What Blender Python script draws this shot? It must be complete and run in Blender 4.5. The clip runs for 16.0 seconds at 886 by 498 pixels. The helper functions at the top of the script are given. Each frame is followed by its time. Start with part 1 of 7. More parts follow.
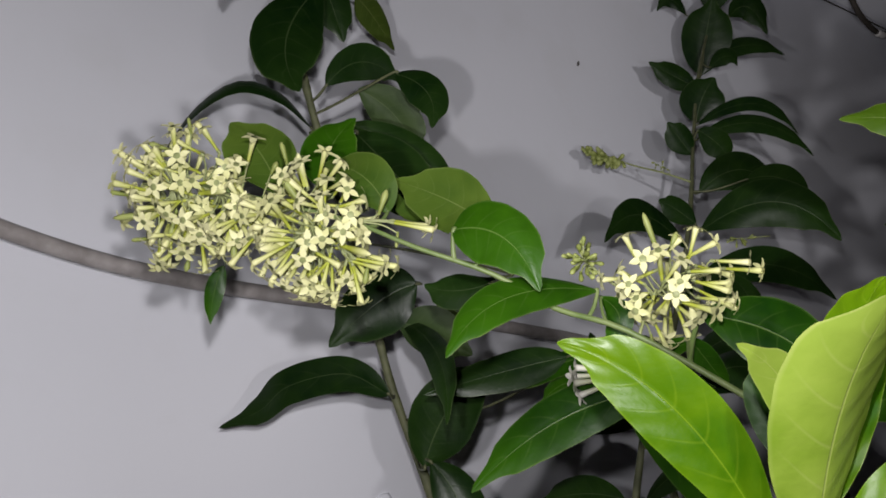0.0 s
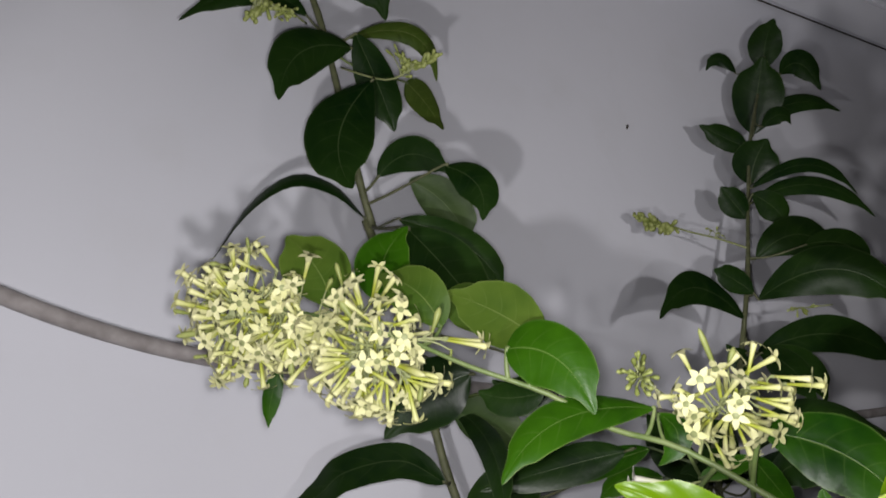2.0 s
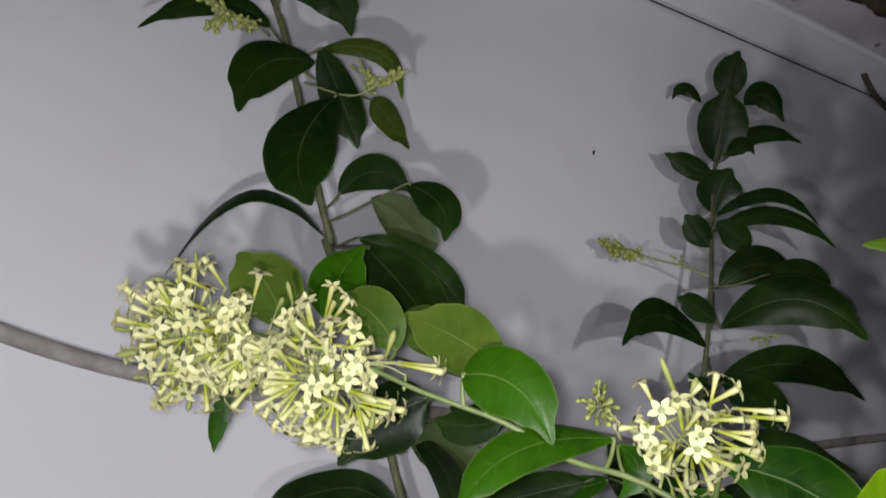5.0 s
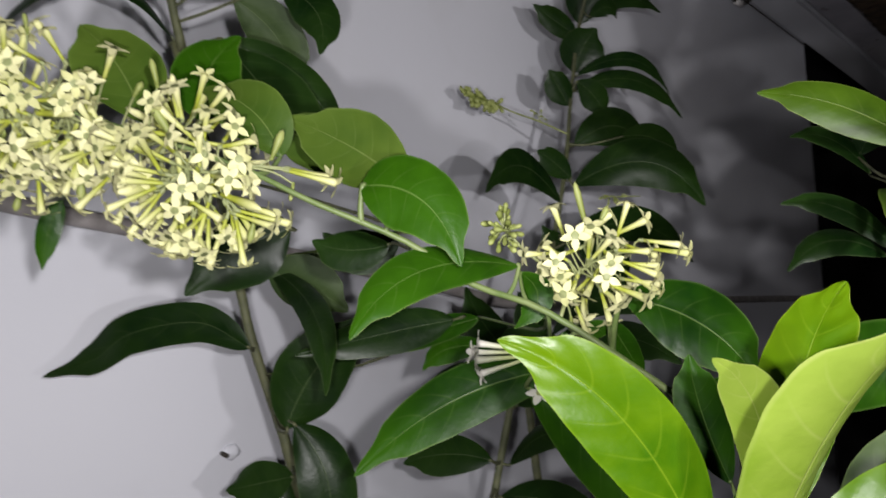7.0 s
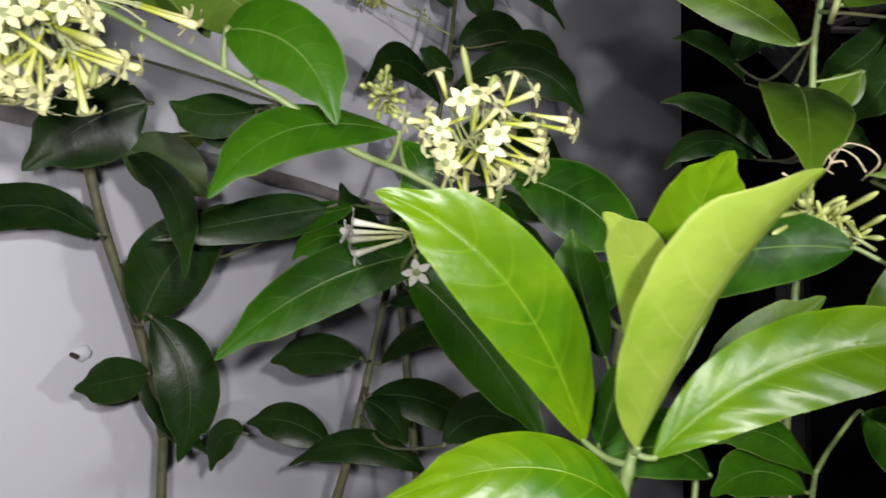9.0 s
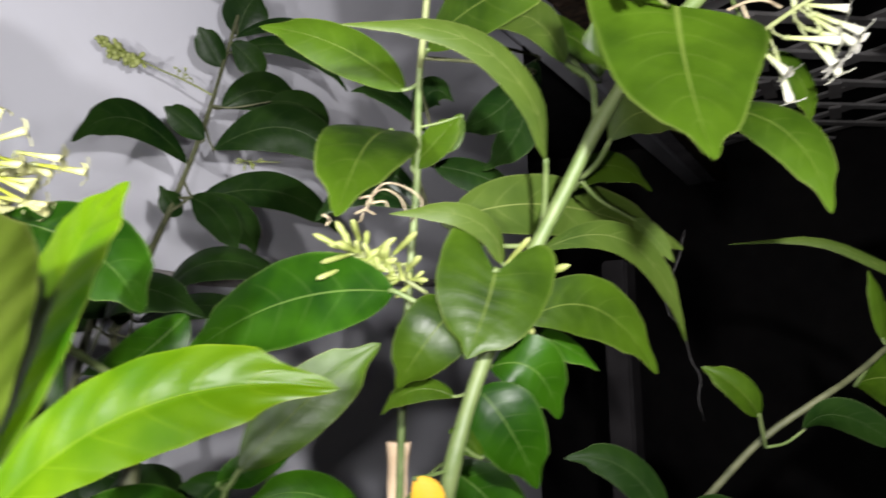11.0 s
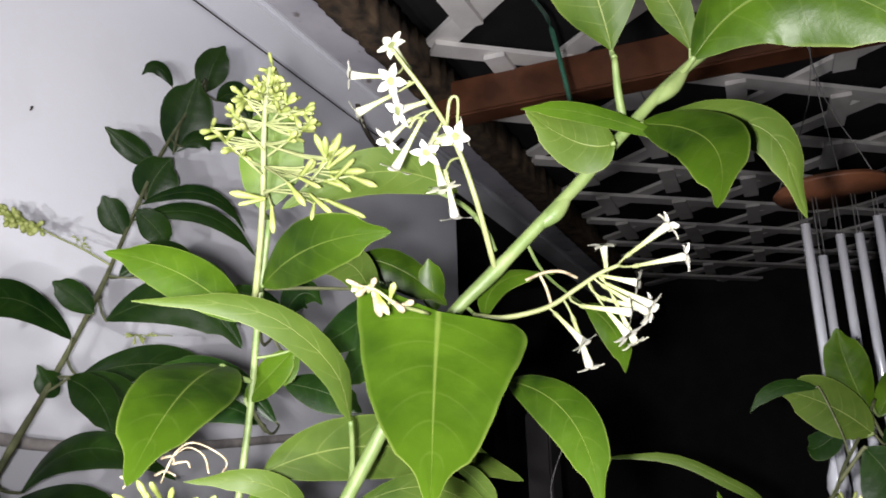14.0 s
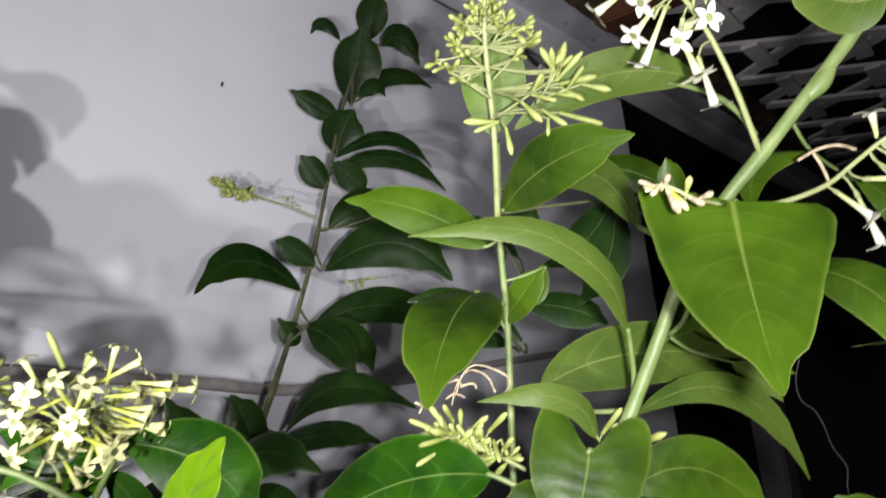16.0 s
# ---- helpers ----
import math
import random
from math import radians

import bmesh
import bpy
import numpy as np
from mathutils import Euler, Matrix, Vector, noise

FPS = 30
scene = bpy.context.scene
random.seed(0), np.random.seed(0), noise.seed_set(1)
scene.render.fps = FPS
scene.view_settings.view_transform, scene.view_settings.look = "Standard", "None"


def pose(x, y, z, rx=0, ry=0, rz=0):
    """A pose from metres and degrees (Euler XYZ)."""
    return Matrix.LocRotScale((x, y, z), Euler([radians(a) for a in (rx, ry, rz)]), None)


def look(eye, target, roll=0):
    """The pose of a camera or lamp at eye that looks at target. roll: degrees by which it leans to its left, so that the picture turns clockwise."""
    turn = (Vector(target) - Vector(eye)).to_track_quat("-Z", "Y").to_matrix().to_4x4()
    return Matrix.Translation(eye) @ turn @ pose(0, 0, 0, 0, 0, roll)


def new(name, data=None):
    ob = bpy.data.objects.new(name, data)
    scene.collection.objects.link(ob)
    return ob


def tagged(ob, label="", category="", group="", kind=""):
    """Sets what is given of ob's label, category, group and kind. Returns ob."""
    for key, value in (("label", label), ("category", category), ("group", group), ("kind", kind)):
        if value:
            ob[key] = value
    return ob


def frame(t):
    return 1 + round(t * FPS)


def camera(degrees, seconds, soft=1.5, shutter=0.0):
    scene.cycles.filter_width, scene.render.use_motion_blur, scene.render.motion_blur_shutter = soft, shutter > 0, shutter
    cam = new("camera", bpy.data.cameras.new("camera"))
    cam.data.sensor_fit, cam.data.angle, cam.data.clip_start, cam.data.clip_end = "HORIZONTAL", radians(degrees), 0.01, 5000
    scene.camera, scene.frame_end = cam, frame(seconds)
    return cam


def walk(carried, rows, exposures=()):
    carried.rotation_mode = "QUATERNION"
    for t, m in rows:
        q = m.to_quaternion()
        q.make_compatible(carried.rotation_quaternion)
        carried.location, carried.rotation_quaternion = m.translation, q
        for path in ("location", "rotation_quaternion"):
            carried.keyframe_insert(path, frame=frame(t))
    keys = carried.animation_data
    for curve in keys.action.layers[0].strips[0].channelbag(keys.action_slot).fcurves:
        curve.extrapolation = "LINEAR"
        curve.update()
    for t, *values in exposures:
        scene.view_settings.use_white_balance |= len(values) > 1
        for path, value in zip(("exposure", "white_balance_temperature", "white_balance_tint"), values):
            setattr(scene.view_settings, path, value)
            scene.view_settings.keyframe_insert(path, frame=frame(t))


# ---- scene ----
cam = camera(59.1, 16.0, 1.7, 0.5)
PATH = [
    (0, (0.068, 0.003, 1.47), (0.052, 1.959, 1.889), -3.5),
    (0.5, (0.068, -0.002, 1.472), (0.007, 1.955, 1.878), -3.3),
    (1, (0.069, -0.002, 1.474), (-0.045, 1.954, 1.875), -3.6),
    (1.5, (0.073, -0.003, 1.5), (-0.035, 1.934, 1.983), -4.3),
    (2, (0.071, -0.012, 1.514), (-0.069, 1.912, 2.043), -3.7),
    (2.5, (0.072, -0.018, 1.528), (-0.049, 1.888, 2.119), -3.7),
    (3, (0.073, -0.007, 1.535), (0.007, 1.873, 2.215), -4.0),
    (3.2, (0.072, -0.005, 1.534), (0.023, 1.867, 2.237), -3.5),
    (5.3, (0.076, 0.006, 1.511), (0.023, 1.935, 2.038), -2.8),
    (5.5, (0.077, 0.005, 1.506), (0.029, 1.944, 1.996), -2.5),
    (6, (0.087, 0.013, 1.502), (0.094, 1.968, 1.922), -2.3),
    (6.5, (0.066, 0.031, 1.499), (0.208, 2.002, 1.805), -1.2),
    (7, (0.037, 0.067, 1.502), (0.415, 2.019, 1.722), -1.5),
    (7.5, (0.019, 0.088, 1.493), (0.581, 1.998, 1.674), -0.7),
    (8, (0.02, 0.104, 1.479), (0.695, 1.983, 1.61), 0.1),
    (8.2, (0.015, 0.109, 1.478), (0.696, 1.987, 1.58), -0.0),
    (10.3, (0.17, 0.059, 1.474), (0.902, 1.92, 1.437), -1.7),
    (10.5, (0.193, 0.055, 1.464), (0.986, 1.89, 1.529), -3.1),
    (11, (0.237, 0.045, 1.463), (1.139, 1.82, 1.655), -1.8),
    (11.5, (0.273, 0.036, 1.474), (1.33, 1.72, 1.687), -0.8),
    (12, (0.285, 0.015, 1.49), (1.405, 1.644, 1.795), -0.5),
    (12.5, (0.299, 0.009, 1.501), (1.416, 1.636, 1.83), -1.1),
    (13, (0.302, 0.01, 1.516), (1.403, 1.626, 1.934), -1.1),
    (13.5, (0.303, 0.001, 1.53), (1.352, 1.638, 2.0), -1.7),
    (14, (0.298, -0.005, 1.531), (1.29, 1.659, 2.028), -1.7),
    (14.5, (0.296, 0.002, 1.535), (1.231, 1.693, 2.051), -1.6),
    (15, (0.281, 0.016, 1.534), (1.142, 1.753, 2.025), -1.8),
    (15.5, (0.26, 0.024, 1.535), (0.98, 1.842, 1.958), -5.1),
    (16, (0.255, 0.019, 1.529), (0.871, 1.89, 1.873), -7.2),
]
EXPOSURES = [(0, 0.0), (3.2, 0.15), (6.0, 0.1), (7.0, 0.27), (8.0, 0.4), (10.5, 0.74), (11.0, 1.2), (11.5, 1.7), (12.5, 1.6), (13.0, 1.58), (14.0, 1.47), (14.5, 1.38), (16.0, 1.0)]
walk(cam, [(t, look(eye, target, roll)) for t, eye, target, roll in PATH], EXPOSURES)

# ---- night and lamps ----
night = bpy.data.worlds.new("night")
scene.world = night
night.use_nodes = True
night.node_tree.nodes["Background"].inputs[0].default_value = (0.35, 0.42, 0.6, 1)
night.node_tree.nodes["Background"].inputs[1].default_value = 0.032


def flash_stand_in(eye, target, watts, cone, blend):
    """A fixed stand-in for the light carried beside the camera, small and bright; smooth keeps the nearest leaves from
    burning out.
    """
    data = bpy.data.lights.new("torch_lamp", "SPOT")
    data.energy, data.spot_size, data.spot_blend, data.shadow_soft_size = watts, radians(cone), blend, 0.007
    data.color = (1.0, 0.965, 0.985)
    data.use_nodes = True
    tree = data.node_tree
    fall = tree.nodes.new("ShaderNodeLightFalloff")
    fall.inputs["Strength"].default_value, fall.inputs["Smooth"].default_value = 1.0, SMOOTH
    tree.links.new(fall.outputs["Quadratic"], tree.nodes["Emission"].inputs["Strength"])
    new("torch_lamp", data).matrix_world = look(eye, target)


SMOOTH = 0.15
# Four lamps added along the camera's path in place of one moving light.
flash_stand_in((0.068, 0.012, 1.520), (-0.06, 1.12, 1.66), 14, 110, 0.42)
flash_stand_in((0.022, 0.092, 1.487), (-0.02, 1.12, 1.56), 10, 108, 0.42)
# Weak lamp added to lift the dark shadows around the young leaves.
flash_stand_in((0.194, 0.052, 1.468), (0.62, 1.10, 1.60), 5.5, 110, 0.6)
flash_stand_in((0.288, 0.018, 1.530), (1.06, 0.90, 1.86), 22, 112, 0.85)

# ---- materials ----


def material(name, rough=0.5, spec=0.5):
    m = bpy.data.materials.new(name)
    m.use_nodes = True
    b = m.node_tree.nodes["Principled BSDF"]
    b.inputs["Roughness"].default_value = rough
    b.inputs["Specular IOR Level"].default_value = spec
    return m, m.node_tree, b


def node(tree, kind, **values):
    n = tree.nodes.new(kind)
    for key, value in values.items():
        n.inputs[key.replace("_", " ")].default_value = value
    return n


def maths(tree, op, a, b=None, c=None):
    n = tree.nodes.new("ShaderNodeMath")
    n.operation = op
    for k, v in enumerate((a, b, c)):
        if v is None:
            continue
        if isinstance(v, (int, float)):
            n.inputs[k].default_value = v
        else:
            tree.links.new(v, n.inputs[k])
    return n.outputs[0]


def mixed(tree, fac, a, b):
    n = tree.nodes.new("ShaderNodeMix")
    n.data_type = "RGBA"
    for sock, v in ((n.inputs["Factor"], fac), (n.inputs["A"], a), (n.inputs["B"], b)):
        if isinstance(v, (int, float)):
            sock.default_value = v
        elif isinstance(v, tuple):
            sock.default_value = (*v, 1)
        else:
            tree.links.new(v, sock)
    return n.outputs["Result"]


def ramp(tree, fac, lo, hi):
    n = tree.nodes.new("ShaderNodeMapRange")
    n.inputs["From Min"].default_value, n.inputs["From Max"].default_value = lo, hi
    tree.links.new(fac, n.inputs["Value"])
    return n.outputs["Result"]


def bumped(tree, b, height, strength, distance=0.001):
    n = tree.nodes.new("ShaderNodeBump")
    n.inputs["Strength"].default_value, n.inputs["Distance"].default_value = strength, distance
    tree.links.new(height, n.inputs["Height"])
    tree.links.new(n.outputs["Normal"], b.inputs["Normal"])


def noise_of(tree, scale, detail=4, coord="Object"):
    t = tree.nodes.new("ShaderNodeTexCoord")
    n = tree.nodes.new("ShaderNodeTexNoise")
    n.inputs["Scale"].default_value, n.inputs["Detail"].default_value = scale, detail
    tree.links.new(t.outputs[coord], n.inputs["Vector"])
    return n.outputs["Fac"]


def leaf_material(name, deep, light, vein, rough, glow=0.25, rib=0.65, gloss=0.35, ribs=0.32):
    """A blade with a pale midrib, curved side veins and blotches; the UV runs across and along the blade."""
    m, tree, b = material(name, rough, gloss)
    uv = tree.nodes.new("ShaderNodeTexCoord")
    sep = tree.nodes.new("ShaderNodeSeparateXYZ")
    tree.links.new(uv.outputs["UV"], sep.inputs[0])
    across = maths(tree, "ABSOLUTE", maths(tree, "MULTIPLY_ADD", sep.outputs[0], 2.0, -1.0))
    along = sep.outputs[1]
    bend = maths(tree, "MULTIPLY", maths(tree, "POWER", across, 1.4), 0.17)
    run = maths(tree, "MULTIPLY", maths(tree, "SUBTRACT", along, bend), 7.0)
    gap = maths(tree, "ABSOLUTE", maths(tree, "SUBTRACT", maths(tree, "FRACT", run), 0.5))
    side = ramp(tree, gap, 0.060, 0.010)
    fade = ramp(tree, across, 0.95, 0.35)
    side = maths(tree, "MULTIPLY", side, fade)
    mid = ramp(tree, maths(tree, "DIVIDE", across, maths(tree, "SUBTRACT", 1.25, along)), 0.036, 0.012)
    veins = maths(tree, "MAXIMUM", maths(tree, "MULTIPLY", side, rib * ribs), maths(tree, "MULTIPLY", mid, rib))
    info = tree.nodes.new("ShaderNodeObjectInfo")
    patch = maths(tree, "ADD", maths(tree, "MULTIPLY", ramp(tree, noise_of(tree, 55, 4), 0.3, 0.7), 0.45), maths(tree, "MULTIPLY", ramp(tree, noise_of(tree, 17, 2), 0.3, 0.7), 0.55))
    blot = maths(tree, "ADD", patch, maths(tree, "MULTIPLY_ADD", info.outputs["Random"], 0.4, -0.2))
    col = mixed(tree, blot, deep, light)
    # Brightens the colour towards the tip, as if it were nearer the lamp.
    col = mixed(tree, maths(tree, "MULTIPLY", ramp(tree, along, 0.4, 0.95), 0.65), col, light)
    specks = ramp(tree, noise_of(tree, 420, 2), 0.70, 0.78)
    col = mixed(tree, maths(tree, "MULTIPLY", specks, 0.10), col, light)
    # Lightens the margin like a glint on a curled edge, most near the tip.
    rim_glint = ramp(tree, across, 0.93, 1.0)
    col = mixed(tree, maths(tree, "MULTIPLY", rim_glint, maths(tree, "MULTIPLY_ADD", ramp(tree, along, 0.5, 0.95), 0.6, 0.2)), col, vein)
    col = mixed(tree, veins, col, vein)
    tree.links.new(col, b.inputs["Base Color"])
    fine = maths(tree, "ADD", maths(tree, "MULTIPLY", veins, -0.8), maths(tree, "MULTIPLY", noise_of(tree, 260, 4), 0.5))
    bumped(tree, b, fine, 0.5, 0.0007)
    r = tree.nodes.new("ShaderNodeMapRange")
    r.inputs["To Min"].default_value, r.inputs["To Max"].default_value = rough - 0.08, rough + 0.15
    tree.links.new(noise_of(tree, 60, 3), r.inputs["Value"])
    tree.links.new(r.outputs["Result"], b.inputs["Roughness"])
    out = tree.nodes["Material Output"]
    thin = tree.nodes.new("ShaderNodeBsdfTranslucent")
    tree.links.new(mixed(tree, 0.5, col, light), thin.inputs["Color"])
    mix = tree.nodes.new("ShaderNodeMixShader")
    mix.inputs[0].default_value = glow
    tree.links.new(b.outputs[0], mix.inputs[1])
    tree.links.new(thin.outputs[0], mix.inputs[2])
    tree.links.new(mix.outputs[0], out.inputs["Surface"])
    return m


def plain(name, a, b2, rough, scale=30, bump=0.2, depth=0.001, spec=0.4, detail=5):
    m, tree, b = material(name, rough, spec)
    f = noise_of(tree, scale, detail)
    tree.links.new(mixed(tree, ramp(tree, f, 0.3, 0.7), a, b2), b.inputs["Base Color"])
    bumped(tree, b, noise_of(tree, scale * 4, 4), bump, depth)
    return m


def petal_material(name, foot, lip):
    m, tree, b = material(name, 0.5, 0.3)
    t = tree.nodes.new("ShaderNodeTexCoord")
    sep = tree.nodes.new("ShaderNodeSeparateXYZ")
    tree.links.new(t.outputs["Object"], sep.inputs[0])
    info = tree.nodes.new("ShaderNodeObjectInfo")
    up = ramp(tree, sep.outputs[2], 0.008, 0.026)
    up = maths(tree, "ADD", up, maths(tree, "MULTIPLY_ADD", info.outputs["Random"], 0.4, -0.2))
    col = mixed(tree, up, foot, lip)
    col = mixed(tree, maths(tree, "MULTIPLY", noise_of(tree, 300, 3), 0.3), col, foot)
    tree.links.new(col, b.inputs["Base Color"])
    b.inputs["Subsurface Weight"].default_value = 0.0
    return m


LEAF = leaf_material("jasmine_leaf", (0.003, 0.019, 0.001), (0.022, 0.074, 0.002), (0.13, 0.20, 0.05), 0.33, 0.06, 0.42, 0.14, 0.20)
FRESH = leaf_material("fresh_leaf", (0.0075, 0.0205, 0.0013), (0.040, 0.079, 0.0040), (0.14, 0.18, 0.040), 0.36, 0.08, 0.40, 0.15, 0.18)
OLIVE = leaf_material("leaf_underside", (0.025, 0.048, 0.006), (0.057, 0.090, 0.012), (0.17, 0.20, 0.06), 0.5, 0.10, 0.55, 0.18, 0.30)
LIME = leaf_material("lime_underside", (0.030, 0.066, 0.006), (0.072, 0.116, 0.014), (0.15, 0.20, 0.055), 0.5, 0.12, 0.5, 0.20, 0.25)
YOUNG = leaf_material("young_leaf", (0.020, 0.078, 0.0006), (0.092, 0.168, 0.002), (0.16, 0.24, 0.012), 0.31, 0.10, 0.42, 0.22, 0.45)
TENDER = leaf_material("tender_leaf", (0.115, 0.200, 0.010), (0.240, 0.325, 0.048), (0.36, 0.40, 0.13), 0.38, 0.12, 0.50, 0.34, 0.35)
YELLOW = leaf_material("yellow_leaf", (0.55, 0.27, 0.010), (0.66, 0.36, 0.02), (0.66, 0.42, 0.06), 0.5, 0.1)
# Darker copies of leaf and underside, with weak far light put into the colour.
SHADED_LEAF = leaf_material("mature_leaf", (0.0025, 0.011, 0.002), (0.011, 0.028, 0.004), (0.07, 0.10, 0.04), 0.33, 0.04, 0.36, 0.14, 0.25)
DIM = leaf_material("mature_underside", (0.014, 0.030, 0.007), (0.034, 0.058, 0.014), (0.07, 0.10, 0.035), 0.55, 0.06, 0.5, 0.2)
UNDER = {LEAF: LIME, FRESH: OLIVE, YOUNG: TENDER, SHADED_LEAF: DIM}
GREEN_STEM = plain("green_stem", (0.075, 0.12, 0.03), (0.15, 0.19, 0.07), 0.5, 60, 0.3)
DARK_STEM = plain("woody_stem", (0.048, 0.055, 0.024), (0.10, 0.105, 0.05), 0.65, 80, 0.5)
SPRAY_STEM = plain("spray_stem", (0.15, 0.175, 0.065), (0.24, 0.26, 0.115), 0.5, 90, 0.2)
STUB = plain("cut_wood", (0.45, 0.33, 0.20), (0.60, 0.47, 0.32), 0.8, 90, 0.5)
WILTED = plain("wilted_petal", (0.15, 0.115, 0.07), (0.40, 0.34, 0.22), 0.7, 200, 0.4)
PALE = petal_material("cream_petal", (0.27, 0.30, 0.035), (0.60, 0.585, 0.34))
WHITE = petal_material("white_petal", (0.32, 0.36, 0.15), (0.52, 0.50, 0.47))
BUDM = petal_material("green_bud", (0.15, 0.18, 0.04), (0.29, 0.32, 0.11))


def wall_material():
    m, tree, b = material("white_plaster", 0.75, 0.25)
    big, mid = noise_of(tree, 1.3, 3), noise_of(tree, 9, 5)
    col = mixed(tree, ramp(tree, big, 0.35, 0.7), (0.68, 0.69, 0.74), (0.74, 0.745, 0.79))
    col = mixed(tree, maths(tree, "MULTIPLY", ramp(tree, mid, 0.55, 0.75), 0.3), col, (0.64, 0.64, 0.66))
    tree.links.new(col, b.inputs["Base Color"])
    bumped(tree, b, maths(tree, "ADD", noise_of(tree, 55, 5), noise_of(tree, 7, 2)), 0.25, 0.0015)
    return m


PLASTER = wall_material()
STAINED, wtree, wb = material("stained_grey_board", 0.75, 0.25)
blot = maths(wtree, "MULTIPLY", ramp(wtree, noise_of(wtree, 22, 4), 0.63, 0.70), 0.75)
wash = mixed(wtree, ramp(wtree, noise_of(wtree, 5, 4), 0.35, 0.65), (0.40, 0.39, 0.44), (0.58, 0.56, 0.60))
wtree.links.new(mixed(wtree, blot, wash, (0.11, 0.085, 0.065)), wb.inputs["Base Color"])
bumped(wtree, wb, noise_of(wtree, 40, 5), 0.4, 0.002)
WHITEWOOD = plain("white_painted_wood", (0.66, 0.635, 0.62), (0.84, 0.81, 0.79), 0.6, 12, 0.3)
SLATS, stree, sb = material("weathered_white_slats", 0.6, 0.3)
geo = stree.nodes.new("ShaderNodeNewGeometry")
dirt = maths(stree, "MULTIPLY_ADD", ramp(stree, noise_of(stree, 9, 5), 0.35, 0.7), 0.5, maths(stree, "MULTIPLY", geo.outputs["Random Per Island"], 0.5))
stree.links.new(mixed(stree, dirt, (0.90, 0.88, 0.86), (0.60, 0.565, 0.54)), sb.inputs["Base Color"])
bumped(stree, sb, noise_of(stree, 60, 4), 0.3)
BROWNWOOD = plain("brown_stained_wood", (0.075, 0.027, 0.012), (0.145, 0.054, 0.025), 0.5, 14, 0.4)
BATTEN = plain("crumbling_brown_wood", (0.022, 0.017, 0.013), (0.13, 0.085, 0.05), 0.9, 22, 0.7, 0.003)
DARK_SCREEN = plain("dark_panel", (0.020, 0.018, 0.018), (0.035, 0.030, 0.030), 0.8, 6, 0.3)
POLE = plain("weathered_pole", (0.22, 0.20, 0.19), (0.38, 0.35, 0.34), 0.7, 45, 0.5)
SOIL = plain("bare_ground", (0.035, 0.028, 0.020), (0.07, 0.055, 0.04), 0.95, 9, 0.8, 0.01)
CORD = plain("green_cord", (0.01, 0.06, 0.035), (0.02, 0.10, 0.06), 0.6, 200, 0.4)
WIRE = plain("thin_wire", (0.045, 0.043, 0.042), (0.10, 0.097, 0.094), 0.5, 200, 0.2)
COVER = plain("dark_roof_sheet", (0.018, 0.017, 0.018), (0.035, 0.033, 0.035), 0.8, 5, 0.3)
DARKSPOT = plain("dark_spot", (0.03, 0.025, 0.02), (0.06, 0.05, 0.04), 0.8, 90, 0.5)
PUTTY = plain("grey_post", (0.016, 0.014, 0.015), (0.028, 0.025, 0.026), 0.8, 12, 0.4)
METAL, mtree, mb = material("brushed_metal", 0.27)
mb.inputs["Metallic"].default_value = 0.4
mtree.links.new(mixed(mtree, noise_of(mtree, 40, 4), (0.60, 0.62, 0.68), (0.76, 0.78, 0.83)), mb.inputs["Base Color"])

# ---- mesh helpers ----


def to_object(name, bm, mat, parent=None, label="", smooth=True):
    me = bpy.data.meshes.new(name)
    bm.normal_update()
    bm.to_mesh(me)
    bm.free()
    for p in me.polygons:
        p.use_smooth = smooth
    for m in mat if isinstance(mat, (list, tuple)) else [mat]:
        me.materials.append(m)
    ob = new(name, me)
    if parent is not None:
        ob.parent = parent
        ob.matrix_parent_inverse = parent.matrix_basis.inverted()
    if label:
        tagged(ob, label)
    return ob


def tube(bm, pts, r0, r1, sides=8, caps=True, steps=4, knots=0.0):
    """A tapered tube along a smooth curve through the points."""
    pts = [Vector(p) for p in pts]
    if len(pts) == 2:
        curve = [pts[0].lerp(pts[1], k / 3) for k in range(4)]
    else:
        ext = [2 * pts[0] - pts[1], *pts, 2 * pts[-1] - pts[-2]]
        curve = []
        for a, b, c, d in zip(ext, ext[1:], ext[2:], ext[3:]):
            for k in range(steps):
                t = k / steps
                curve.append(0.5 * (2 * b + (c - a) * t + (2 * a - 5 * b + 4 * c - d) * t * t + (3 * b - a - 3 * c + d) * t**3))
        curve.append(pts[-1])
    up = Vector((0.31, 0.52, 0.79)).normalized()
    rings, n = [], len(curve) - 1
    for k, p in enumerate(curve):
        way = (curve[min(k + 1, n)] - curve[max(k - 1, 0)]).normalized()
        a = way.cross(up)
        a = a.normalized() if a.length > 1e-4 else way.orthogonal().normalized()
        b = way.cross(a)
        r = r0 + (r1 - r0) * k / n
        if knots:
            r *= 1 + knots * max(0.0, 1 - abs((k % 8) - 4) / 1.5) + 0.04 * math.sin(k * 1.7)
        rings.append([bm.verts.new(p + (a * math.cos(w) + b * math.sin(w)) * r) for w in [2 * math.pi * s / sides for s in range(sides)]])
    for one, two in zip(rings, rings[1:]):
        for s in range(sides):
            bm.faces.new((one[s], one[(s + 1) % sides], two[(s + 1) % sides], two[s]))
    if caps:
        bm.faces.new(rings[0][::-1])
        bm.faces.new(rings[-1])
    return curve


def box(bm, size, m=Matrix(), bevel=0.0):
    made = bmesh.ops.create_cube(bm, size=1.0, matrix=m @ Matrix.Diagonal((*size, 1)))
    if bevel:
        edges = list({e for v in made["verts"] for e in v.link_edges})
        bmesh.ops.bevel(bm, geom=edges, offset=bevel, segments=2, affect="EDGES")


# ---- plants ----
PLANTS = {}


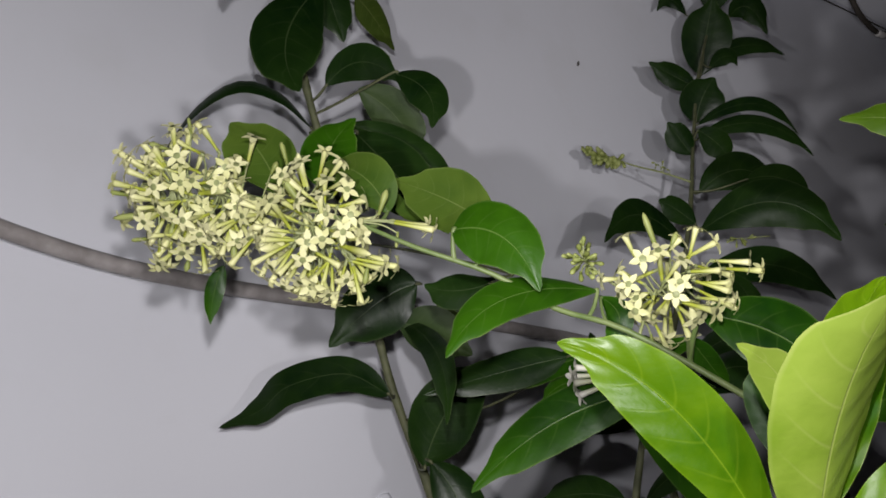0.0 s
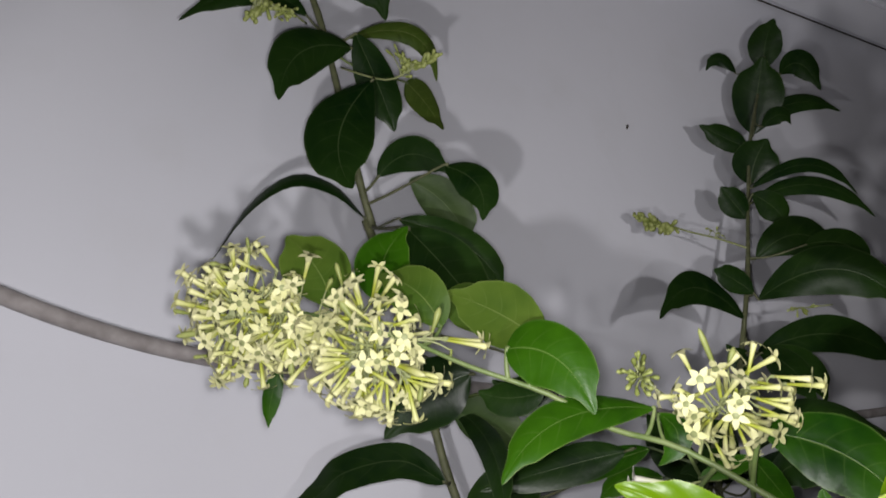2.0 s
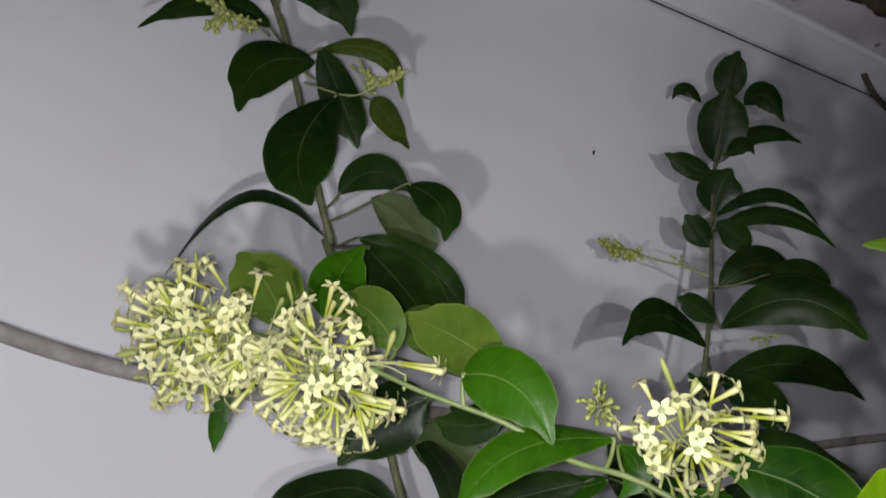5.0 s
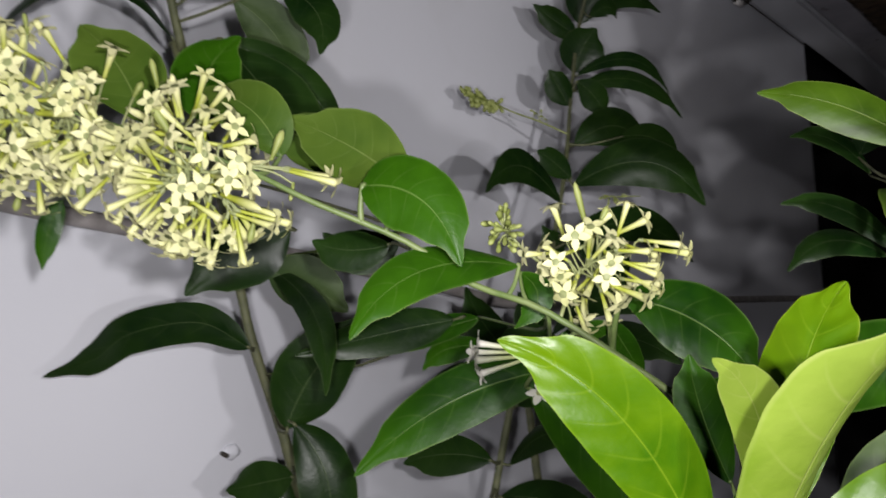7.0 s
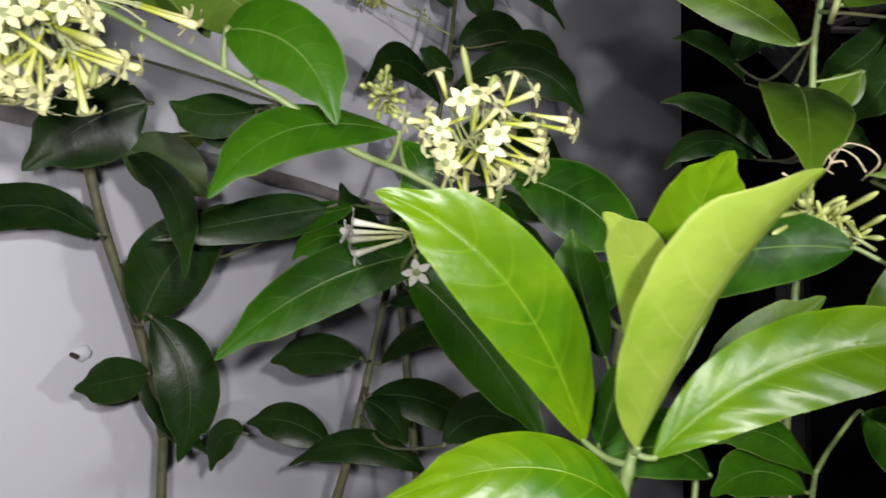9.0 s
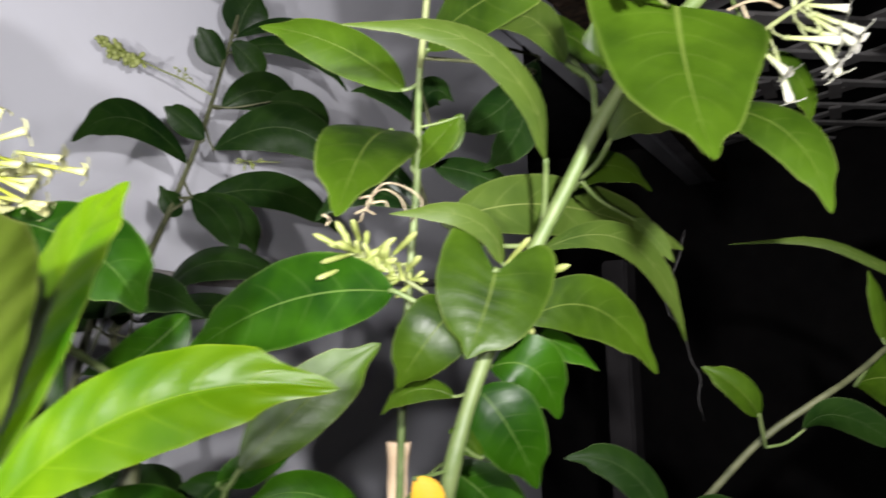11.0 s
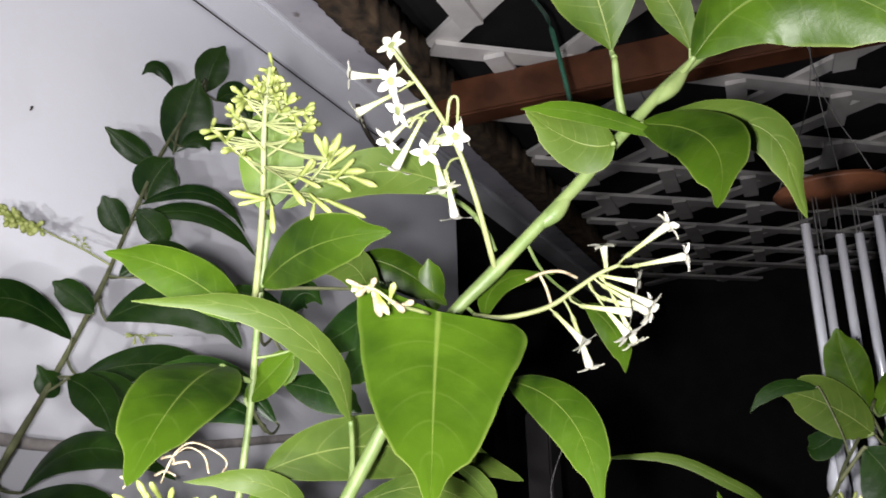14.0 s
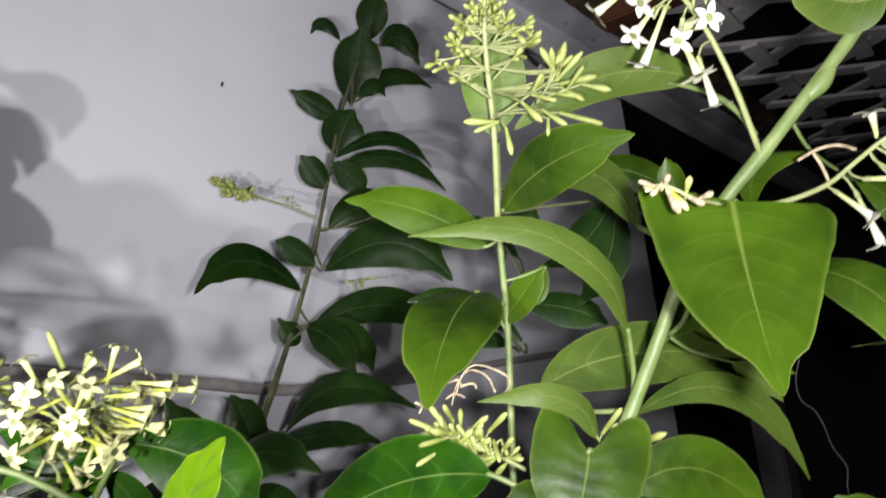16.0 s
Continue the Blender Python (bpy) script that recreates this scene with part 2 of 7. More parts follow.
def plant(name, label, foot, blade=None):
    ob = tagged(new(name), label, "shrub", "night jasmine stems")
    ob.empty_display_size = 0.05
    ob.matrix_basis = Matrix.Translation(foot)
    PLANTS[ob.name] = {"ob": ob, "lines": [], "leaves": [], "sprays": {}, "leaf": blade or LEAF}
    return ob


def stem(parent, pts, r0, r1, mat, name):
    bm = bmesh.new()
    curve = tube(bm, pts, r0, r1, 10 if r0 > 0.003 else 7, knots=0.16 if r0 > 0.003 else 0.0)
    ob = to_object(name, bm, mat, parent)
    info = PLANTS[parent.name]
    if mat is SPRAY_STEM and name.endswith("spray"):
        info["sprays"][ob.name] = (ob, curve, [])
    elif name in ("stem", "cut_stub"):
        info["lines"].append(curve)
    return ob


def node_of(parent, low, mid, high):
    """A swollen node with a leaf scar on a thick stem."""
    bm = bmesh.new()
    low, mid, high = Vector(low), Vector(mid), Vector(high)
    line = [spline([low, mid, high], k / 12) for k in range(13)]
    way, up = (high - low).normalized(), Vector((0.31, 0.52, 0.79)).normalized()
    a = way.cross(up).normalized()
    b = way.cross(a)
    rings = [[bm.verts.new(p + (a * math.cos(w) + b * math.sin(w)) * (0.0016 + 0.0030 * math.sin(math.pi * k / 12) ** 1.3 * (1 + 0.25 * math.cos(w - 1)))) for w in [2 * math.pi * n / 12 for n in range(12)]] for k, p in enumerate(line)]
    for one, two in zip(rings, rings[1:]):
        for n in range(12):
            bm.faces.new((one[n], one[(n + 1) % 12], two[(n + 1) % 12], two[n]))
    return to_object("stem_node", bm, GREEN_STEM, parent)


def spline(knots, s):
    """The point at s, from 0 to 1, of a smooth curve through the knots."""
    ext = [2 * knots[0] - knots[1], *knots, 2 * knots[-1] - knots[-2]]
    k = min(int(s * (len(knots) - 1)), len(knots) - 2)
    t = s * (len(knots) - 1) - k
    a, b, c, d = ext[k:k + 4]
    return 0.5 * (2 * b + (c - a) * t + (2 * a - 5 * b + 4 * c - d) * t * t + (3 * b - a - 3 * c + d) * t**3)


def leaf(parent, base, mid, tip, width, side, mat=None, fold=None, full=None, point=0.8, slant=0.0, bare=False, heart=0.0):
    """A pointed oval blade: curved along its midrib, folded and cambered across it, with quilted cells between the side veins."""
    base, tip, side = Vector(base), Vector(tip), Vector(side)
    if isinstance(mid[0], tuple):
        knots = [base, *[Vector(p) for p in mid], tip]
        ctrl = knots[1]
    else:
        knots = None
        ctrl = 2 * Vector(mid) - (base + tip) / 2
    rnd = random.Random(round(base.x * 9e4) + round(tip.z * 7e4))
    fine = width > 0.022
    quilt = 0.017 if mat is YOUNG else 0.008 if mat is TENDER else 0.002 if mat in (SHADED_LEAF, OLIVE) else 0.006
    nu, nv = (56, 16) if mat in (YOUNG, TENDER) else (34, 10) if fine else (14, 6)
    phase, wave = rnd.uniform(0, 6.28), rnd.uniform(0.03, 0.075)
    fold = rnd.uniform(0.0, 0.14) if fold is None else fold
    curl, skew, bulge = rnd.uniform(0.10, 0.26), rnd.uniform(-0.06, 0.06), full or rnd.uniform(0.62, 0.80)
    peak = (bulge / (bulge + point)) ** bulge * (point / (bulge + point)) ** point
    bm = bmesh.new()
    lay = bm.loops.layers.uv.new("UVMap")
    grid, rises = [], []
    for i in range(nu + 1):
        s = i / nu
        if knots:
            p, way = spline(knots, s), (spline(knots, min(1, s + 0.02)) - spline(knots, max(0, s - 0.02))).normalized()
        else:
            p = (1 - s) ** 2 * base + 2 * s * (1 - s) * ctrl + s * s * tip
            way = (2 * (1 - s) * (ctrl - base) + 2 * s * (tip - ctrl)).normalized()
        out = (side - way * side.dot(way)).normalized()
        up = out.cross(way)
        twist = 0.25 * skew * (s - 0.5) * 8
        out, up = out * math.cos(twist) + up * math.sin(twist), up * math.cos(twist) - out * math.sin(twist)
        half = width / 2 * (max(s, 0.004) ** bulge * max(1 - s, 0.002) ** point) / peak
        if s > 0.8:
            half *= 1 - 0.35 * math.sin((s - 0.8) / 0.2 * math.pi)
        row = []
        for j in range(nv + 1):
            u = 2 * j / nv - 1
            lift = fold * abs(u) * half - curl * u * u * half
            lift += wave * width * 0.5 * abs(u) ** 2 * math.sin(phase + s * 8 + (1.7 if u > 0 else 0)) * min(1, half / width * 4)
            if fine:
                cell = math.sin(math.pi * (7 * (s - 0.17 * abs(u) ** 1.4)))
                lift += quilt * width * (cell * cell - 0.5) * min(1, 5 * abs(u)) * min(1, half / width * 4)
                lift -= 0.010 * width * max(0, 1 - abs(u) * 6)
            edge = 1 + 0.025 * math.sin(phase * 3 + s * 9 + u) + 0.006 * math.sin(phase + s * 41 + u)
            row.append(bm.verts.new(p + out * (u * half * edge) + up * lift + way * half * (slant * u * (1 - s) - heart * abs(u) ** 1.5 * (1 - s) ** 3)))
        grid.append(row)
        rises.append([up] * len(row))
    low = [[bm.verts.new(v.co - rise * 0.00035) for v, rise in zip(row, up_row)] for row, up_row in zip(grid, rises)]
    for i in range(nu):
        for j in range(nv):
            spots = ((j, i), (j + 1, i), (j + 1, i + 1), (j, i + 1))
            f = bm.faces.new([grid[b][a] for a, b in spots])
            g = bm.faces.new([low[b][a] for a, b in spots[::-1]])
            g.material_index = 1
            for face, order in ((f, spots), (g, spots[::-1])):
                for loop, (a, b) in zip(face.loops, order):
                    loop[lay].uv = (a / nv, b / nu)
    top = mat or PLANTS[parent.name]["leaf"]
    ob = to_object("leaf", bm, [top, UNDER.get(top, top)], parent)
    if not bare:
        PLANTS[parent.name]["leaves"].append((ob, base, (ctrl - base).normalized(), width))
    return ob


def flower_mesh(name, seed, spread):
    """A slim tube that widens to a throat, with a small calyx and five pointed lobes, some of them bent back."""
    rnd = random.Random(seed)
    bm = bmesh.new()
    sides, prof = 8, ((0, 0.0007), (0.0022, 0.0011), (0.0030, 0.0010), (0.0032, 0.0008), (0.011, 0.0010), (0.018, 0.0014), (0.0225, 0.0018), (0.0245, 0.0019))
    rings = [[bm.verts.new((r * math.cos(2 * math.pi * k / sides), r * math.sin(2 * math.pi * k / sides), z)) for k in range(sides)] for z, r in prof]
    for n, (one, two) in enumerate(zip(rings, rings[1:])):
        for k in range(sides):
            f = bm.faces.new((one[k], one[(k + 1) % sides], two[(k + 1) % sides], two[k]))
            f.material_index = 1 if n < 3 else 0
    throat = bm.verts.new((0, 0, 0.0205))
    for k in range(sides):
        bm.faces.new((rings[-1][k], rings[-1][(k + 1) % sides], throat)).material_index = 1
    for n in range(5):
        w = 2 * math.pi * n / 5 + rnd.uniform(-0.12, 0.12)
        bend, size = spread + rnd.uniform(-0.35, 0.35), rnd.uniform(0.85, 1.1)
        c, s = math.cos(w), math.sin(w)
        rows = []
        for q, wide in ((0.0, 0.0012), (0.35, 0.0018), (0.7, 0.0012), (1.0, 0.0001)):
            reach = 0.0016 + 0.0055 * size * q * math.sin(bend + 0.25)
            high = 0.0243 + 0.0058 * size * q * math.cos(bend + 0.25) - 0.0014 * q * q
            rows.append([bm.verts.new((c * reach - s * y, s * reach + c * y, high + (0.0006 * q if y else 0))) for y in (-wide, 0, wide)])
        for one, two in zip(rows, rows[1:]):
            bm.faces.new((one[0], one[1], two[1], two[0]))
            bm.faces.new((one[1], one[2], two[2], two[1]))
    me = bpy.data.meshes.new(name)
    bm.normal_update()
    bm.to_mesh(me)
    bm.free()
    for p in me.polygons:
        p.use_smooth = True
    return me


def bud_mesh(name, fat):
    bm = bmesh.new()
    sides, prof = 7, ((0, 0.0006), (0.0022, 0.0010), (0.0026, 0.0008), (0.008, 0.0011), (0.015, 0.0013 * fat), (0.020, 0.0014 * fat), (0.0242, 0.0009), (0.026, 0.0001))
    rings = [[bm.verts.new((r * math.cos(2 * math.pi * k / sides), r * math.sin(2 * math.pi * k / sides), z)) for k in range(sides)] for z, r in prof]
    for one, two in zip(rings, rings[1:]):
        for k in range(sides):
            bm.faces.new((one[k], one[(k + 1) % sides], two[(k + 1) % sides], two[k]))
    bm.faces.new(rings[-1])
    me = bpy.data.meshes.new(name)
    bm.normal_update()
    bm.to_mesh(me)
    bm.free()
    for p in me.polygons:
        p.use_smooth = True
    return me


MADE = {}


def shared(kind, mat, n):
    key = (kind, mat.name, n)
    if key not in MADE:
        me = flower_mesh("flower", n, (0.95, 1.10, 1.25, 0.90, 1.15)[n] if mat is WHITE else (1.05, 1.3, 1.5, 0.95, 1.65)[n]) if kind == "flower" else bud_mesh("bud", (1.0, 1.3, 1.15, 0.9, 1.2)[n])
        me.materials.append(mat)
        me.materials.append(SPRAY_STEM)
        MADE[key] = me
    return MADE[key]


def blossom(spray, kind, base, tip, mat, least, most, plump=1.0):
    base, tip = Vector(base), Vector(tip)
    rnd = random.Random(round(base.x * 8e4) + round(tip.y * 6e4) + round(tip.z * 5e4))
    way = tip - base
    size = min(max(way.length, least), most)
    foot = tip - way.normalized() * size
    ob = new(kind, shared(kind, mat, rnd.randrange(5)))
    thick = (1.28 if mat is WHITE else 1.14) if kind == "flower" else min(1.5, 0.78 + size * 27)
    fat = rnd.uniform(0.92, 1.1) * thick * plump
    ob.parent = spray
    turn = way.to_track_quat("Z", "Y").to_matrix().to_4x4() @ pose(0, 0, 0, 0, 0, rnd.uniform(0, 72))
    world = Matrix.Translation(foot) @ turn @ Matrix.Diagonal((fat, fat, size / 0.026, 1))
    ob.matrix_parent_inverse = spray.parent.matrix_basis.inverted()
    ob.matrix_basis = world
    ob.matrix_parent_inverse = (spray.parent.matrix_basis @ spray.matrix_parent_inverse).inverted()
    PLANTS[spray.parent.name]["sprays"][spray.name][2].append((foot, way.normalized()))
    return ob


def flower(spray, base, tip, mat):
    if mat is WILTED:
        return blossom(spray, "wilted_flower", base, tip, mat, 0.014, 0.022)
    return blossom(spray, "flower", base, tip, mat, 0.021, 0.031)


def bud(spray, base, tip, mat, plump=1.0):
    return blossom(spray, "bud", base, tip, mat, 0.005, 0.027, plump)


def flower_fan(spray, centre, radius, count, seed, bias):
    """Flowers that radiate from a knot of the spray."""
    rnd = random.Random(seed)
    centre, bias = Vector(centre), Vector(bias)
    for _ in range(count):
        way = (Vector([rnd.gauss(0, 0.6) for _ in range(3)]) + bias).normalized()
        tip = centre + way * radius * rnd.uniform(0.75, 1.08)
        aim = (way + Vector([rnd.gauss(0, 0.18) for _ in range(3)])).normalized()
        flower(spray, tip - aim * rnd.uniform(0.022, 0.028), tip, PALE)


def bud_fan(spray, a, b, aim, count, seed, loose=0.42, short=0.012, long=0.022, plump=1.0):
    """Slim buds that fan out from a stretch of a spray."""
    rnd = random.Random(seed)
    a, b, aim = Vector(a), Vector(b), Vector(aim).normalized()
    for k in range(count):
        base = a.lerp(b, (k + rnd.uniform(0, 0.9)) / count) + Vector([rnd.gauss(0, 0.0018) for _ in range(3)])
        way = (aim + Vector([rnd.gauss(0, loose) for _ in range(3)])).normalized()
        bud(spray, base, base + way * rnd.uniform(short, long), BUDM, plump)


def finish(parent):
    """Joins each leaf to the nearest stem by its stalk, and each flower to its spray."""
    info = PLANTS[parent.name]
    low = min((line[0] for line in info["lines"]), key=lambda p: p.z)
    foot = parent.matrix_basis.translation
    bm = bmesh.new()
    tube(bm, [foot - Vector((0, 0, 0.03)), foot.lerp(low, 0.3) + Vector((0.01, 0.02, 0.05)), foot.lerp(low, 0.7) + Vector((-0.01, 0.01, 0.03)), low + Vector((0, 0, 0.004))], 0.0085, 0.0045, 10, True, 6, 0.16)
    to_object("stem", bm, DARK_STEM, parent)
    for ob, base, way, width in info["leaves"]:
        near = min((p for line in info["lines"] for p in line), key=lambda p: (p - base).length, default=None)
        r = min(0.0016, 0.0006 + width * 0.02)
        far = (near - base).length if near else 1
        bm = bmesh.new()
        if far < 0.045:
            tube(bm, [near, near.lerp(base, 0.5) - way * far * 0.04 - Vector((0, 0, far * 0.06)), base, base + way * 0.0015], r * 1.25, r * 0.9, 6)
        else:
            tube(bm, [near, near.lerp(base, 0.45) - way * far * 0.08 - Vector((0, 0, far * 0.06)), base - way * min(0.003, far * 0.05), base + way * 0.0015], r * 1.15, r * 0.8, 6)
        to_object("petiole", bm, DARK_STEM if ob.data.materials[0] is SHADED_LEAF else GREEN_STEM, ob)
    for ob, curve, feet in info["sprays"].values():
        for foot, way in feet:
            near = min(curve, key=lambda p: (p - foot).length)
            if (near - foot).length < 0.05:
                bm = bmesh.new()
                tube(bm, [near, near.lerp(foot, 0.6) - way * 0.002, foot + way * 0.001], 0.0007, 0.0006, 5, False, 3)
                twig = to_object("pedicel", bm, SPRAY_STEM, ob)
                twig.matrix_parent_inverse = (parent.matrix_basis @ ob.matrix_parent_inverse).inverted()


# ---- the structure ----
# The wall's line: a point on it, the way along it and the way out into the yard.
FOOT = Vector((0.327, 1.355, 0))
ALONG = Vector((math.cos(radians(36.5)), math.sin(radians(36.5)), 0))
OUT = Vector((math.sin(radians(36.5)), -math.cos(radians(36.5)), 0))
WALL_END, EAVES = 1.885, 2.50


def on_wall(a, out, z):
    return FOOT + ALONG * a + OUT * out + Vector((0, 0, z))


def wall_frame(a, out, z):
    """A pose whose x runs along the wall, y into it and z up."""
    m = Matrix((ALONG, -OUT, Vector((0, 0, 1)))).transposed().to_4x4()
    m.translation = on_wall(a, out, z)
    return m


def wall_box(name, a0, a1, o0, o1, z0, z1, mat, label="", category="", kind="structure", bevel=0.004):
    bm = bmesh.new()
    box(bm, (a1 - a0, o1 - o0, z1 - z0), Matrix.Identity(4), bevel)
    ob = to_object(name, bm, mat, smooth=False)
    ob.matrix_basis = wall_frame((a0 + a1) / 2, (o0 + o1) / 2, (z0 + z1) / 2)
    return tagged(ob, label, category, "", kind)


wall_box("wall_house", -3.2, WALL_END, -0.20, 0.0, -0.1, 3.1, PLASTER, "smooth white plastered house wall", "wall", bevel=0.006)
wall_box("wall_return", WALL_END - 0.2, WALL_END, -3.0, -0.202, -0.1, 3.1, PLASTER, "white plastered side of the house", "wall")
wall_box("eaves_beam", -3.2, 5.5, 0.002, 0.125, EAVES, EAVES + 0.30, PLASTER, "white plastered beam along the top of the wall", "beam", bevel=0.012)
wall_box("eaves_board", -3.2, 5.5, 0.128, 0.225, EAVES + 0.012, EAVES + 0.20, STAINED, "grey-white painted board beside the eaves beam", "board")
bm = bmesh.new()
bmesh.ops.create_grid(bm, x_segments=420, y_segments=5, size=0.5)
for v in bm.verts:
    v.co = Vector((v.co.x * 8.7 + 1.15, v.co.y * 0.088 - 0.274, 0))
    rough = noise.noise(v.co * 26) * 0.022 + noise.noise(v.co * 90) * 0.008
    v.co.z, v.co.y = 0.6 * rough, v.co.y + rough
slab = bmesh.ops.extrude_face_region(bm, geom=bm.faces[:])
for v in slab["geom"]:
    if isinstance(v, bmesh.types.BMVert):
        v.co.z += 0.10
bmesh.ops.recalc_face_normals(bm, faces=bm.faces[:])
batten = to_object("eaves_batten", bm, BATTEN)
batten.matrix_basis = wall_frame(0, 0, EAVES + 0.002)
tagged(batten, "crumbling rust-brown batten beside the eaves board", "batten", "", "structure")
# Dark-coloured strip in place of the shade inside the joint.
wall_box("eaves_joint", -3.2, WALL_END, 0.0015, 0.006, EAVES - 0.0022, EAVES - 0.0005, DARKSPOT, "thin dark strip for the shaded joint between wall and eaves beam", "joint", bevel=0.0005)
# Dark panel added where the yard only fades into unlit night.
wall_box("rear_wall", 5.5, 5.7, -4.0, 6.0, -0.1, 3.3, DARK_SCREEN, "added dark backdrop for the unlit end of the yard", "wall")
# Dark sheet added overhead to keep the lattice gaps black.
wall_box("roof_sheet", -3.2, 5.5, -0.1, 6.0, EAVES + 0.34, EAVES + 0.38, COVER, "dark cover sheet above the lattice", "roof")
# Another sheet, added to block the blue sky beyond the wall's end.
wall_box("roof_sheet", WALL_END, 5.5, -4.0, -0.104, EAVES + 0.34, EAVES + 0.38, COVER, "added dark sheet hiding the sky past the end of the house", "roof")
bm = bmesh.new()
bmesh.ops.create_grid(bm, x_segments=24, y_segments=24, size=30)
for v in bm.verts:
    v.co.z = 0.02 * noise.noise(v.co * 0.7)
tagged(to_object("ground", bm, SOIL), "dark bare garden ground", "ground", "", "structure")
wall_box("yard_wall", -3.4, -3.2, -0.2, 6.0, -0.1, 2.6, PLASTER, "white plastered yard wall", "wall")
# Unseen dark screen, added only to close the yard.
wall_box("garden_fence", -3.4, 5.7, 6.0, 6.1, -0.1, 2.4, DARK_SCREEN, "added unseen dark screen along the far side of the yard", "fence")


def lattice():
    """A ceiling screen of flat white strips: two slanting sets and short straight ones between them."""
    bm = bmesh.new()
    z, wide, thick = EAVES + 0.075, 0.070, 0.014
    o0, o1, a0, a1 = 0.33, 3.1, -0.3, 4.7
    slope, step = radians(52), 0.46
    rnd = random.Random(21)
    for sign, lift in ((1, 0.0), (-1, thick + 0.001)):
        n0 = int((a0 - 3.5) / step)
        for n in range(n0, int((a1 + 3.5) / step)):
            c = n * step
            p, q = (c, o0), (c + sign * (o1 - o0) / math.tan(slope), o1)
            if sign < 0:
                p, q = (c, o0), (c - (o1 - o0) / math.tan(slope), o1)
            lo, hi = 0.0, 1.0
            d = q[0] - p[0]
            t0, t1 = sorted(((a0 - p[0]) / d, (a1 - p[0]) / d))
            lo, hi = max(lo, t0), min(hi, t1)
            if hi - lo < 0.05:
                continue
            pa = Vector((p[0] + d * lo, -(p[1] + (q[1] - p[1]) * lo), 0))
            qa = Vector((p[0] + d * hi, -(p[1] + (q[1] - p[1]) * hi), 0))
            m = Matrix.Translation((pa + qa) / 2 + Vector((0, 0, lift))) @ Matrix.Rotation(math.atan2(qa.y - pa.y, qa.x - pa.x) + rnd.uniform(-0.012, 0.012), 4, "Z")
            box(bm, ((qa - pa).length, wide * rnd.uniform(0.9, 1.08), thick), Matrix.Translation((rnd.uniform(-0.012, 0.012), 0, 0)) @ m)
    rows = int((o1 - o0) / (step * math.tan(slope) / 2))
    for r in range(rows):
        o = o0 + (r + 0.5) * step * math.tan(slope) / 2
        shift = 0.5 if r % 2 else 0.0
        for n in range(int((a1 - a0) / step)):
            box(bm, (step * rnd.uniform(0.55, 0.68), wide * 0.85, thick), Matrix.Translation((a0 + (n + shift) * step + 0.06 + rnd.uniform(-0.015, 0.015), -o, -thick - 0.002)) @ Matrix.Rotation(rnd.uniform(-0.03, 0.03), 4, "Z"))
    ob = to_object("ceiling", bm, SLATS, smooth=False)
    ob.matrix_basis = wall_frame(0, 0, z)
    tagged(ob, "white painted wooden lattice ceiling over the yard", "ceiling", "", "structure")


lattice()
wall_box("rafter", 1.078, 1.162, 0.265, 3.4, EAVES - 0.055, EAVES + 0.055, BROWNWOOD, "red-brown stained wooden rafter under the lattice", "rafter", "structure", 0.006)

# The pole that leans along the wall and bends up at its end.
bm = bmesh.new()
tube(bm, [on_wall(a, o, z) for a, o, z in ((-1.35, 0.05, 1.93), (-1.12, 0.045, 1.775), (-0.97, 0.04, 1.703), (-0.80, 0.04, 1.653), (-0.60, 0.04, 1.627), (-0.40, 0.04, 1.611), (-0.15, 0.04, 1.583), (0.08, 0.04, 1.553), (0.40, 0.04, 1.552), (0.75, 0.04, 1.568), (1.2, 0.04, 1.58), (1.7, 0.04, 1.59))], 0.0098, 0.0090, 12, True, 6)
tagged(to_object("wall_pole", bm, POLE), "bent weathered grey pole fixed along the white wall", "pole")

# Marks on the wall: a dark speck and a chipped patch with a nail.
bm = bmesh.new()
bmesh.ops.create_icosphere(bm, subdivisions=1, radius=1.0, matrix=wall_frame(0.0, 0.002, 2.094) @ pose(0, 0, 0, 0, 20, 0) @ Matrix.Diagonal((0.0025, 0.003, 0.006, 1)))
tagged(to_object("speck", bm, DARKSPOT), "small dark speck stuck on the white wall", "speck")
bm = bmesh.new()
bmesh.ops.create_icosphere(bm, subdivisions=2, radius=1.0, matrix=wall_frame(-0.455, 0.001, 1.366) @ Matrix.Diagonal((0.012, 0.004, 0.010, 1)))
for v in bm.verts:
    v.co += v.normal * 0.0025 * noise.noise(v.co * 300)
chip = tagged(to_object("wall_plug", bm, PLASTER), "rough plaster patch with a dark nail in the white wall", "wall plug")
bm = bmesh.new()
tube(bm, [on_wall(-0.468, 0.0, 1.366), on_wall(-0.468, 0.012, 1.364)], 0.0028, 0.003, 8)
to_object("nail", bm, DARKSPOT, chip, "dark nail head")


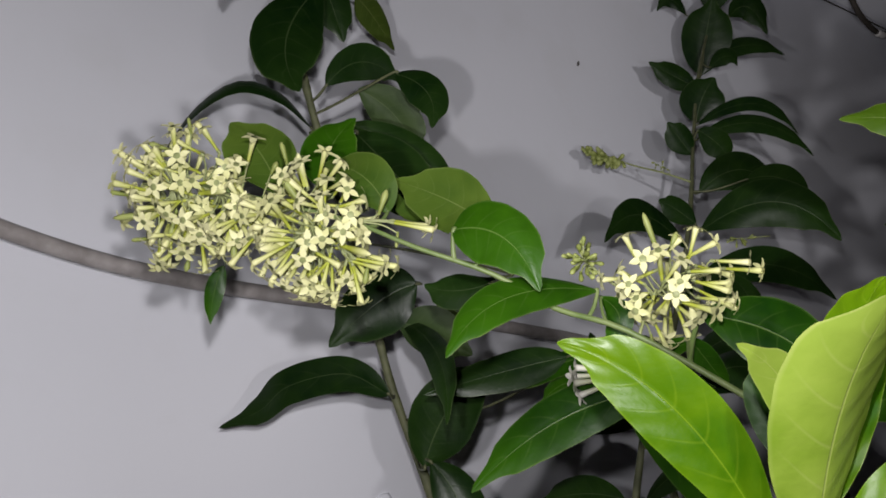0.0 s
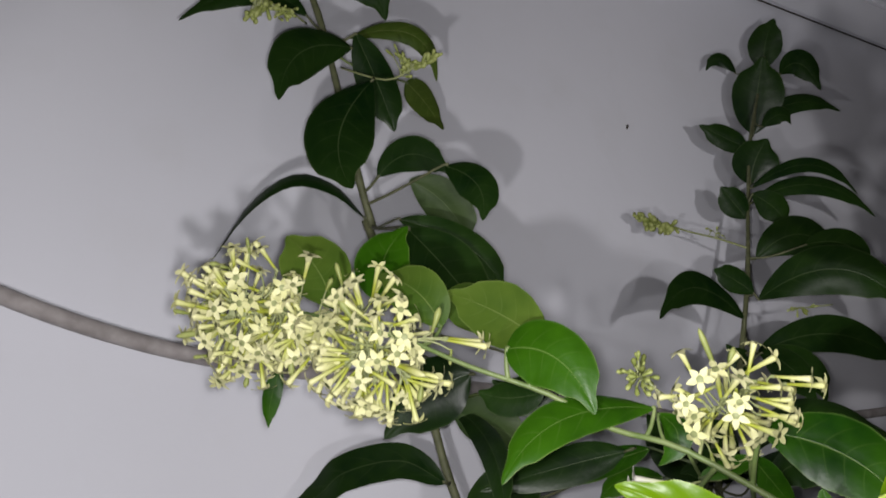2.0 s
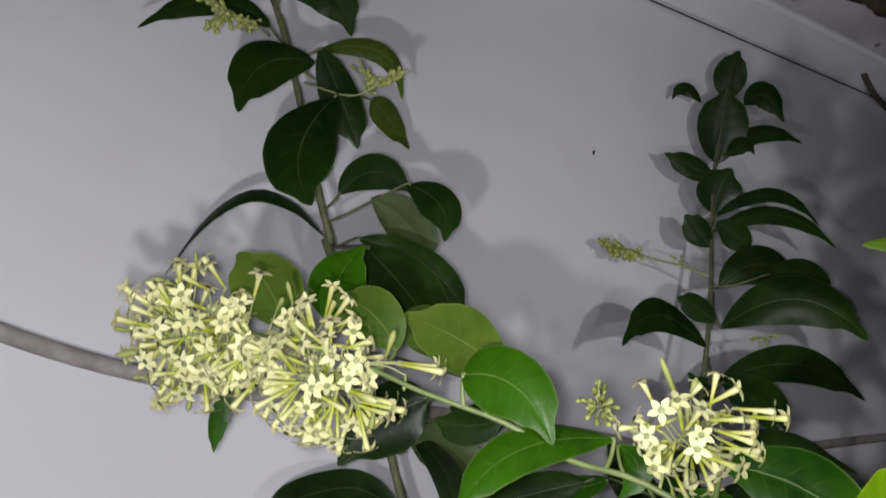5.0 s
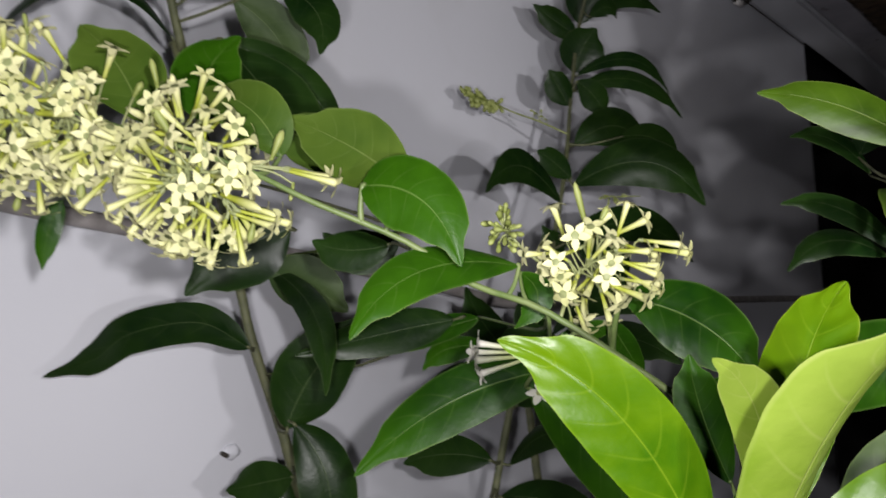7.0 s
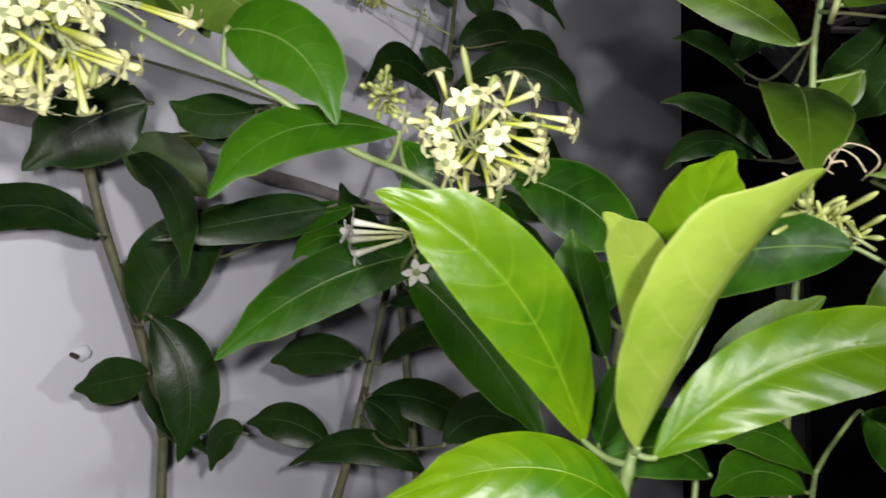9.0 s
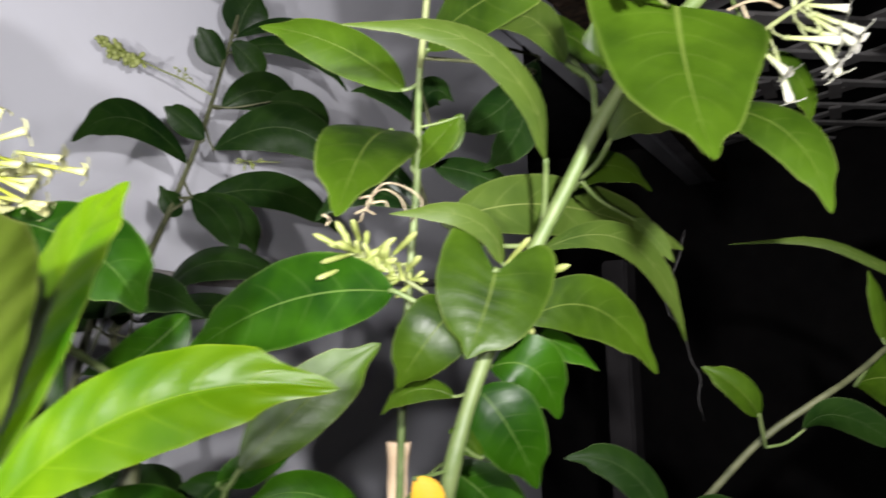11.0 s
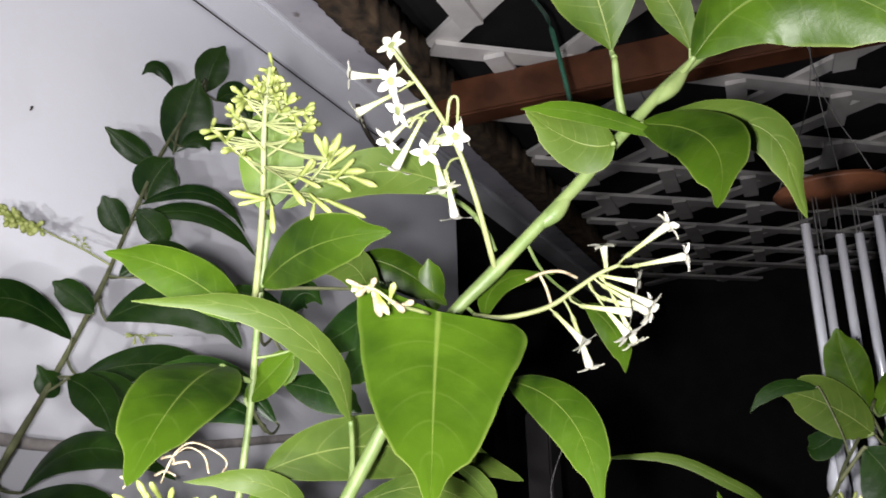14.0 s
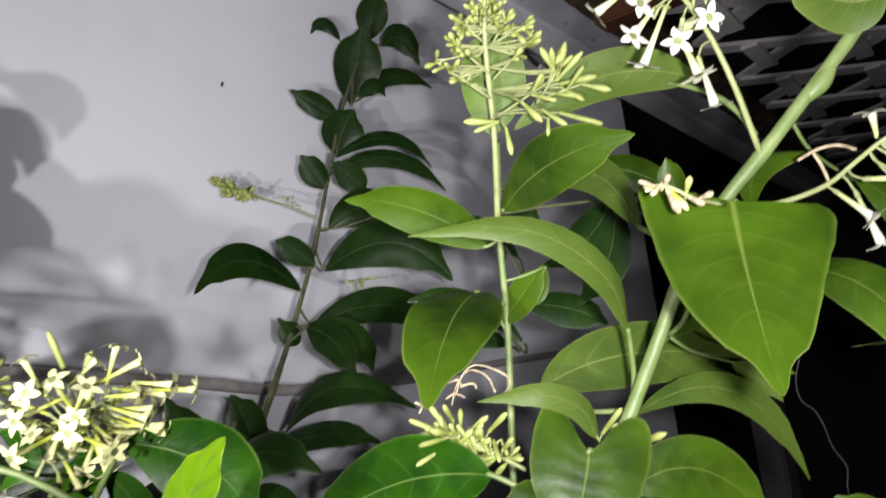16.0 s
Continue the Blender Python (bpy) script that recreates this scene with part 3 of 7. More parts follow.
def wind_chime():
    """A wooden disc on cords, with five hanging metal tubes."""
    hub = Vector((1.39, 0.665, 1.895))
    chime = tagged(new("wind_chime"), "wind chime of silver metal tubes under a brown wooden disc", "wind chime")
    chime.matrix_basis = Matrix.Translation(hub)
    bm = bmesh.new()
    bmesh.ops.create_cone(bm, cap_ends=True, segments=40, radius1=0.083, radius2=0.083, depth=0.013, matrix=Matrix.Translation(hub))
    bmesh.ops.bevel(bm, geom=[e for e in bm.edges if len(e.link_faces) == 2 and e.calc_face_angle() > 1], offset=0.004, segments=2, affect="EDGES")
    to_object("disc", bm, BROWNWOOD, chime, "brown wooden disc")
    for x, y, top, low in ((1.346, 0.688, 1.843, 1.45), (1.369, 0.683, 1.795, 1.31), (1.390, 0.664, 1.826, 1.40), (1.413, 0.648, 1.826, 1.42), (1.434, 0.628, 1.851, 1.38)):
        bm = bmesh.new()
        r, wall, n = 0.0066, 0.0010, 18
        rings = [[bm.verts.new((x + q * math.cos(2 * math.pi * k / n), y + q * math.sin(2 * math.pi * k / n), z)) for k in range(n)] for q, z in ((r - wall, low + 0.02), (r - wall, low), (r, low), (r, top), (r - wall, top), (r - wall, top - 0.02))]
        for one, two in zip(rings, rings[1:]):
            for k in range(n):
                bm.faces.new((one[k], one[(k + 1) % n], two[(k + 1) % n], two[k]))
        pipe = to_object("tube", bm, METAL, chime)
        bm = bmesh.new()
        for s in (-0.006, 0.006):
            tube(bm, [(x + s, y, top - 0.008), (x + s * 0.8, y, hub.z - 0.006)], 0.0007, 0.0007, 5)
        to_object("cord", bm, WIRE, pipe)
    bm = bmesh.new()
    for w in (0.3, 2.4, 4.5):
        tube(bm, [hub + Vector((0.075 * math.cos(w), 0.075 * math.sin(w), 0.008)), hub + Vector((0, 0, 0.22)), hub + Vector((0, 0, EAVES + 0.08 - hub.z))], 0.0008, 0.0008, 5)
    to_object("hanging_cord", bm, WIRE, chime)
    # A silver drop on the middle cord, and the rod that hangs below it.
    x, y = 1.359, 0.705
    bm = bmesh.new()
    rings = [[bm.verts.new((x + r * math.cos(math.pi * k / 6), y + r * math.sin(math.pi * k / 6), z)) for k in range(12)] for r, z in ((0.0008, 1.515), (0.007, 1.500), (0.014, 1.478), (0.016, 1.462), (0.012, 1.446), (0.0008, 1.436))]
    for one, two in zip(rings, rings[1:]):
        for k in range(12):
            bm.faces.new((one[k], one[(k + 1) % 12], two[(k + 1) % 12], two[k]))
    drop = to_object("drop", bm, METAL, chime, "silver drop")
    bm = bmesh.new()
    tube(bm, [(x, y, 1.437), (x + 0.003, y - 0.004, 1.356)], 0.0006, 0.0006, 5)
    tube(bm, [(x, y, 1.514), (x, y, hub.z - 0.006)], 0.0006, 0.0006, 5)
    to_object("cord", bm, WIRE, drop)
    bm = bmesh.new()
    tube(bm, [(x + 0.003, y - 0.004, 1.358), (x + 0.003, y - 0.004, 1.30)], 0.0045, 0.0045, 10)
    bmesh.ops.create_icosphere(bm, subdivisions=2, radius=0.0085, matrix=Matrix.Translation((x + 0.003, y - 0.004, 1.297)))
    to_object("rod", bm, METAL, chime, "short silver rod")


wind_chime()

# ---- the jasmine ----
B = plant('jasmine_branch', 'leaning jasmine branch with dense pale yellow flower clusters', (0.25, 0.40, 0))
stem(B, [(0.2757, 0.4565, 1.4363), (0.2315, 0.4474, 1.4679), (0.1688, 0.4600, 1.5123), (0.1273, 0.4544, 1.5274), (0.0930, 0.4522, 1.5492), (0.0476, 0.4539, 1.5690), (0.0102, 0.4604, 1.5884), (-0.0373, 0.4708, 1.6063), (-0.0853, 0.4732, 1.6221)], 0.0021, 0.0012, GREEN_STEM, 'stem')
leaf(B, (0.0712, 0.4494, 1.5769), (0.0993, 0.4362, 1.5670), (0.1170, 0.4354, 1.5350), 0.0403, (-0.6821, -0.0496, -0.7296), full=0.45)
leaf(B, (0.1541, 0.4623, 1.5376), (0.0977, 0.4431, 1.5332), (0.0624, 0.4307, 1.5011), 0.0274, (-0.4563, 0.4141, 0.7876))
leaf(B, (0.0940, 0.4588, 1.5786), (0.0692, 0.4778, 1.6026), (0.0342, 0.4967, 1.6238), 0.0401, (-0.5849, 0.0422, -0.8100))
leaf(B, (0.0308, 0.4767, 1.5969), (0.0159, 0.4791, 1.6223), (-0.0119, 0.4992, 1.6395), 0.0346, (-0.7389, -0.1684, -0.6524))
leaf(B, (-0.0056, 0.5031, 1.6222), (-0.0099, 0.5135, 1.6529), (0.0073, 0.5256, 1.6810), 0.0386, (0.9767, 0.0009, -0.2145))
leaf(B, (-0.0385, 0.4856, 1.6161), (-0.0540, 0.4949, 1.6488), (-0.0760, 0.5051, 1.6747), 0.0451, (-0.8498, -0.2692, -0.4531))
leaf(B, (0.0945, 0.5326, 1.5574), (0.0698, 0.5417, 1.5552), (0.0487, 0.5489, 1.5621), 0.0264, (0.1519, 0.1471, 0.9774), mat=SHADED_LEAF)
leaf(B, (0.2154, 0.4731, 1.5206), (0.2550, 0.4597, 1.5045), (0.2776, 0.4443, 1.4733), 0.0447, (-0.6339, -0.1120, -0.7652))
leaf(B, (0.2042, 0.5321, 1.4801), (0.1332, 0.5413, 1.4623), (0.0727, 0.5506, 1.4192), 0.0380, (-0.3408, 0.3914, 0.8548))
leaf(B, (0.1776, 0.5272, 1.4692), (0.2140, 0.5063, 1.4288), (0.2400, 0.4742, 1.3743), 0.0415, (-0.6386, 0.4827, -0.5993))
leaf(B, (0.1830, 0.6785, 1.5150), (0.1428, 0.6937, 1.5043), (0.1107, 0.7060, 1.4923), 0.0258, (-0.0874, 0.4881, 0.8684))
leaf(B, (0.1915, 0.6767, 1.4914), (0.1592, 0.6884, 1.4914), (0.1393, 0.6966, 1.4743), 0.0236, (-0.0848, 0.5137, 0.8537))
leaf(B, (0.0258, 0.5363, 1.6244), (0.0483, 0.5284, 1.6184), (0.0684, 0.5226, 1.5916), 0.0328, (0.6144, 0.0240, 0.7887))
leaf(B, (-0.1042, 0.5833, 1.5920), (-0.1129, 0.5876, 1.5714), (-0.1169, 0.5924, 1.5490), 0.0146, (-0.9559, -0.1565, 0.2487))
leaf(B, (0.1570, 0.4715, 1.5347), (0.1679, 0.4751, 1.5207), (0.1547, 0.4776, 1.5048), 0.0170, (-0.9238, 0.3558, 0.1413))
leaf(B, (0.2069, 0.4716, 1.5075), (0.2190, 0.4758, 1.4904), (0.2311, 0.4800, 1.4732), 0.0167, (-0.8086, -0.0636, -0.5849))
leaf(B, (0.1794, 0.4875, 1.4962), (0.1989, 0.4801, 1.5022), (0.2115, 0.4754, 1.5051), 0.0119, (0.1135, -0.3764, -0.9195))
S = stem(B, [(0.0102, 0.4604, 1.5884), (-0.0073, 0.4601, 1.5850), (-0.0378, 0.4722, 1.5993), (-0.0855, 0.4736, 1.6203), (-0.1247, 0.4784, 1.6268)], 0.0011, 0.0008, SPRAY_STEM, 'flower_spray')
flower_fan(S, (-0.0616, 0.4753, 1.5996), 0.027, 11, 3, (-0.0031, -0.3703, -0.1814))
flower_fan(S, (-0.1016, 0.4800, 1.6240), 0.040, 11, 4, (-0.1792, -0.2623, 0.2628))
flower_fan(S, (-0.0989, 0.4854, 1.5990), 0.036, 8, 6, (-0.1563, 0.1856, -0.8724))
flower_fan(S, (-0.0051, 0.4742, 1.5829), 0.045, 13, 9, (-0.0290, -0.1891, -0.5508))
flower_fan(S, (-0.0379, 0.4721, 1.5918), 0.036, 8, 11, (-0.0164, -0.2308, -0.3556))
flower(S, (-0.0066, 0.4575, 1.5975), (-0.0279, 0.4525, 1.6162), PALE)
flower(S, (-0.0052, 0.4565, 1.6032), (-0.0030, 0.4461, 1.6133), PALE)
flower(S, (0.0056, 0.4572, 1.6025), (0.0105, 0.4444, 1.6047), PALE)
flower(S, (0.0012, 0.4581, 1.5970), (0.0213, 0.4583, 1.6016), PALE)
flower(S, (-0.0086, 0.4574, 1.5976), (-0.0207, 0.4438, 1.5990), PALE)
flower(S, (-0.0191, 0.4587, 1.5885), (-0.0401, 0.4472, 1.5975), PALE)
flower(S, (-0.0037, 0.4605, 1.5837), (0.0084, 0.4374, 1.5766), PALE)
flower(S, (0.0085, 0.4602, 1.5888), (0.0128, 0.4356, 1.5864), PALE)
flower(S, (-0.0196, 0.4598, 1.5827), (-0.0507, 0.4568, 1.5885), PALE)
flower(S, (-0.0218, 0.4605, 1.5790), (-0.0473, 0.4506, 1.5788), PALE)
flower(S, (-0.0238, 0.4603, 1.5791), (-0.0525, 0.4615, 1.5654), PALE)
flower(S, (-0.0239, 0.4607, 1.5772), (-0.0416, 0.4646, 1.5531), PALE)
flower(S, (-0.0182, 0.4615, 1.5749), (-0.0354, 0.4559, 1.5562), PALE)
flower(S, (-0.0161, 0.4613, 1.5767), (-0.0170, 0.4431, 1.5623), PALE)
flower(S, (-0.0169, 0.4636, 1.5651), (-0.0222, 0.4576, 1.5516), PALE)
flower(S, (-0.0161, 0.4640, 1.5631), (-0.0186, 0.4679, 1.5439), PALE)
flower(S, (-0.0025, 0.4626, 1.5739), (-0.0115, 0.4680, 1.5454), PALE)
flower(S, (0.0058, 0.4648, 1.5657), (-0.0042, 0.4699, 1.5382), PALE)
flower(S, (0.0087, 0.4650, 1.5655), (0.0135, 0.4711, 1.5371), PALE)
flower(S, (0.0069, 0.4645, 1.5675), (0.0379, 0.4679, 1.5598), PALE)
flower(S, (0.0068, 0.4649, 1.5656), (0.0296, 0.4595, 1.5570), PALE)
flower(S, (-0.0231, 0.4584, 1.5888), (-0.0562, 0.4452, 1.6022), PALE)
flower(S, (-0.0268, 0.4577, 1.5909), (-0.0410, 0.4431, 1.5965), PALE)
flower(S, (-0.0002, 0.4620, 1.5777), (0.0185, 0.4548, 1.5767), PALE)
flower(S, (0.0321, 0.4619, 1.5873), (0.0612, 0.4649, 1.5807), PALE)
flower(S, (0.0332, 0.4618, 1.5882), (0.0572, 0.4723, 1.5848), PALE)
flower(S, (-0.0169, 0.4580, 1.5923), (-0.0355, 0.4623, 1.6072), PALE)
flower(S, (-0.0087, 0.4630, 1.5704), (-0.0307, 0.4716, 1.5635), PALE)
flower(S, (0.0033, 0.4634, 1.5716), (0.0147, 0.4764, 1.5528), PALE)
flower(S, (-0.0204, 0.4621, 1.5712), (-0.0120, 0.4773, 1.5488), PALE)
flower(S, (-0.0093, 0.4593, 1.5879), (-0.0041, 0.4375, 1.5728), PALE)
bud(S, (0.0265, 0.4607, 1.5915), (0.0326, 0.4579, 1.6067), BUDM)
bud(S, (0.0184, 0.4661, 1.5630), (0.0155, 0.4685, 1.5505), BUDM)
bud(S, (0.0376, 0.4635, 1.5812), (0.0359, 0.4653, 1.5716), BUDM)
bud(S, (-0.0184, 0.4567, 1.5982), (-0.0307, 0.4519, 1.6183), BUDM)
bud(S, (-0.0263, 0.4510, 1.6239), (-0.0292, 0.4480, 1.6376), BUDM)
bud(S, (-0.0062, 0.4564, 1.6032), (-0.0100, 0.4557, 1.6054), BUDM)
flower(S, (-0.0858, 0.4732, 1.6424), (-0.1018, 0.4704, 1.6516), PALE)
flower(S, (-0.0733, 0.4741, 1.6416), (-0.0884, 0.4688, 1.6631), PALE)
flower(S, (-0.0752, 0.4736, 1.6438), (-0.0820, 0.4621, 1.6568), PALE)
flower(S, (-0.0925, 0.4740, 1.6366), (-0.1362, 0.4707, 1.6403), PALE)
flower(S, (-0.1042, 0.4766, 1.6209), (-0.1312, 0.4642, 1.6325), PALE)
flower(S, (-0.1065, 0.4773, 1.6169), (-0.1434, 0.4729, 1.6274), PALE)
flower(S, (-0.1043, 0.4770, 1.6189), (-0.1378, 0.4693, 1.6466), PALE)
flower(S, (-0.1089, 0.4779, 1.6130), (-0.1287, 0.4637, 1.6151), PALE)
flower(S, (-0.1081, 0.4784, 1.6109), (-0.1269, 0.4695, 1.6079), PALE)
flower(S, (-0.1115, 0.4790, 1.6070), (-0.1182, 0.4637, 1.5974), PALE)
flower(S, (-0.1048, 0.4782, 1.6127), (-0.1214, 0.4825, 1.5870), PALE)
flower(S, (-0.0945, 0.4794, 1.6100), (-0.1038, 0.4753, 1.5863), PALE)
flower(S, (-0.0927, 0.4803, 1.6058), (-0.0944, 0.4723, 1.5829), PALE)
flower(S, (-0.0950, 0.4806, 1.6039), (-0.0845, 0.4677, 1.5874), PALE)
flower(S, (-0.0842, 0.4805, 1.6073), (-0.0755, 0.4858, 1.5842), PALE)
flower(S, (-0.0862, 0.4800, 1.6095), (-0.0738, 0.4944, 1.5837), PALE)
flower(S, (-0.1071, 0.4844, 1.5820), (-0.1141, 0.4774, 1.5728), PALE)
flower(S, (-0.0761, 0.4760, 1.6315), (-0.0640, 0.4527, 1.6255), PALE)
flower(S, (-0.0867, 0.4757, 1.6301), (-0.0943, 0.4580, 1.6318), PALE)
flower(S, (-0.0893, 0.4768, 1.6241), (-0.0938, 0.4565, 1.6187), PALE)
flower(S, (-0.0931, 0.4757, 1.6284), (-0.1165, 0.4644, 1.6356), PALE)
flower(S, (-0.0883, 0.4857, 1.5809), (-0.0873, 0.4887, 1.5664), PALE)
flower(S, (-0.0737, 0.4808, 1.6088), (-0.0819, 0.4602, 1.6041), PALE)
flower(S, (-0.0643, 0.4786, 1.6226), (-0.0567, 0.4576, 1.6035), PALE)
flower(S, (-0.0592, 0.4823, 1.6058), (-0.0439, 0.4629, 1.6018), PALE)
flower(S, (-0.0571, 0.4765, 1.6345), (-0.0496, 0.4654, 1.6497), PALE)
flower(S, (-0.0989, 0.4740, 1.6350), (-0.1035, 0.4690, 1.6579), PALE)
flower(S, (-0.0899, 0.4784, 1.6159), (-0.1083, 0.4595, 1.6207), PALE)
flower(S, (-0.0942, 0.4785, 1.6141), (-0.1114, 0.4621, 1.6070), PALE)
flower(S, (-0.0815, 0.4790, 1.6154), (-0.0867, 0.4566, 1.6202), PALE)
flower(S, (-0.0849, 0.4822, 1.5992), (-0.0786, 0.4686, 1.5851), PALE)
flower(S, (-0.0690, 0.4799, 1.6146), (-0.0718, 0.4670, 1.5946), PALE)
flower(S, (-0.0964, 0.4729, 1.6410), (-0.1179, 0.4789, 1.6469), PALE)
flower(S, (-0.1038, 0.4812, 1.5983), (-0.1132, 0.4835, 1.5845), PALE)
flower(S, (-0.0893, 0.4827, 1.5953), (-0.0968, 0.4855, 1.5793), PALE)
flower(S, (-0.0703, 0.4832, 1.5983), (-0.0588, 0.4579, 1.6017), PALE)
flower(S, (-0.0399, 0.4820, 1.6129), (-0.0237, 0.4844, 1.6057), PALE)
flower(S, (-0.0524, 0.4811, 1.6136), (-0.0473, 0.4599, 1.5951), PALE)
bud(S, (-0.1030, 0.4792, 1.6085), (-0.1086, 0.4826, 1.5903), BUDM)
bud(S, (-0.0968, 0.4855, 1.5793), (-0.0997, 0.4874, 1.5692), BUDM)
bud(S, (-0.1136, 0.4789, 1.6071), (-0.1431, 0.4776, 1.6048), BUDM)
bud(S, (-0.1211, 0.4817, 1.5911), (-0.1326, 0.4811, 1.5908), BUDM)
bud(S, (-0.0685, 0.4842, 1.5940), (-0.0690, 0.4884, 1.5735), BUDM)
bud(S, (-0.1044, 0.4715, 1.6456), (-0.1187, 0.4696, 1.6506), BUDM)
bud(S, (-0.0771, 0.4844, 1.5905), (-0.0734, 0.4859, 1.5841), BUDM)
bud(S, (-0.0617, 0.4775, 1.6286), (-0.0672, 0.4750, 1.6392), BUDM)
bud(S, (-0.0429, 0.4788, 1.6274), (-0.0382, 0.4774, 1.6354), BUDM)
bud(S, (-0.1316, 0.4755, 1.6185), (-0.1439, 0.4742, 1.6213), BUDM)
bud(S, (-0.0911, 0.4703, 1.6550), (-0.0924, 0.4681, 1.6654), BUDM)
bud(S, (-0.1006, 0.4872, 1.6139), (-0.0900, 0.4913, 1.5995), PALE)
flower(S, (-0.0964, 0.4890, 1.6255), (-0.0694, 0.4788, 1.6269), PALE)
flower(S, (-0.1099, 0.4738, 1.6278), (-0.1320, 0.4680, 1.6416), PALE)
flower(S, (-0.1189, 0.4917, 1.6148), (-0.1460, 0.4963, 1.6071), PALE)
flower(S, (-0.0986, 0.5025, 1.6176), (-0.0784, 0.4983, 1.5981), PALE)
bud(S, (-0.0999, 0.4831, 1.6190), (-0.0654, 0.4578, 1.6119), PALE)
flower(S, (-0.1021, 0.4973, 1.6100), (-0.0987, 0.5060, 1.5947), PALE)
bud(S, (-0.1167, 0.4987, 1.6181), (-0.1265, 0.4885, 1.6051), PALE)
bud(S, (-0.1118, 0.4934, 1.6309), (-0.1261, 0.4763, 1.6453), PALE)
flower(S, (-0.1008, 0.4762, 1.6161), (-0.0937, 0.4848, 1.5975), PALE)
bud(S, (-0.1167, 0.5055, 1.6108), (-0.1140, 0.4841, 1.5840), PALE)
flower(S, (-0.0988, 0.4862, 1.6173), (-0.0856, 0.4931, 1.5975), PALE)
flower(S, (-0.1030, 0.4806, 1.6354), (-0.1054, 0.4751, 1.6525), PALE)
flower(S, (-0.1088, 0.4875, 1.6269), (-0.1155, 0.4592, 1.6413), PALE)
flower(S, (-0.0985, 0.5048, 1.6203), (-0.0882, 0.5329, 1.6118), PALE)
bud(S, (-0.1045, 0.4926, 1.6219), (-0.0944, 0.5033, 1.6075), PALE)
flower(S, (-0.1176, 0.4989, 1.6175), (-0.1292, 0.4861, 1.6073), PALE)
flower(S, (-0.1091, 0.4826, 1.6257), (-0.1155, 0.4645, 1.6340), PALE)
flower(S, (-0.1056, 0.4693, 1.6307), (-0.1181, 0.4576, 1.6472), PALE)
flower(S, (-0.1216, 0.4966, 1.6257), (-0.1478, 0.5100, 1.6328), PALE)
flower(S, (-0.1158, 0.4944, 1.6107), (-0.1267, 0.4937, 1.5888), PALE)
flower(S, (-0.1046, 0.4974, 1.6198), (-0.1045, 0.5046, 1.6022), PALE)
flower(S, (-0.0980, 0.4931, 1.6310), (-0.0878, 0.4837, 1.6478), PALE)
flower(S, (-0.1078, 0.4827, 1.6321), (-0.1182, 0.4752, 1.6505), PALE)
bud(S, (-0.1136, 0.4873, 1.6365), (-0.1105, 0.4594, 1.6443), PALE)
flower(S, (-0.1214, 0.4975, 1.6330), (-0.1337, 0.4932, 1.6463), PALE)
flower(S, (-0.1190, 0.4955, 1.6253), (-0.1291, 0.4776, 1.6188), PALE)
flower(S, (-0.0905, 0.4875, 1.6162), (-0.0808, 0.4938, 1.5983), PALE)
flower(S, (-0.1102, 0.4848, 1.6145), (-0.1186, 0.4627, 1.5962), PALE)
flower(S, (-0.1032, 0.4887, 1.6191), (-0.0800, 0.4628, 1.6009), PALE)
flower(S, (-0.1051, 0.4741, 1.6299), (-0.1121, 0.4610, 1.6450), PALE)
flower(S, (-0.1269, 0.4994, 1.6193), (-0.1488, 0.5027, 1.6083), PALE)
flower(S, (-0.0934, 0.4705, 1.6212), (-0.0639, 0.4580, 1.6196), PALE)
flower(S, (-0.1173, 0.4954, 1.6204), (-0.1309, 0.4906, 1.6057), PALE)
bud(S, (-0.0611, 0.4690, 1.6049), (-0.0358, 0.4585, 1.5878), PALE)
flower(S, (-0.0801, 0.4967, 1.6163), (-0.0993, 0.4899, 1.6203), PALE)
bud(S, (-0.0591, 0.4838, 1.6135), (-0.0384, 0.4846, 1.6037), PALE)
flower(S, (-0.0675, 0.4811, 1.6125), (-0.0572, 0.4518, 1.6279), PALE)
bud(S, (-0.0660, 0.4753, 1.6035), (-0.0698, 0.4778, 1.5782), PALE)
flower(S, (-0.0660, 0.5031, 1.6117), (-0.0532, 0.4922, 1.5924), PALE)
bud(S, (-0.0770, 0.4951, 1.6085), (-0.0933, 0.4917, 1.5958), PALE)
flower(S, (-0.0816, 0.4915, 1.6143), (-0.1002, 0.4813, 1.6150), PALE)
flower(S, (-0.0631, 0.4991, 1.6156), (-0.0461, 0.4995, 1.6185), PALE)
flower(S, (-0.0772, 0.4808, 1.6056), (-0.0869, 0.4412, 1.5905), PALE)
flower(S, (-0.0695, 0.4637, 1.6004), (-0.0783, 0.4562, 1.5871), PALE)
bud(S, (-0.0636, 0.4944, 1.6027), (-0.0435, 0.4922, 1.5876), PALE)
flower(S, (-0.0748, 0.4903, 1.6085), (-0.0920, 0.4903, 1.5988), PALE)
flower(S, (-0.0718, 0.4822, 1.6024), (-0.0839, 0.5006, 1.5840), PALE)
flower(S, (-0.0742, 0.4870, 1.6202), (-0.0843, 0.4843, 1.6355), PALE)
flower(S, (-0.0721, 0.4804, 1.6135), (-0.0737, 0.4747, 1.6344), PALE)
flower(S, (-0.0745, 0.4801, 1.6040), (-0.0934, 0.4825, 1.5874), PALE)
flower(S, (-0.0645, 0.4802, 1.6170), (-0.0661, 0.4863, 1.6437), PALE)
flower(S, (-0.0683, 0.4959, 1.6126), (-0.0433, 0.4914, 1.6157), PALE)
flower(S, (-0.0783, 0.4874, 1.6103), (-0.0973, 0.4780, 1.6127), PALE)
flower(S, (-0.0750, 0.4836, 1.5993), (-0.0837, 0.4774, 1.5831), PALE)
flower(S, (-0.0721, 0.4816, 1.6171), (-0.0854, 0.4826, 1.6332), PALE)
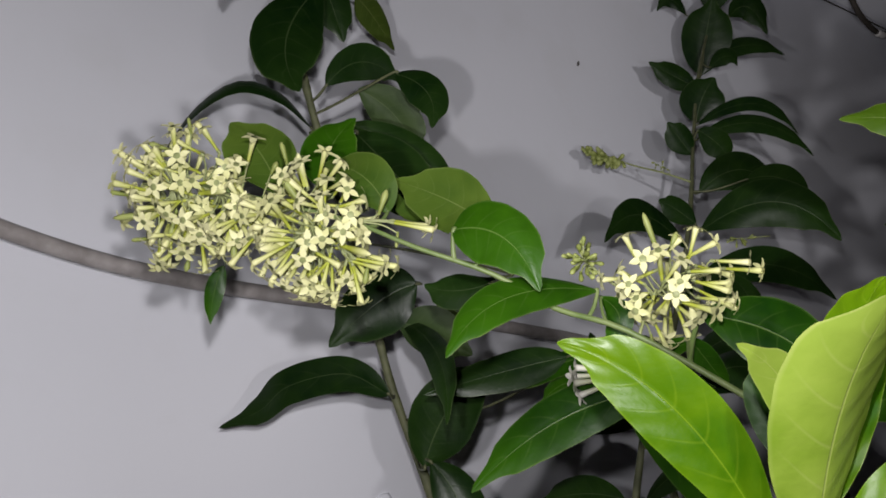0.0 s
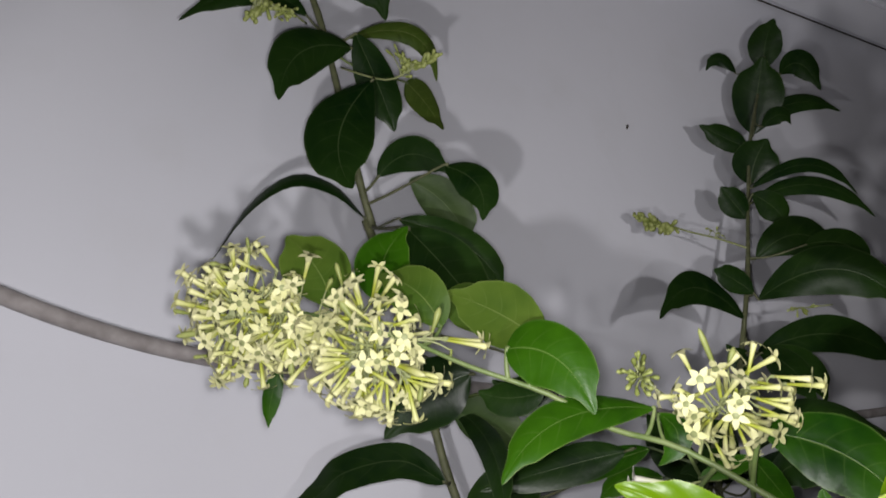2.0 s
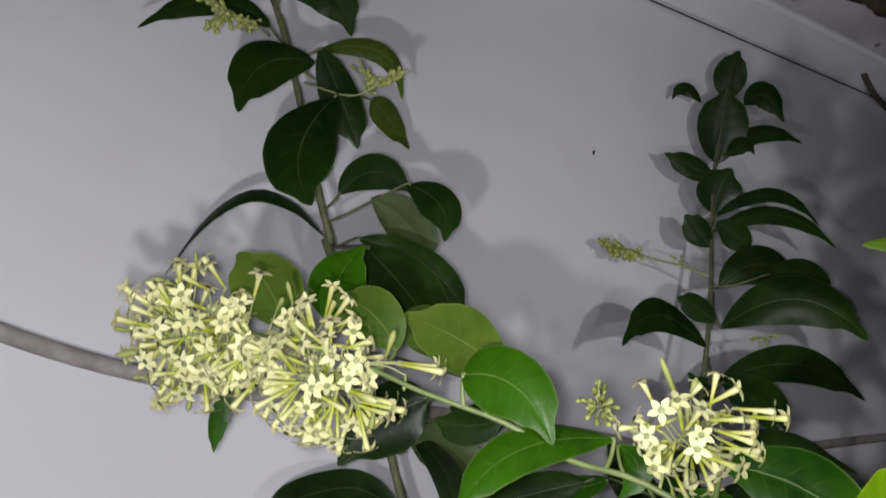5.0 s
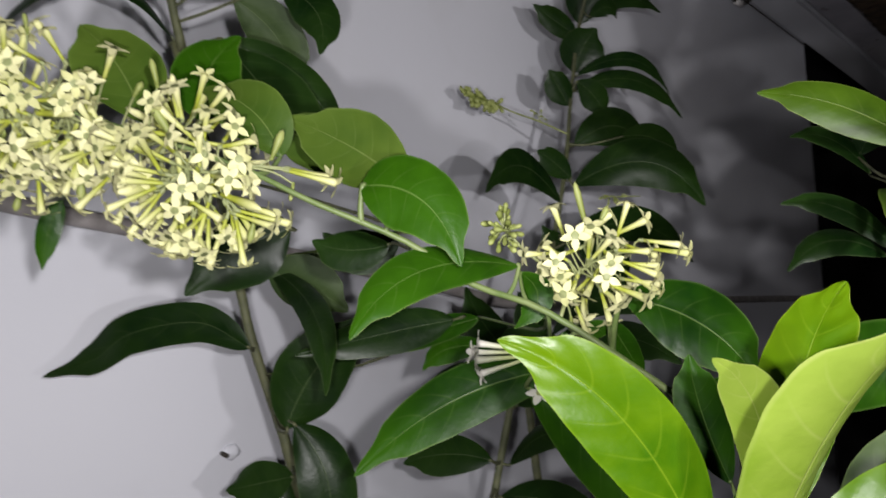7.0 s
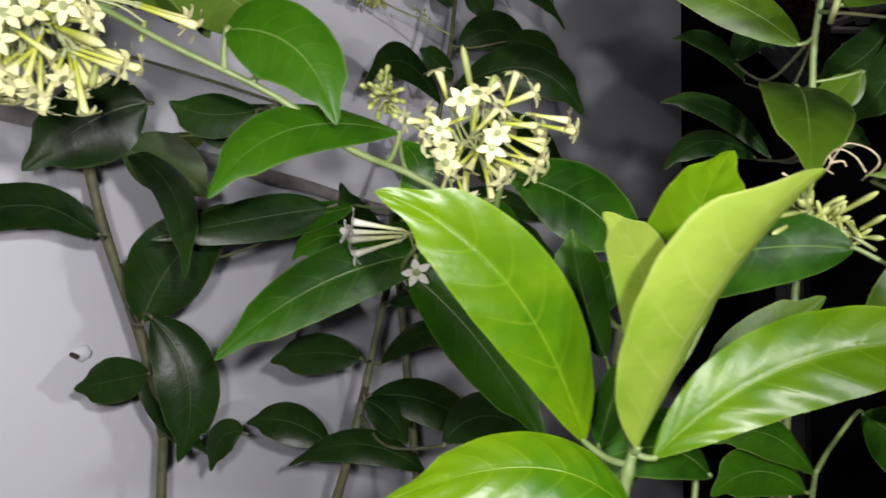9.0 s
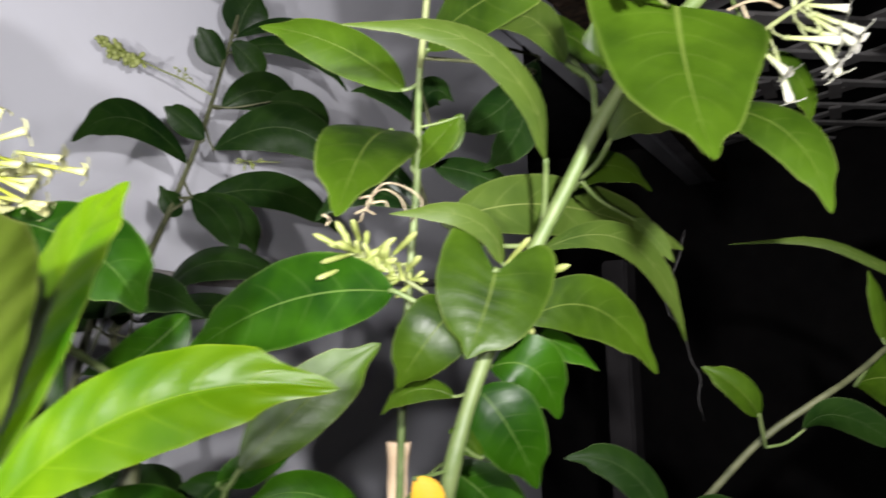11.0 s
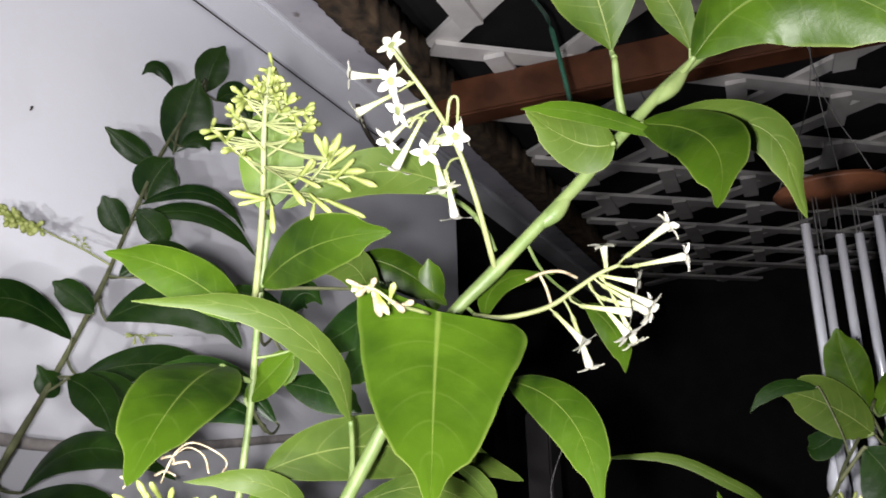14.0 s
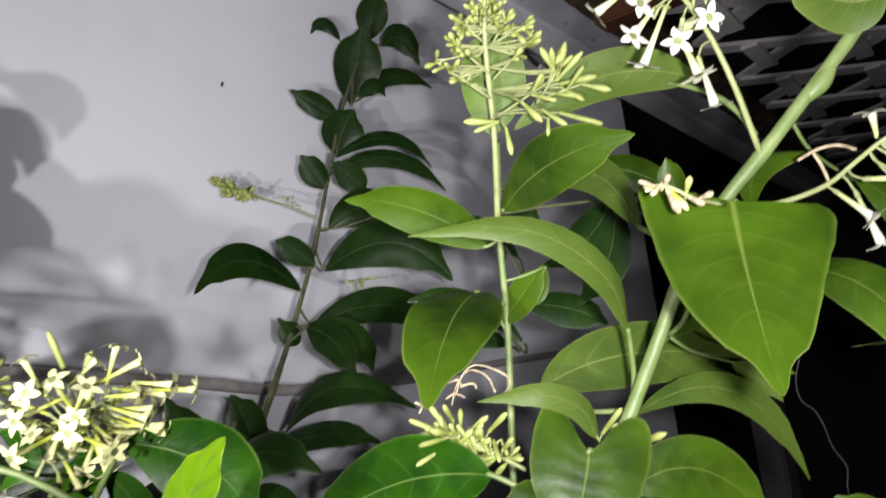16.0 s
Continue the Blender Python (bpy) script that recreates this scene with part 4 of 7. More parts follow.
bud(S, (-0.0639, 0.4796, 1.6099), (-0.0376, 0.4807, 1.6066), PALE)
flower(S, (-0.0720, 0.4934, 1.6050), (-0.0608, 0.4681, 1.5820), PALE)
flower(S, (-0.0742, 0.4629, 1.6010), (-0.0948, 0.4655, 1.5933), PALE)
bud(S, (-0.0774, 0.5004, 1.6078), (-0.0891, 0.4994, 1.5907), PALE)
flower(S, (-0.0050, 0.4870, 1.5731), (0.0116, 0.4807, 1.5499), PALE)
flower(S, (-0.0288, 0.4673, 1.5770), (-0.0489, 0.4635, 1.5792), PALE)
bud(S, (-0.0092, 0.4863, 1.5839), (0.0098, 0.4887, 1.5899), PALE)
flower(S, (-0.0296, 0.4772, 1.5797), (-0.0424, 0.4607, 1.5777), PALE)
flower(S, (-0.0075, 0.4806, 1.5782), (0.0185, 0.4762, 1.5720), PALE)
flower(S, (-0.0243, 0.4568, 1.5822), (-0.0322, 0.4291, 1.5970), PALE)
flower(S, (-0.0041, 0.4714, 1.5778), (0.0179, 0.4539, 1.5786), PALE)
flower(S, (-0.0191, 0.4695, 1.5623), (-0.0222, 0.4727, 1.5434), PALE)
flower(S, (-0.0074, 0.4625, 1.5764), (0.0166, 0.4489, 1.5837), PALE)
flower(S, (-0.0005, 0.4730, 1.5757), (0.0243, 0.4738, 1.5663), PALE)
flower(S, (-0.0247, 0.4774, 1.5730), (-0.0355, 0.4796, 1.5610), PALE)
bud(S, (-0.0012, 0.4630, 1.5761), (0.0226, 0.4449, 1.5639), PALE)
bud(S, (-0.0189, 0.4866, 1.5850), (-0.0114, 0.4811, 1.5989), PALE)
flower(S, (-0.0196, 0.4824, 1.5709), (-0.0143, 0.4551, 1.5482), PALE)
flower(S, (-0.0111, 0.4604, 1.5700), (0.0034, 0.4625, 1.5609), PALE)
flower(S, (-0.0303, 0.4760, 1.5762), (-0.0416, 0.4670, 1.5641), PALE)
flower(S, (-0.0102, 0.4900, 1.5876), (0.0046, 0.5072, 1.5954), PALE)
bud(S, (-0.0118, 0.4798, 1.5736), (-0.0049, 0.4962, 1.5562), PALE)
bud(S, (-0.0281, 0.4755, 1.5813), (-0.0454, 0.4557, 1.5736), PALE)
flower(S, (-0.0260, 0.4858, 1.5836), (-0.0366, 0.4608, 1.5822), PALE)
flower(S, (-0.0197, 0.4733, 1.5682), (-0.0252, 0.4771, 1.5443), PALE)
flower(S, (-0.0195, 0.4774, 1.5820), (-0.0427, 0.4888, 1.5770), PALE)
flower(S, (-0.0216, 0.4852, 1.5878), (-0.0380, 0.4764, 1.5794), PALE)
flower(S, (-0.0098, 0.4603, 1.5771), (0.0029, 0.4657, 1.5915), PALE)
flower(S, (-0.0169, 0.4629, 1.5796), (-0.0183, 0.4627, 1.5969), PALE)
flower(S, (-0.0198, 0.4741, 1.5635), (-0.0244, 0.4788, 1.5484), PALE)
flower(S, (-0.0232, 0.4746, 1.5702), (-0.0328, 0.4603, 1.5497), PALE)
flower(S, (-0.0175, 0.4762, 1.5906), (-0.0044, 0.4669, 1.6032), PALE)
flower(S, (-0.0161, 0.4755, 1.5680), (-0.0199, 0.4989, 1.5465), PALE)
flower(S, (-0.0063, 0.4761, 1.5706), (0.0059, 0.4642, 1.5521), PALE)
flower(S, (-0.0128, 0.4747, 1.6164), (-0.0077, 0.4816, 1.6433), PALE)
flower(S, (-0.0210, 0.4820, 1.6093), (-0.0374, 0.4916, 1.5991), PALE)
bud(S, (-0.0183, 0.4984, 1.6195), (-0.0084, 0.5004, 1.6399), PALE)
bud(S, (-0.0276, 0.4898, 1.6082), (-0.0428, 0.4716, 1.6022), PALE)
bud(S, (-0.0243, 0.4720, 1.6069), (-0.0460, 0.4587, 1.6036), PALE)
flower(S, (-0.0097, 0.4633, 1.6093), (0.0048, 0.4729, 1.6329), PALE)
bud(S, (-0.0187, 0.4647, 1.6135), (-0.0208, 0.4562, 1.6331), PALE)
bud(S, (-0.0250, 0.4807, 1.6109), (-0.0465, 0.4792, 1.6220), PALE)
flower(S, (-0.0210, 0.4834, 1.6142), (-0.0297, 0.4651, 1.6272), PALE)
flower(S, (-0.0192, 0.4693, 1.6112), (-0.0291, 0.4425, 1.6156), PALE)
flower(S, (-0.0168, 0.4669, 1.6121), (-0.0191, 0.4521, 1.6269), PALE)
flower(S, (-0.0069, 0.4625, 1.6009), (0.0160, 0.4616, 1.5963), PALE)
flower(S, (-0.0137, 0.4836, 1.6130), (0.0094, 0.4653, 1.6177), PALE)
flower(S, (-0.0087, 0.5024, 1.6159), (0.0069, 0.4991, 1.6327), PALE)
bud(S, (-0.0272, 0.4834, 1.6073), (-0.0405, 0.4683, 1.6045), PALE)
flower(S, (-0.0267, 0.5042, 1.6234), (-0.0309, 0.4961, 1.6446), PALE)
S = stem(B, [(0.1751, 0.4611, 1.5087), (0.1832, 0.4665, 1.5254), (0.1935, 0.4690, 1.5368), (0.2122, 0.4727, 1.5447), (0.2245, 0.4692, 1.5449)], 0.0011, 0.0008, SPRAY_STEM, 'flower_spray')
flower_fan(S, (0.2060, 0.4690, 1.5436), 0.040, 6, 2, (0.3018, -0.2871, -0.0807))
flower(S, (0.1788, 0.4604, 1.5538), (0.1714, 0.4566, 1.5704), PALE)
flower(S, (0.1829, 0.4616, 1.5493), (0.1761, 0.4357, 1.5504), PALE)
flower(S, (0.1693, 0.4620, 1.5437), (0.1552, 0.4612, 1.5435), PALE)
flower(S, (0.1776, 0.4639, 1.5368), (0.1687, 0.4462, 1.5379), PALE)
flower(S, (0.1919, 0.4614, 1.5530), (0.2070, 0.4596, 1.5660), PALE)
flower(S, (0.2091, 0.4630, 1.5498), (0.2163, 0.4587, 1.5730), PALE)
flower(S, (0.2004, 0.4624, 1.5504), (0.2286, 0.4615, 1.5626), PALE)
flower(S, (0.2022, 0.4634, 1.5460), (0.1967, 0.4399, 1.5359), PALE)
flower(S, (0.2285, 0.4648, 1.5465), (0.2555, 0.4670, 1.5438), PALE)
flower(S, (0.2088, 0.4639, 1.5456), (0.2277, 0.4569, 1.5440), PALE)
flower(S, (0.2126, 0.4655, 1.5389), (0.2335, 0.4588, 1.5363), PALE)
flower(S, (0.2103, 0.4657, 1.5369), (0.2385, 0.4706, 1.5213), PALE)
flower(S, (0.2120, 0.4672, 1.5304), (0.2379, 0.4695, 1.5267), PALE)
flower(S, (0.2013, 0.4660, 1.5332), (0.2138, 0.4569, 1.5191), PALE)
flower(S, (0.1882, 0.4651, 1.5340), (0.1804, 0.4641, 1.5158), PALE)
flower(S, (0.1993, 0.4654, 1.5355), (0.1904, 0.4640, 1.5195), PALE)
flower(S, (0.1811, 0.4663, 1.5259), (0.1742, 0.4563, 1.5315), PALE)
flower(S, (0.1879, 0.4690, 1.5147), (0.1944, 0.4725, 1.4993), PALE)
flower(S, (0.2034, 0.4692, 1.5181), (0.2079, 0.4720, 1.5060), PALE)
flower(S, (0.2112, 0.4632, 1.5497), (0.2398, 0.4747, 1.5429), PALE)
flower(S, (0.2010, 0.4668, 1.5289), (0.2251, 0.4777, 1.5242), PALE)
flower(S, (0.1759, 0.4624, 1.5433), (0.1654, 0.4606, 1.5493), PALE)
bud(S, (0.1939, 0.4619, 1.5508), (0.1842, 0.4551, 1.5814), BUDM)
bud(S, (0.1843, 0.4696, 1.5107), (0.1847, 0.4714, 1.5021), BUDM)
bud(S, (0.1989, 0.4605, 1.5590), (0.2040, 0.4587, 1.5694), BUDM)
flower(S, (0.1964, 0.4867, 1.5370), (0.1764, 0.4865, 1.5216), PALE)
flower(S, (0.1936, 0.4653, 1.5395), (0.1869, 0.4419, 1.5568), PALE)
flower(S, (0.2061, 0.5005, 1.5294), (0.2070, 0.5094, 1.5106), PALE)
flower(S, (0.2022, 0.4834, 1.5348), (0.2183, 0.4829, 1.5246), PALE)
flower(S, (0.2062, 0.4896, 1.5405), (0.2212, 0.4879, 1.5489), PALE)
flower(S, (0.2013, 0.4737, 1.5284), (0.2089, 0.4581, 1.5151), PALE)
flower(S, (0.1950, 0.4615, 1.5411), (0.2022, 0.4478, 1.5518), PALE)
bud(S, (0.2083, 0.4931, 1.5355), (0.2190, 0.4960, 1.5151), PALE)
bud(S, (0.1953, 0.4832, 1.5335), (0.1766, 0.4825, 1.5196), PALE)
bud(S, (0.1958, 0.4873, 1.5373), (0.1702, 0.4709, 1.5274), PALE)
flower(S, (0.1905, 0.4693, 1.5325), (0.1683, 0.4371, 1.5204), PALE)
flower(S, (0.2011, 0.4931, 1.5287), (0.1943, 0.4789, 1.5063), PALE)
flower(S, (0.2119, 0.4976, 1.5434), (0.2341, 0.5005, 1.5508), PALE)
flower(S, (0.1900, 0.4757, 1.5357), (0.1660, 0.4685, 1.5347), PALE)
flower(S, (0.2054, 0.4898, 1.5357), (0.2202, 0.4838, 1.5271), PALE)
bud(S, (0.2036, 0.4810, 1.5392), (0.2246, 0.4805, 1.5521), PALE)
flower(S, (0.2006, 0.4814, 1.5415), (0.2011, 0.4746, 1.5574), PALE)
flower(S, (0.2076, 0.4886, 1.5404), (0.2209, 0.4836, 1.5472), PALE)
S = stem(B, [(0.1677, 0.4709, 1.5407), (0.1588, 0.4730, 1.5486), (0.1516, 0.4748, 1.5583)], 0.0011, 0.0008, SPRAY_STEM, 'bud_spray')
bud(S, (0.1516, 0.4737, 1.5567), (0.1538, 0.4643, 1.5534), BUDM)
bud(S, (0.1525, 0.4742, 1.5521), (0.1566, 0.4718, 1.5486), BUDM)
bud(S, (0.1497, 0.4716, 1.5669), (0.1507, 0.4705, 1.5729), BUDM)
bud(S, (0.1550, 0.4875, 1.5610), (0.1606, 0.4863, 1.5620), BUDM)
bud(S, (0.1564, 0.4792, 1.5574), (0.1632, 0.4803, 1.5562), BUDM)
bud(S, (0.1478, 0.4777, 1.5522), (0.1485, 0.4825, 1.5463), BUDM)
bud(S, (0.1527, 0.4789, 1.5631), (0.1550, 0.4792, 1.5671), BUDM)
bud(S, (0.1480, 0.4732, 1.5580), (0.1408, 0.4692, 1.5561), BUDM)
bud(S, (0.1454, 0.4755, 1.5553), (0.1406, 0.4715, 1.5498), BUDM)
bud(S, (0.1494, 0.4604, 1.5568), (0.1553, 0.4579, 1.5585), BUDM)
bud(S, (0.1490, 0.4676, 1.5582), (0.1528, 0.4739, 1.5632), BUDM)
bud(S, (0.1526, 0.4802, 1.5569), (0.1535, 0.4873, 1.5509), BUDM)
bud(S, (0.1427, 0.4643, 1.5588), (0.1378, 0.4607, 1.5606), BUDM)
bud(S, (0.1480, 0.4736, 1.5629), (0.1482, 0.4784, 1.5695), BUDM)
bud(S, (0.1445, 0.4793, 1.5614), (0.1383, 0.4748, 1.5616), BUDM)
bud(S, (0.1486, 0.4849, 1.5578), (0.1462, 0.4928, 1.5552), BUDM)
bud(S, (0.1550, 0.4833, 1.5565), (0.1597, 0.4898, 1.5523), BUDM)
bud(S, (0.1525, 0.4866, 1.5685), (0.1510, 0.4844, 1.5737), BUDM)
bud(S, (0.1461, 0.4671, 1.5587), (0.1424, 0.4655, 1.5610), BUDM)
bud(S, (0.1502, 0.4776, 1.5603), (0.1498, 0.4731, 1.5649), BUDM)
bud(S, (0.1504, 0.4688, 1.5489), (0.1530, 0.4630, 1.5449), BUDM)
bud(S, (0.1426, 0.4747, 1.5610), (0.1355, 0.4666, 1.5606), BUDM)
bud(S, (0.1425, 0.4716, 1.5603), (0.1389, 0.4752, 1.5627), BUDM)
bud(S, (0.1470, 0.4609, 1.5561), (0.1412, 0.4646, 1.5574), BUDM)
bud(S, (0.1478, 0.4759, 1.5571), (0.1461, 0.4845, 1.5541), BUDM)
bud(S, (0.1524, 0.4805, 1.5645), (0.1574, 0.4901, 1.5726), BUDM)
S = stem(B, [(0.1937, 0.4951, 1.4945), (0.1874, 0.5262, 1.4925), (0.1751, 0.5219, 1.4897)], 0.0011, 0.0008, SPRAY_STEM, 'flower_spray')
flower(S, (0.1766, 0.5213, 1.4916), (0.1456, 0.5320, 1.4970), WHITE)
flower(S, (0.1751, 0.5220, 1.4885), (0.1441, 0.5331, 1.4865), WHITE)
flower(S, (0.1737, 0.5224, 1.4906), (0.1440, 0.5417, 1.4913), WHITE)
flower(S, (0.1737, 0.5226, 1.4865), (0.1469, 0.5326, 1.4779), WHITE)
flower(S, (0.1824, 0.5244, 1.4779), (0.1754, 0.5013, 1.4677), WHITE)
finish(B)

B = plant('jasmine_shrub', 'tall upright jasmine stem with dark drooping leaves by the wall', (0.05, 0.75, 0))
stem(B, [(0.0481, 0.8740, 1.3102), (0.0356, 0.8587, 1.3813), (-0.0002, 0.8501, 1.4952), (-0.0158, 0.8432, 1.5657), (-0.0323, 0.7905, 1.6533), (-0.0637, 0.7575, 1.7637)], 0.0052, 0.004, DARK_STEM, 'stem')
stem(B, [(-0.0564, 0.7554, 1.7549), (-0.0673, 0.7445, 1.8066), (-0.0845, 0.7334, 1.9053), (-0.1019, 0.7268, 1.9922), (-0.1299, 0.7202, 2.0781), (-0.1572, 0.7055, 2.1623)], 0.004, 0.0028, DARK_STEM, 'stem')
leaf(B, (-0.0418, 0.6962, 1.8901), (-0.0704, 0.6680, 1.8223), (-0.0569, 0.6556, 1.7623), 0.0664, (-0.9738, -0.1560, 0.1652), mat=SHADED_LEAF)
leaf(B, (-0.0623, 0.7290, 1.9656), (-0.0421, 0.7503, 1.9101), (-0.0303, 0.7676, 1.8649), 0.0438, (-0.8956, -0.2380, -0.3757), mat=SHADED_LEAF)
leaf(B, (-0.0801, 0.7733, 1.9873), (-0.0061, 0.7759, 1.9854), (0.0172, 0.7957, 1.9345), 0.0271, (-0.4548, -0.1089, -0.8839), mat=OLIVE)
leaf(B, (-0.0234, 0.8457, 1.9626), (-0.0076, 0.8912, 1.9599), (0.0130, 0.9434, 1.9398), 0.0344, (-0.6781, 0.0828, -0.7303), mat=OLIVE)
leaf(B, (-0.0993, 0.7064, 2.0231), (-0.0491, 0.7097, 2.0179), (-0.0286, 0.7261, 1.9756), 0.0450, (-0.5855, 0.2223, -0.7796), mat=SHADED_LEAF)
leaf(B, (-0.1161, 0.6972, 2.0934), (-0.0620, 0.6983, 2.0944), (-0.0149, 0.7097, 2.0672), 0.0310, (-0.2723, 0.2546, -0.9279), mat=SHADED_LEAF)
leaf(B, (-0.0934, 0.6857, 2.0318), (-0.1527, 0.6849, 2.0297), (-0.1932, 0.6920, 2.0080), 0.0477, (-0.2335, -0.4699, 0.8513), mat=SHADED_LEAF)
leaf(B, (-0.1668, 0.6915, 2.1051), (-0.2046, 0.6930, 2.0986), (-0.2051, 0.7111, 2.0503), 0.0161, (-0.8320, -0.1020, 0.5454), mat=SHADED_LEAF)
leaf(B, (-0.1054, 0.6916, 1.9690), (-0.1628, 0.6794, 1.9971), (-0.2398, 0.6845, 1.9757), 0.0293, (0.0517, -0.0446, 0.9977), mat=SHADED_LEAF)
leaf(B, (-0.0654, 0.7196, 1.9434), (-0.1097, 0.6821, 1.9227), (-0.1291, 0.6680, 1.8652), 0.0510, (-0.5473, -0.4218, 0.7229), mat=SHADED_LEAF)
leaf(B, (-0.0445, 0.7292, 1.7994), (-0.0056, 0.7065, 1.8115), (0.0349, 0.6840, 1.7750), 0.0361, (-0.0475, 0.5731, -0.8181), mat=SHADED_LEAF)
leaf(B, (0.0279, 0.6863, 1.7879), (0.0572, 0.6767, 1.7619), (0.0590, 0.6741, 1.7266), 0.0376, (-0.8265, -0.1959, -0.5278), mat=SHADED_LEAF, full=0.6)
leaf(B, (-0.0116, 0.7213, 1.7901), (0.0241, 0.7326, 1.7625), (0.0415, 0.7463, 1.7230), 0.0471, (-0.7691, 0.4023, -0.4966), mat=DIM, bare=True)
leaf(B, (-0.0653, 0.7555, 1.7668), ((-0.0908, 0.7346, 1.7927), (-0.1313, 0.7240, 1.8034), (-0.1789, 0.7308, 1.7798)), (-0.2259, 0.7516, 1.7326), 0.0206, (-0.1437, 0.5250, 0.8389), mat=SHADED_LEAF, full=0.6)
leaf(B, (-0.0155, 0.6602, 1.7296), (0.0451, 0.6724, 1.7011), (0.0739, 0.6892, 1.6585), 0.0331, (-0.6001, -0.0945, -0.7943), mat=SHADED_LEAF)
leaf(B, (-0.0067, 0.6478, 1.7163), (0.0307, 0.6405, 1.6678), (0.0524, 0.6294, 1.6284), 0.0566, (-0.8351, -0.1074, -0.5395), mat=SHADED_LEAF)
leaf(B, (-0.0032, 0.8151, 1.4958), ((-0.0490, 0.8249, 1.5197), (-0.1119, 0.8415, 1.5113), (-0.1486, 0.8616, 1.4877)), (-0.1976, 0.8798, 1.4725), 0.0396, (-0.1332, -0.0602, 0.9893), mat=SHADED_LEAF, full=0.55)
leaf(B, (0.0354, 0.7307, 1.5938), (-0.0034, 0.7317, 1.5777), (-0.0503, 0.7368, 1.5400), 0.0634, (-0.5317, 0.0035, 0.8470), mat=SHADED_LEAF)
leaf(B, (0.0146, 0.7720, 1.5656), (0.0516, 0.6642, 1.5231), (0.0579, 0.5984, 1.4641), 0.0240, (-0.9163, 0.0059, -0.4004), mat=SHADED_LEAF)
leaf(B, (0.1653, 0.6871, 1.5143), (0.1108, 0.6858, 1.5052), (0.0386, 0.6848, 1.4894), 0.0352, (-0.1902, 0.2773, 0.9418), mat=SHADED_LEAF)
leaf(B, (0.0314, 0.7817, 1.4243), (0.0550, 0.7701, 1.4734), (0.0979, 0.7531, 1.5194), 0.0640, (0.8225, 0.0198, -0.5684), mat=SHADED_LEAF)
leaf(B, (0.0383, 0.7709, 1.4279), (0.0669, 0.7634, 1.3745), (0.0586, 0.7699, 1.3093), 0.0508, (-0.9784, -0.1225, -0.1668), mat=SHADED_LEAF)
leaf(B, (0.0364, 0.8271, 1.3751), (0.0057, 0.8386, 1.3688), (-0.0259, 0.8505, 1.3615), 0.0411, (-0.0943, 0.3031, 0.9483), mat=SHADED_LEAF)
leaf(B, (0.0828, 0.8166, 1.5838), (0.0406, 0.8324, 1.5738), (0.0019, 0.8463, 1.5778), 0.0301, (0.0915, 0.4304, 0.8980), mat=OLIVE)
leaf(B, (0.0300, 0.8643, 1.3814), (0.0501, 0.8595, 1.3353), (0.0894, 0.8474, 1.2942), 0.0308, (-0.7359, -0.5498, -0.3952), mat=SHADED_LEAF)
leaf(B, (0.1156, 0.8191, 1.3185), (0.0968, 0.8261, 1.3135), (0.0879, 0.8310, 1.2835), 0.0301, (-0.5621, 0.5386, 0.6276), mat=SHADED_LEAF)
leaf(B, (0.0159, 0.7420, 1.5600), (0.0504, 0.7384, 1.5460), (0.0834, 0.7360, 1.5243), 0.0496, (-0.3637, 0.3949, -0.8437), mat=DIM)
leaf(B, (0.1105, 0.6122, 1.5761), (0.0848, 0.6135, 1.5623), (0.0576, 0.6093, 1.5749), 0.0336, (-0.0324, 0.2045, 0.9783), mat=SHADED_LEAF)
S = stem(B, [(-0.1050, 0.6854, 1.9567), (-0.1140, 0.6547, 1.9524), (-0.1315, 0.6378, 1.9534), (-0.1481, 0.6288, 1.9620)], 0.0011, 0.0008, SPRAY_STEM, 'bud_spray')
bud_fan(S, (-0.1156, 0.6503, 1.9499), (-0.1481, 0.6288, 1.9620), (-0.6629, -0.4240, 0.2254), 24, 21, 0.50, 0.007, 0.013, 1.5)
bud_fan(S, (-0.1315, 0.6378, 1.9534), (-0.1489, 0.6414, 1.9417), (-0.3575, 0.0636, -0.7988), 18, 22, 0.45, 0.007, 0.013, 1.5)
bud_fan(S, (-0.1112, 0.6549, 1.9522), (-0.1269, 0.6509, 1.9470), (0.4672, -0.0844, -0.6039), 16, 23, 0.50, 0.006, 0.010)
S = stem(B, [(-0.0814, 0.7379, 1.9315), (-0.0290, 0.7096, 1.8971), (0.0016, 0.6985, 1.9014), (0.0225, 0.6958, 1.9108)], 0.0011, 0.0008, SPRAY_STEM, 'bud_spray')
bud_fan(S, (-0.0136, 0.7041, 1.8993), (0.0241, 0.6965, 1.9091), (0.7398, -0.3755, 0.2274), 24, 31, 0.50, 0.007, 0.013, 1.5)
bud_fan(S, (0.0016, 0.6985, 1.9014), (-0.0145, 0.6937, 1.9133), (-0.3233, -0.5746, 0.6748), 18, 32, 0.45, 0.007, 0.011)
S = stem(B, [(-0.0217, 0.7491, 1.7506), (0.0011, 0.7451, 1.7392), (0.0235, 0.7402, 1.7305)], 0.0006, 0.0004, SPRAY_STEM, 'bud_spray')
bud(S, (0.0030, 0.7344, 1.7347), (0.0032, 0.7371, 1.7271), BUDM)
bud(S, (0.0005, 0.7261, 1.7366), (-0.0062, 0.7369, 1.7446), BUDM)
bud(S, (-0.0024, 0.7387, 1.7360), (-0.0103, 0.7448, 1.7323), BUDM)
bud(S, (-0.0009, 0.7342, 1.7397), (-0.0048, 0.7311, 1.7449), BUDM)
bud(S, (0.0087, 0.7391, 1.7357), (0.0100, 0.7385, 1.7279), BUDM)
bud(S, (0.0071, 0.7427, 1.7336), (0.0078, 0.7424, 1.7249), BUDM)
bud(S, (-0.0028, 0.7412, 1.7351), (-0.0073, 0.7454, 1.7298), BUDM)
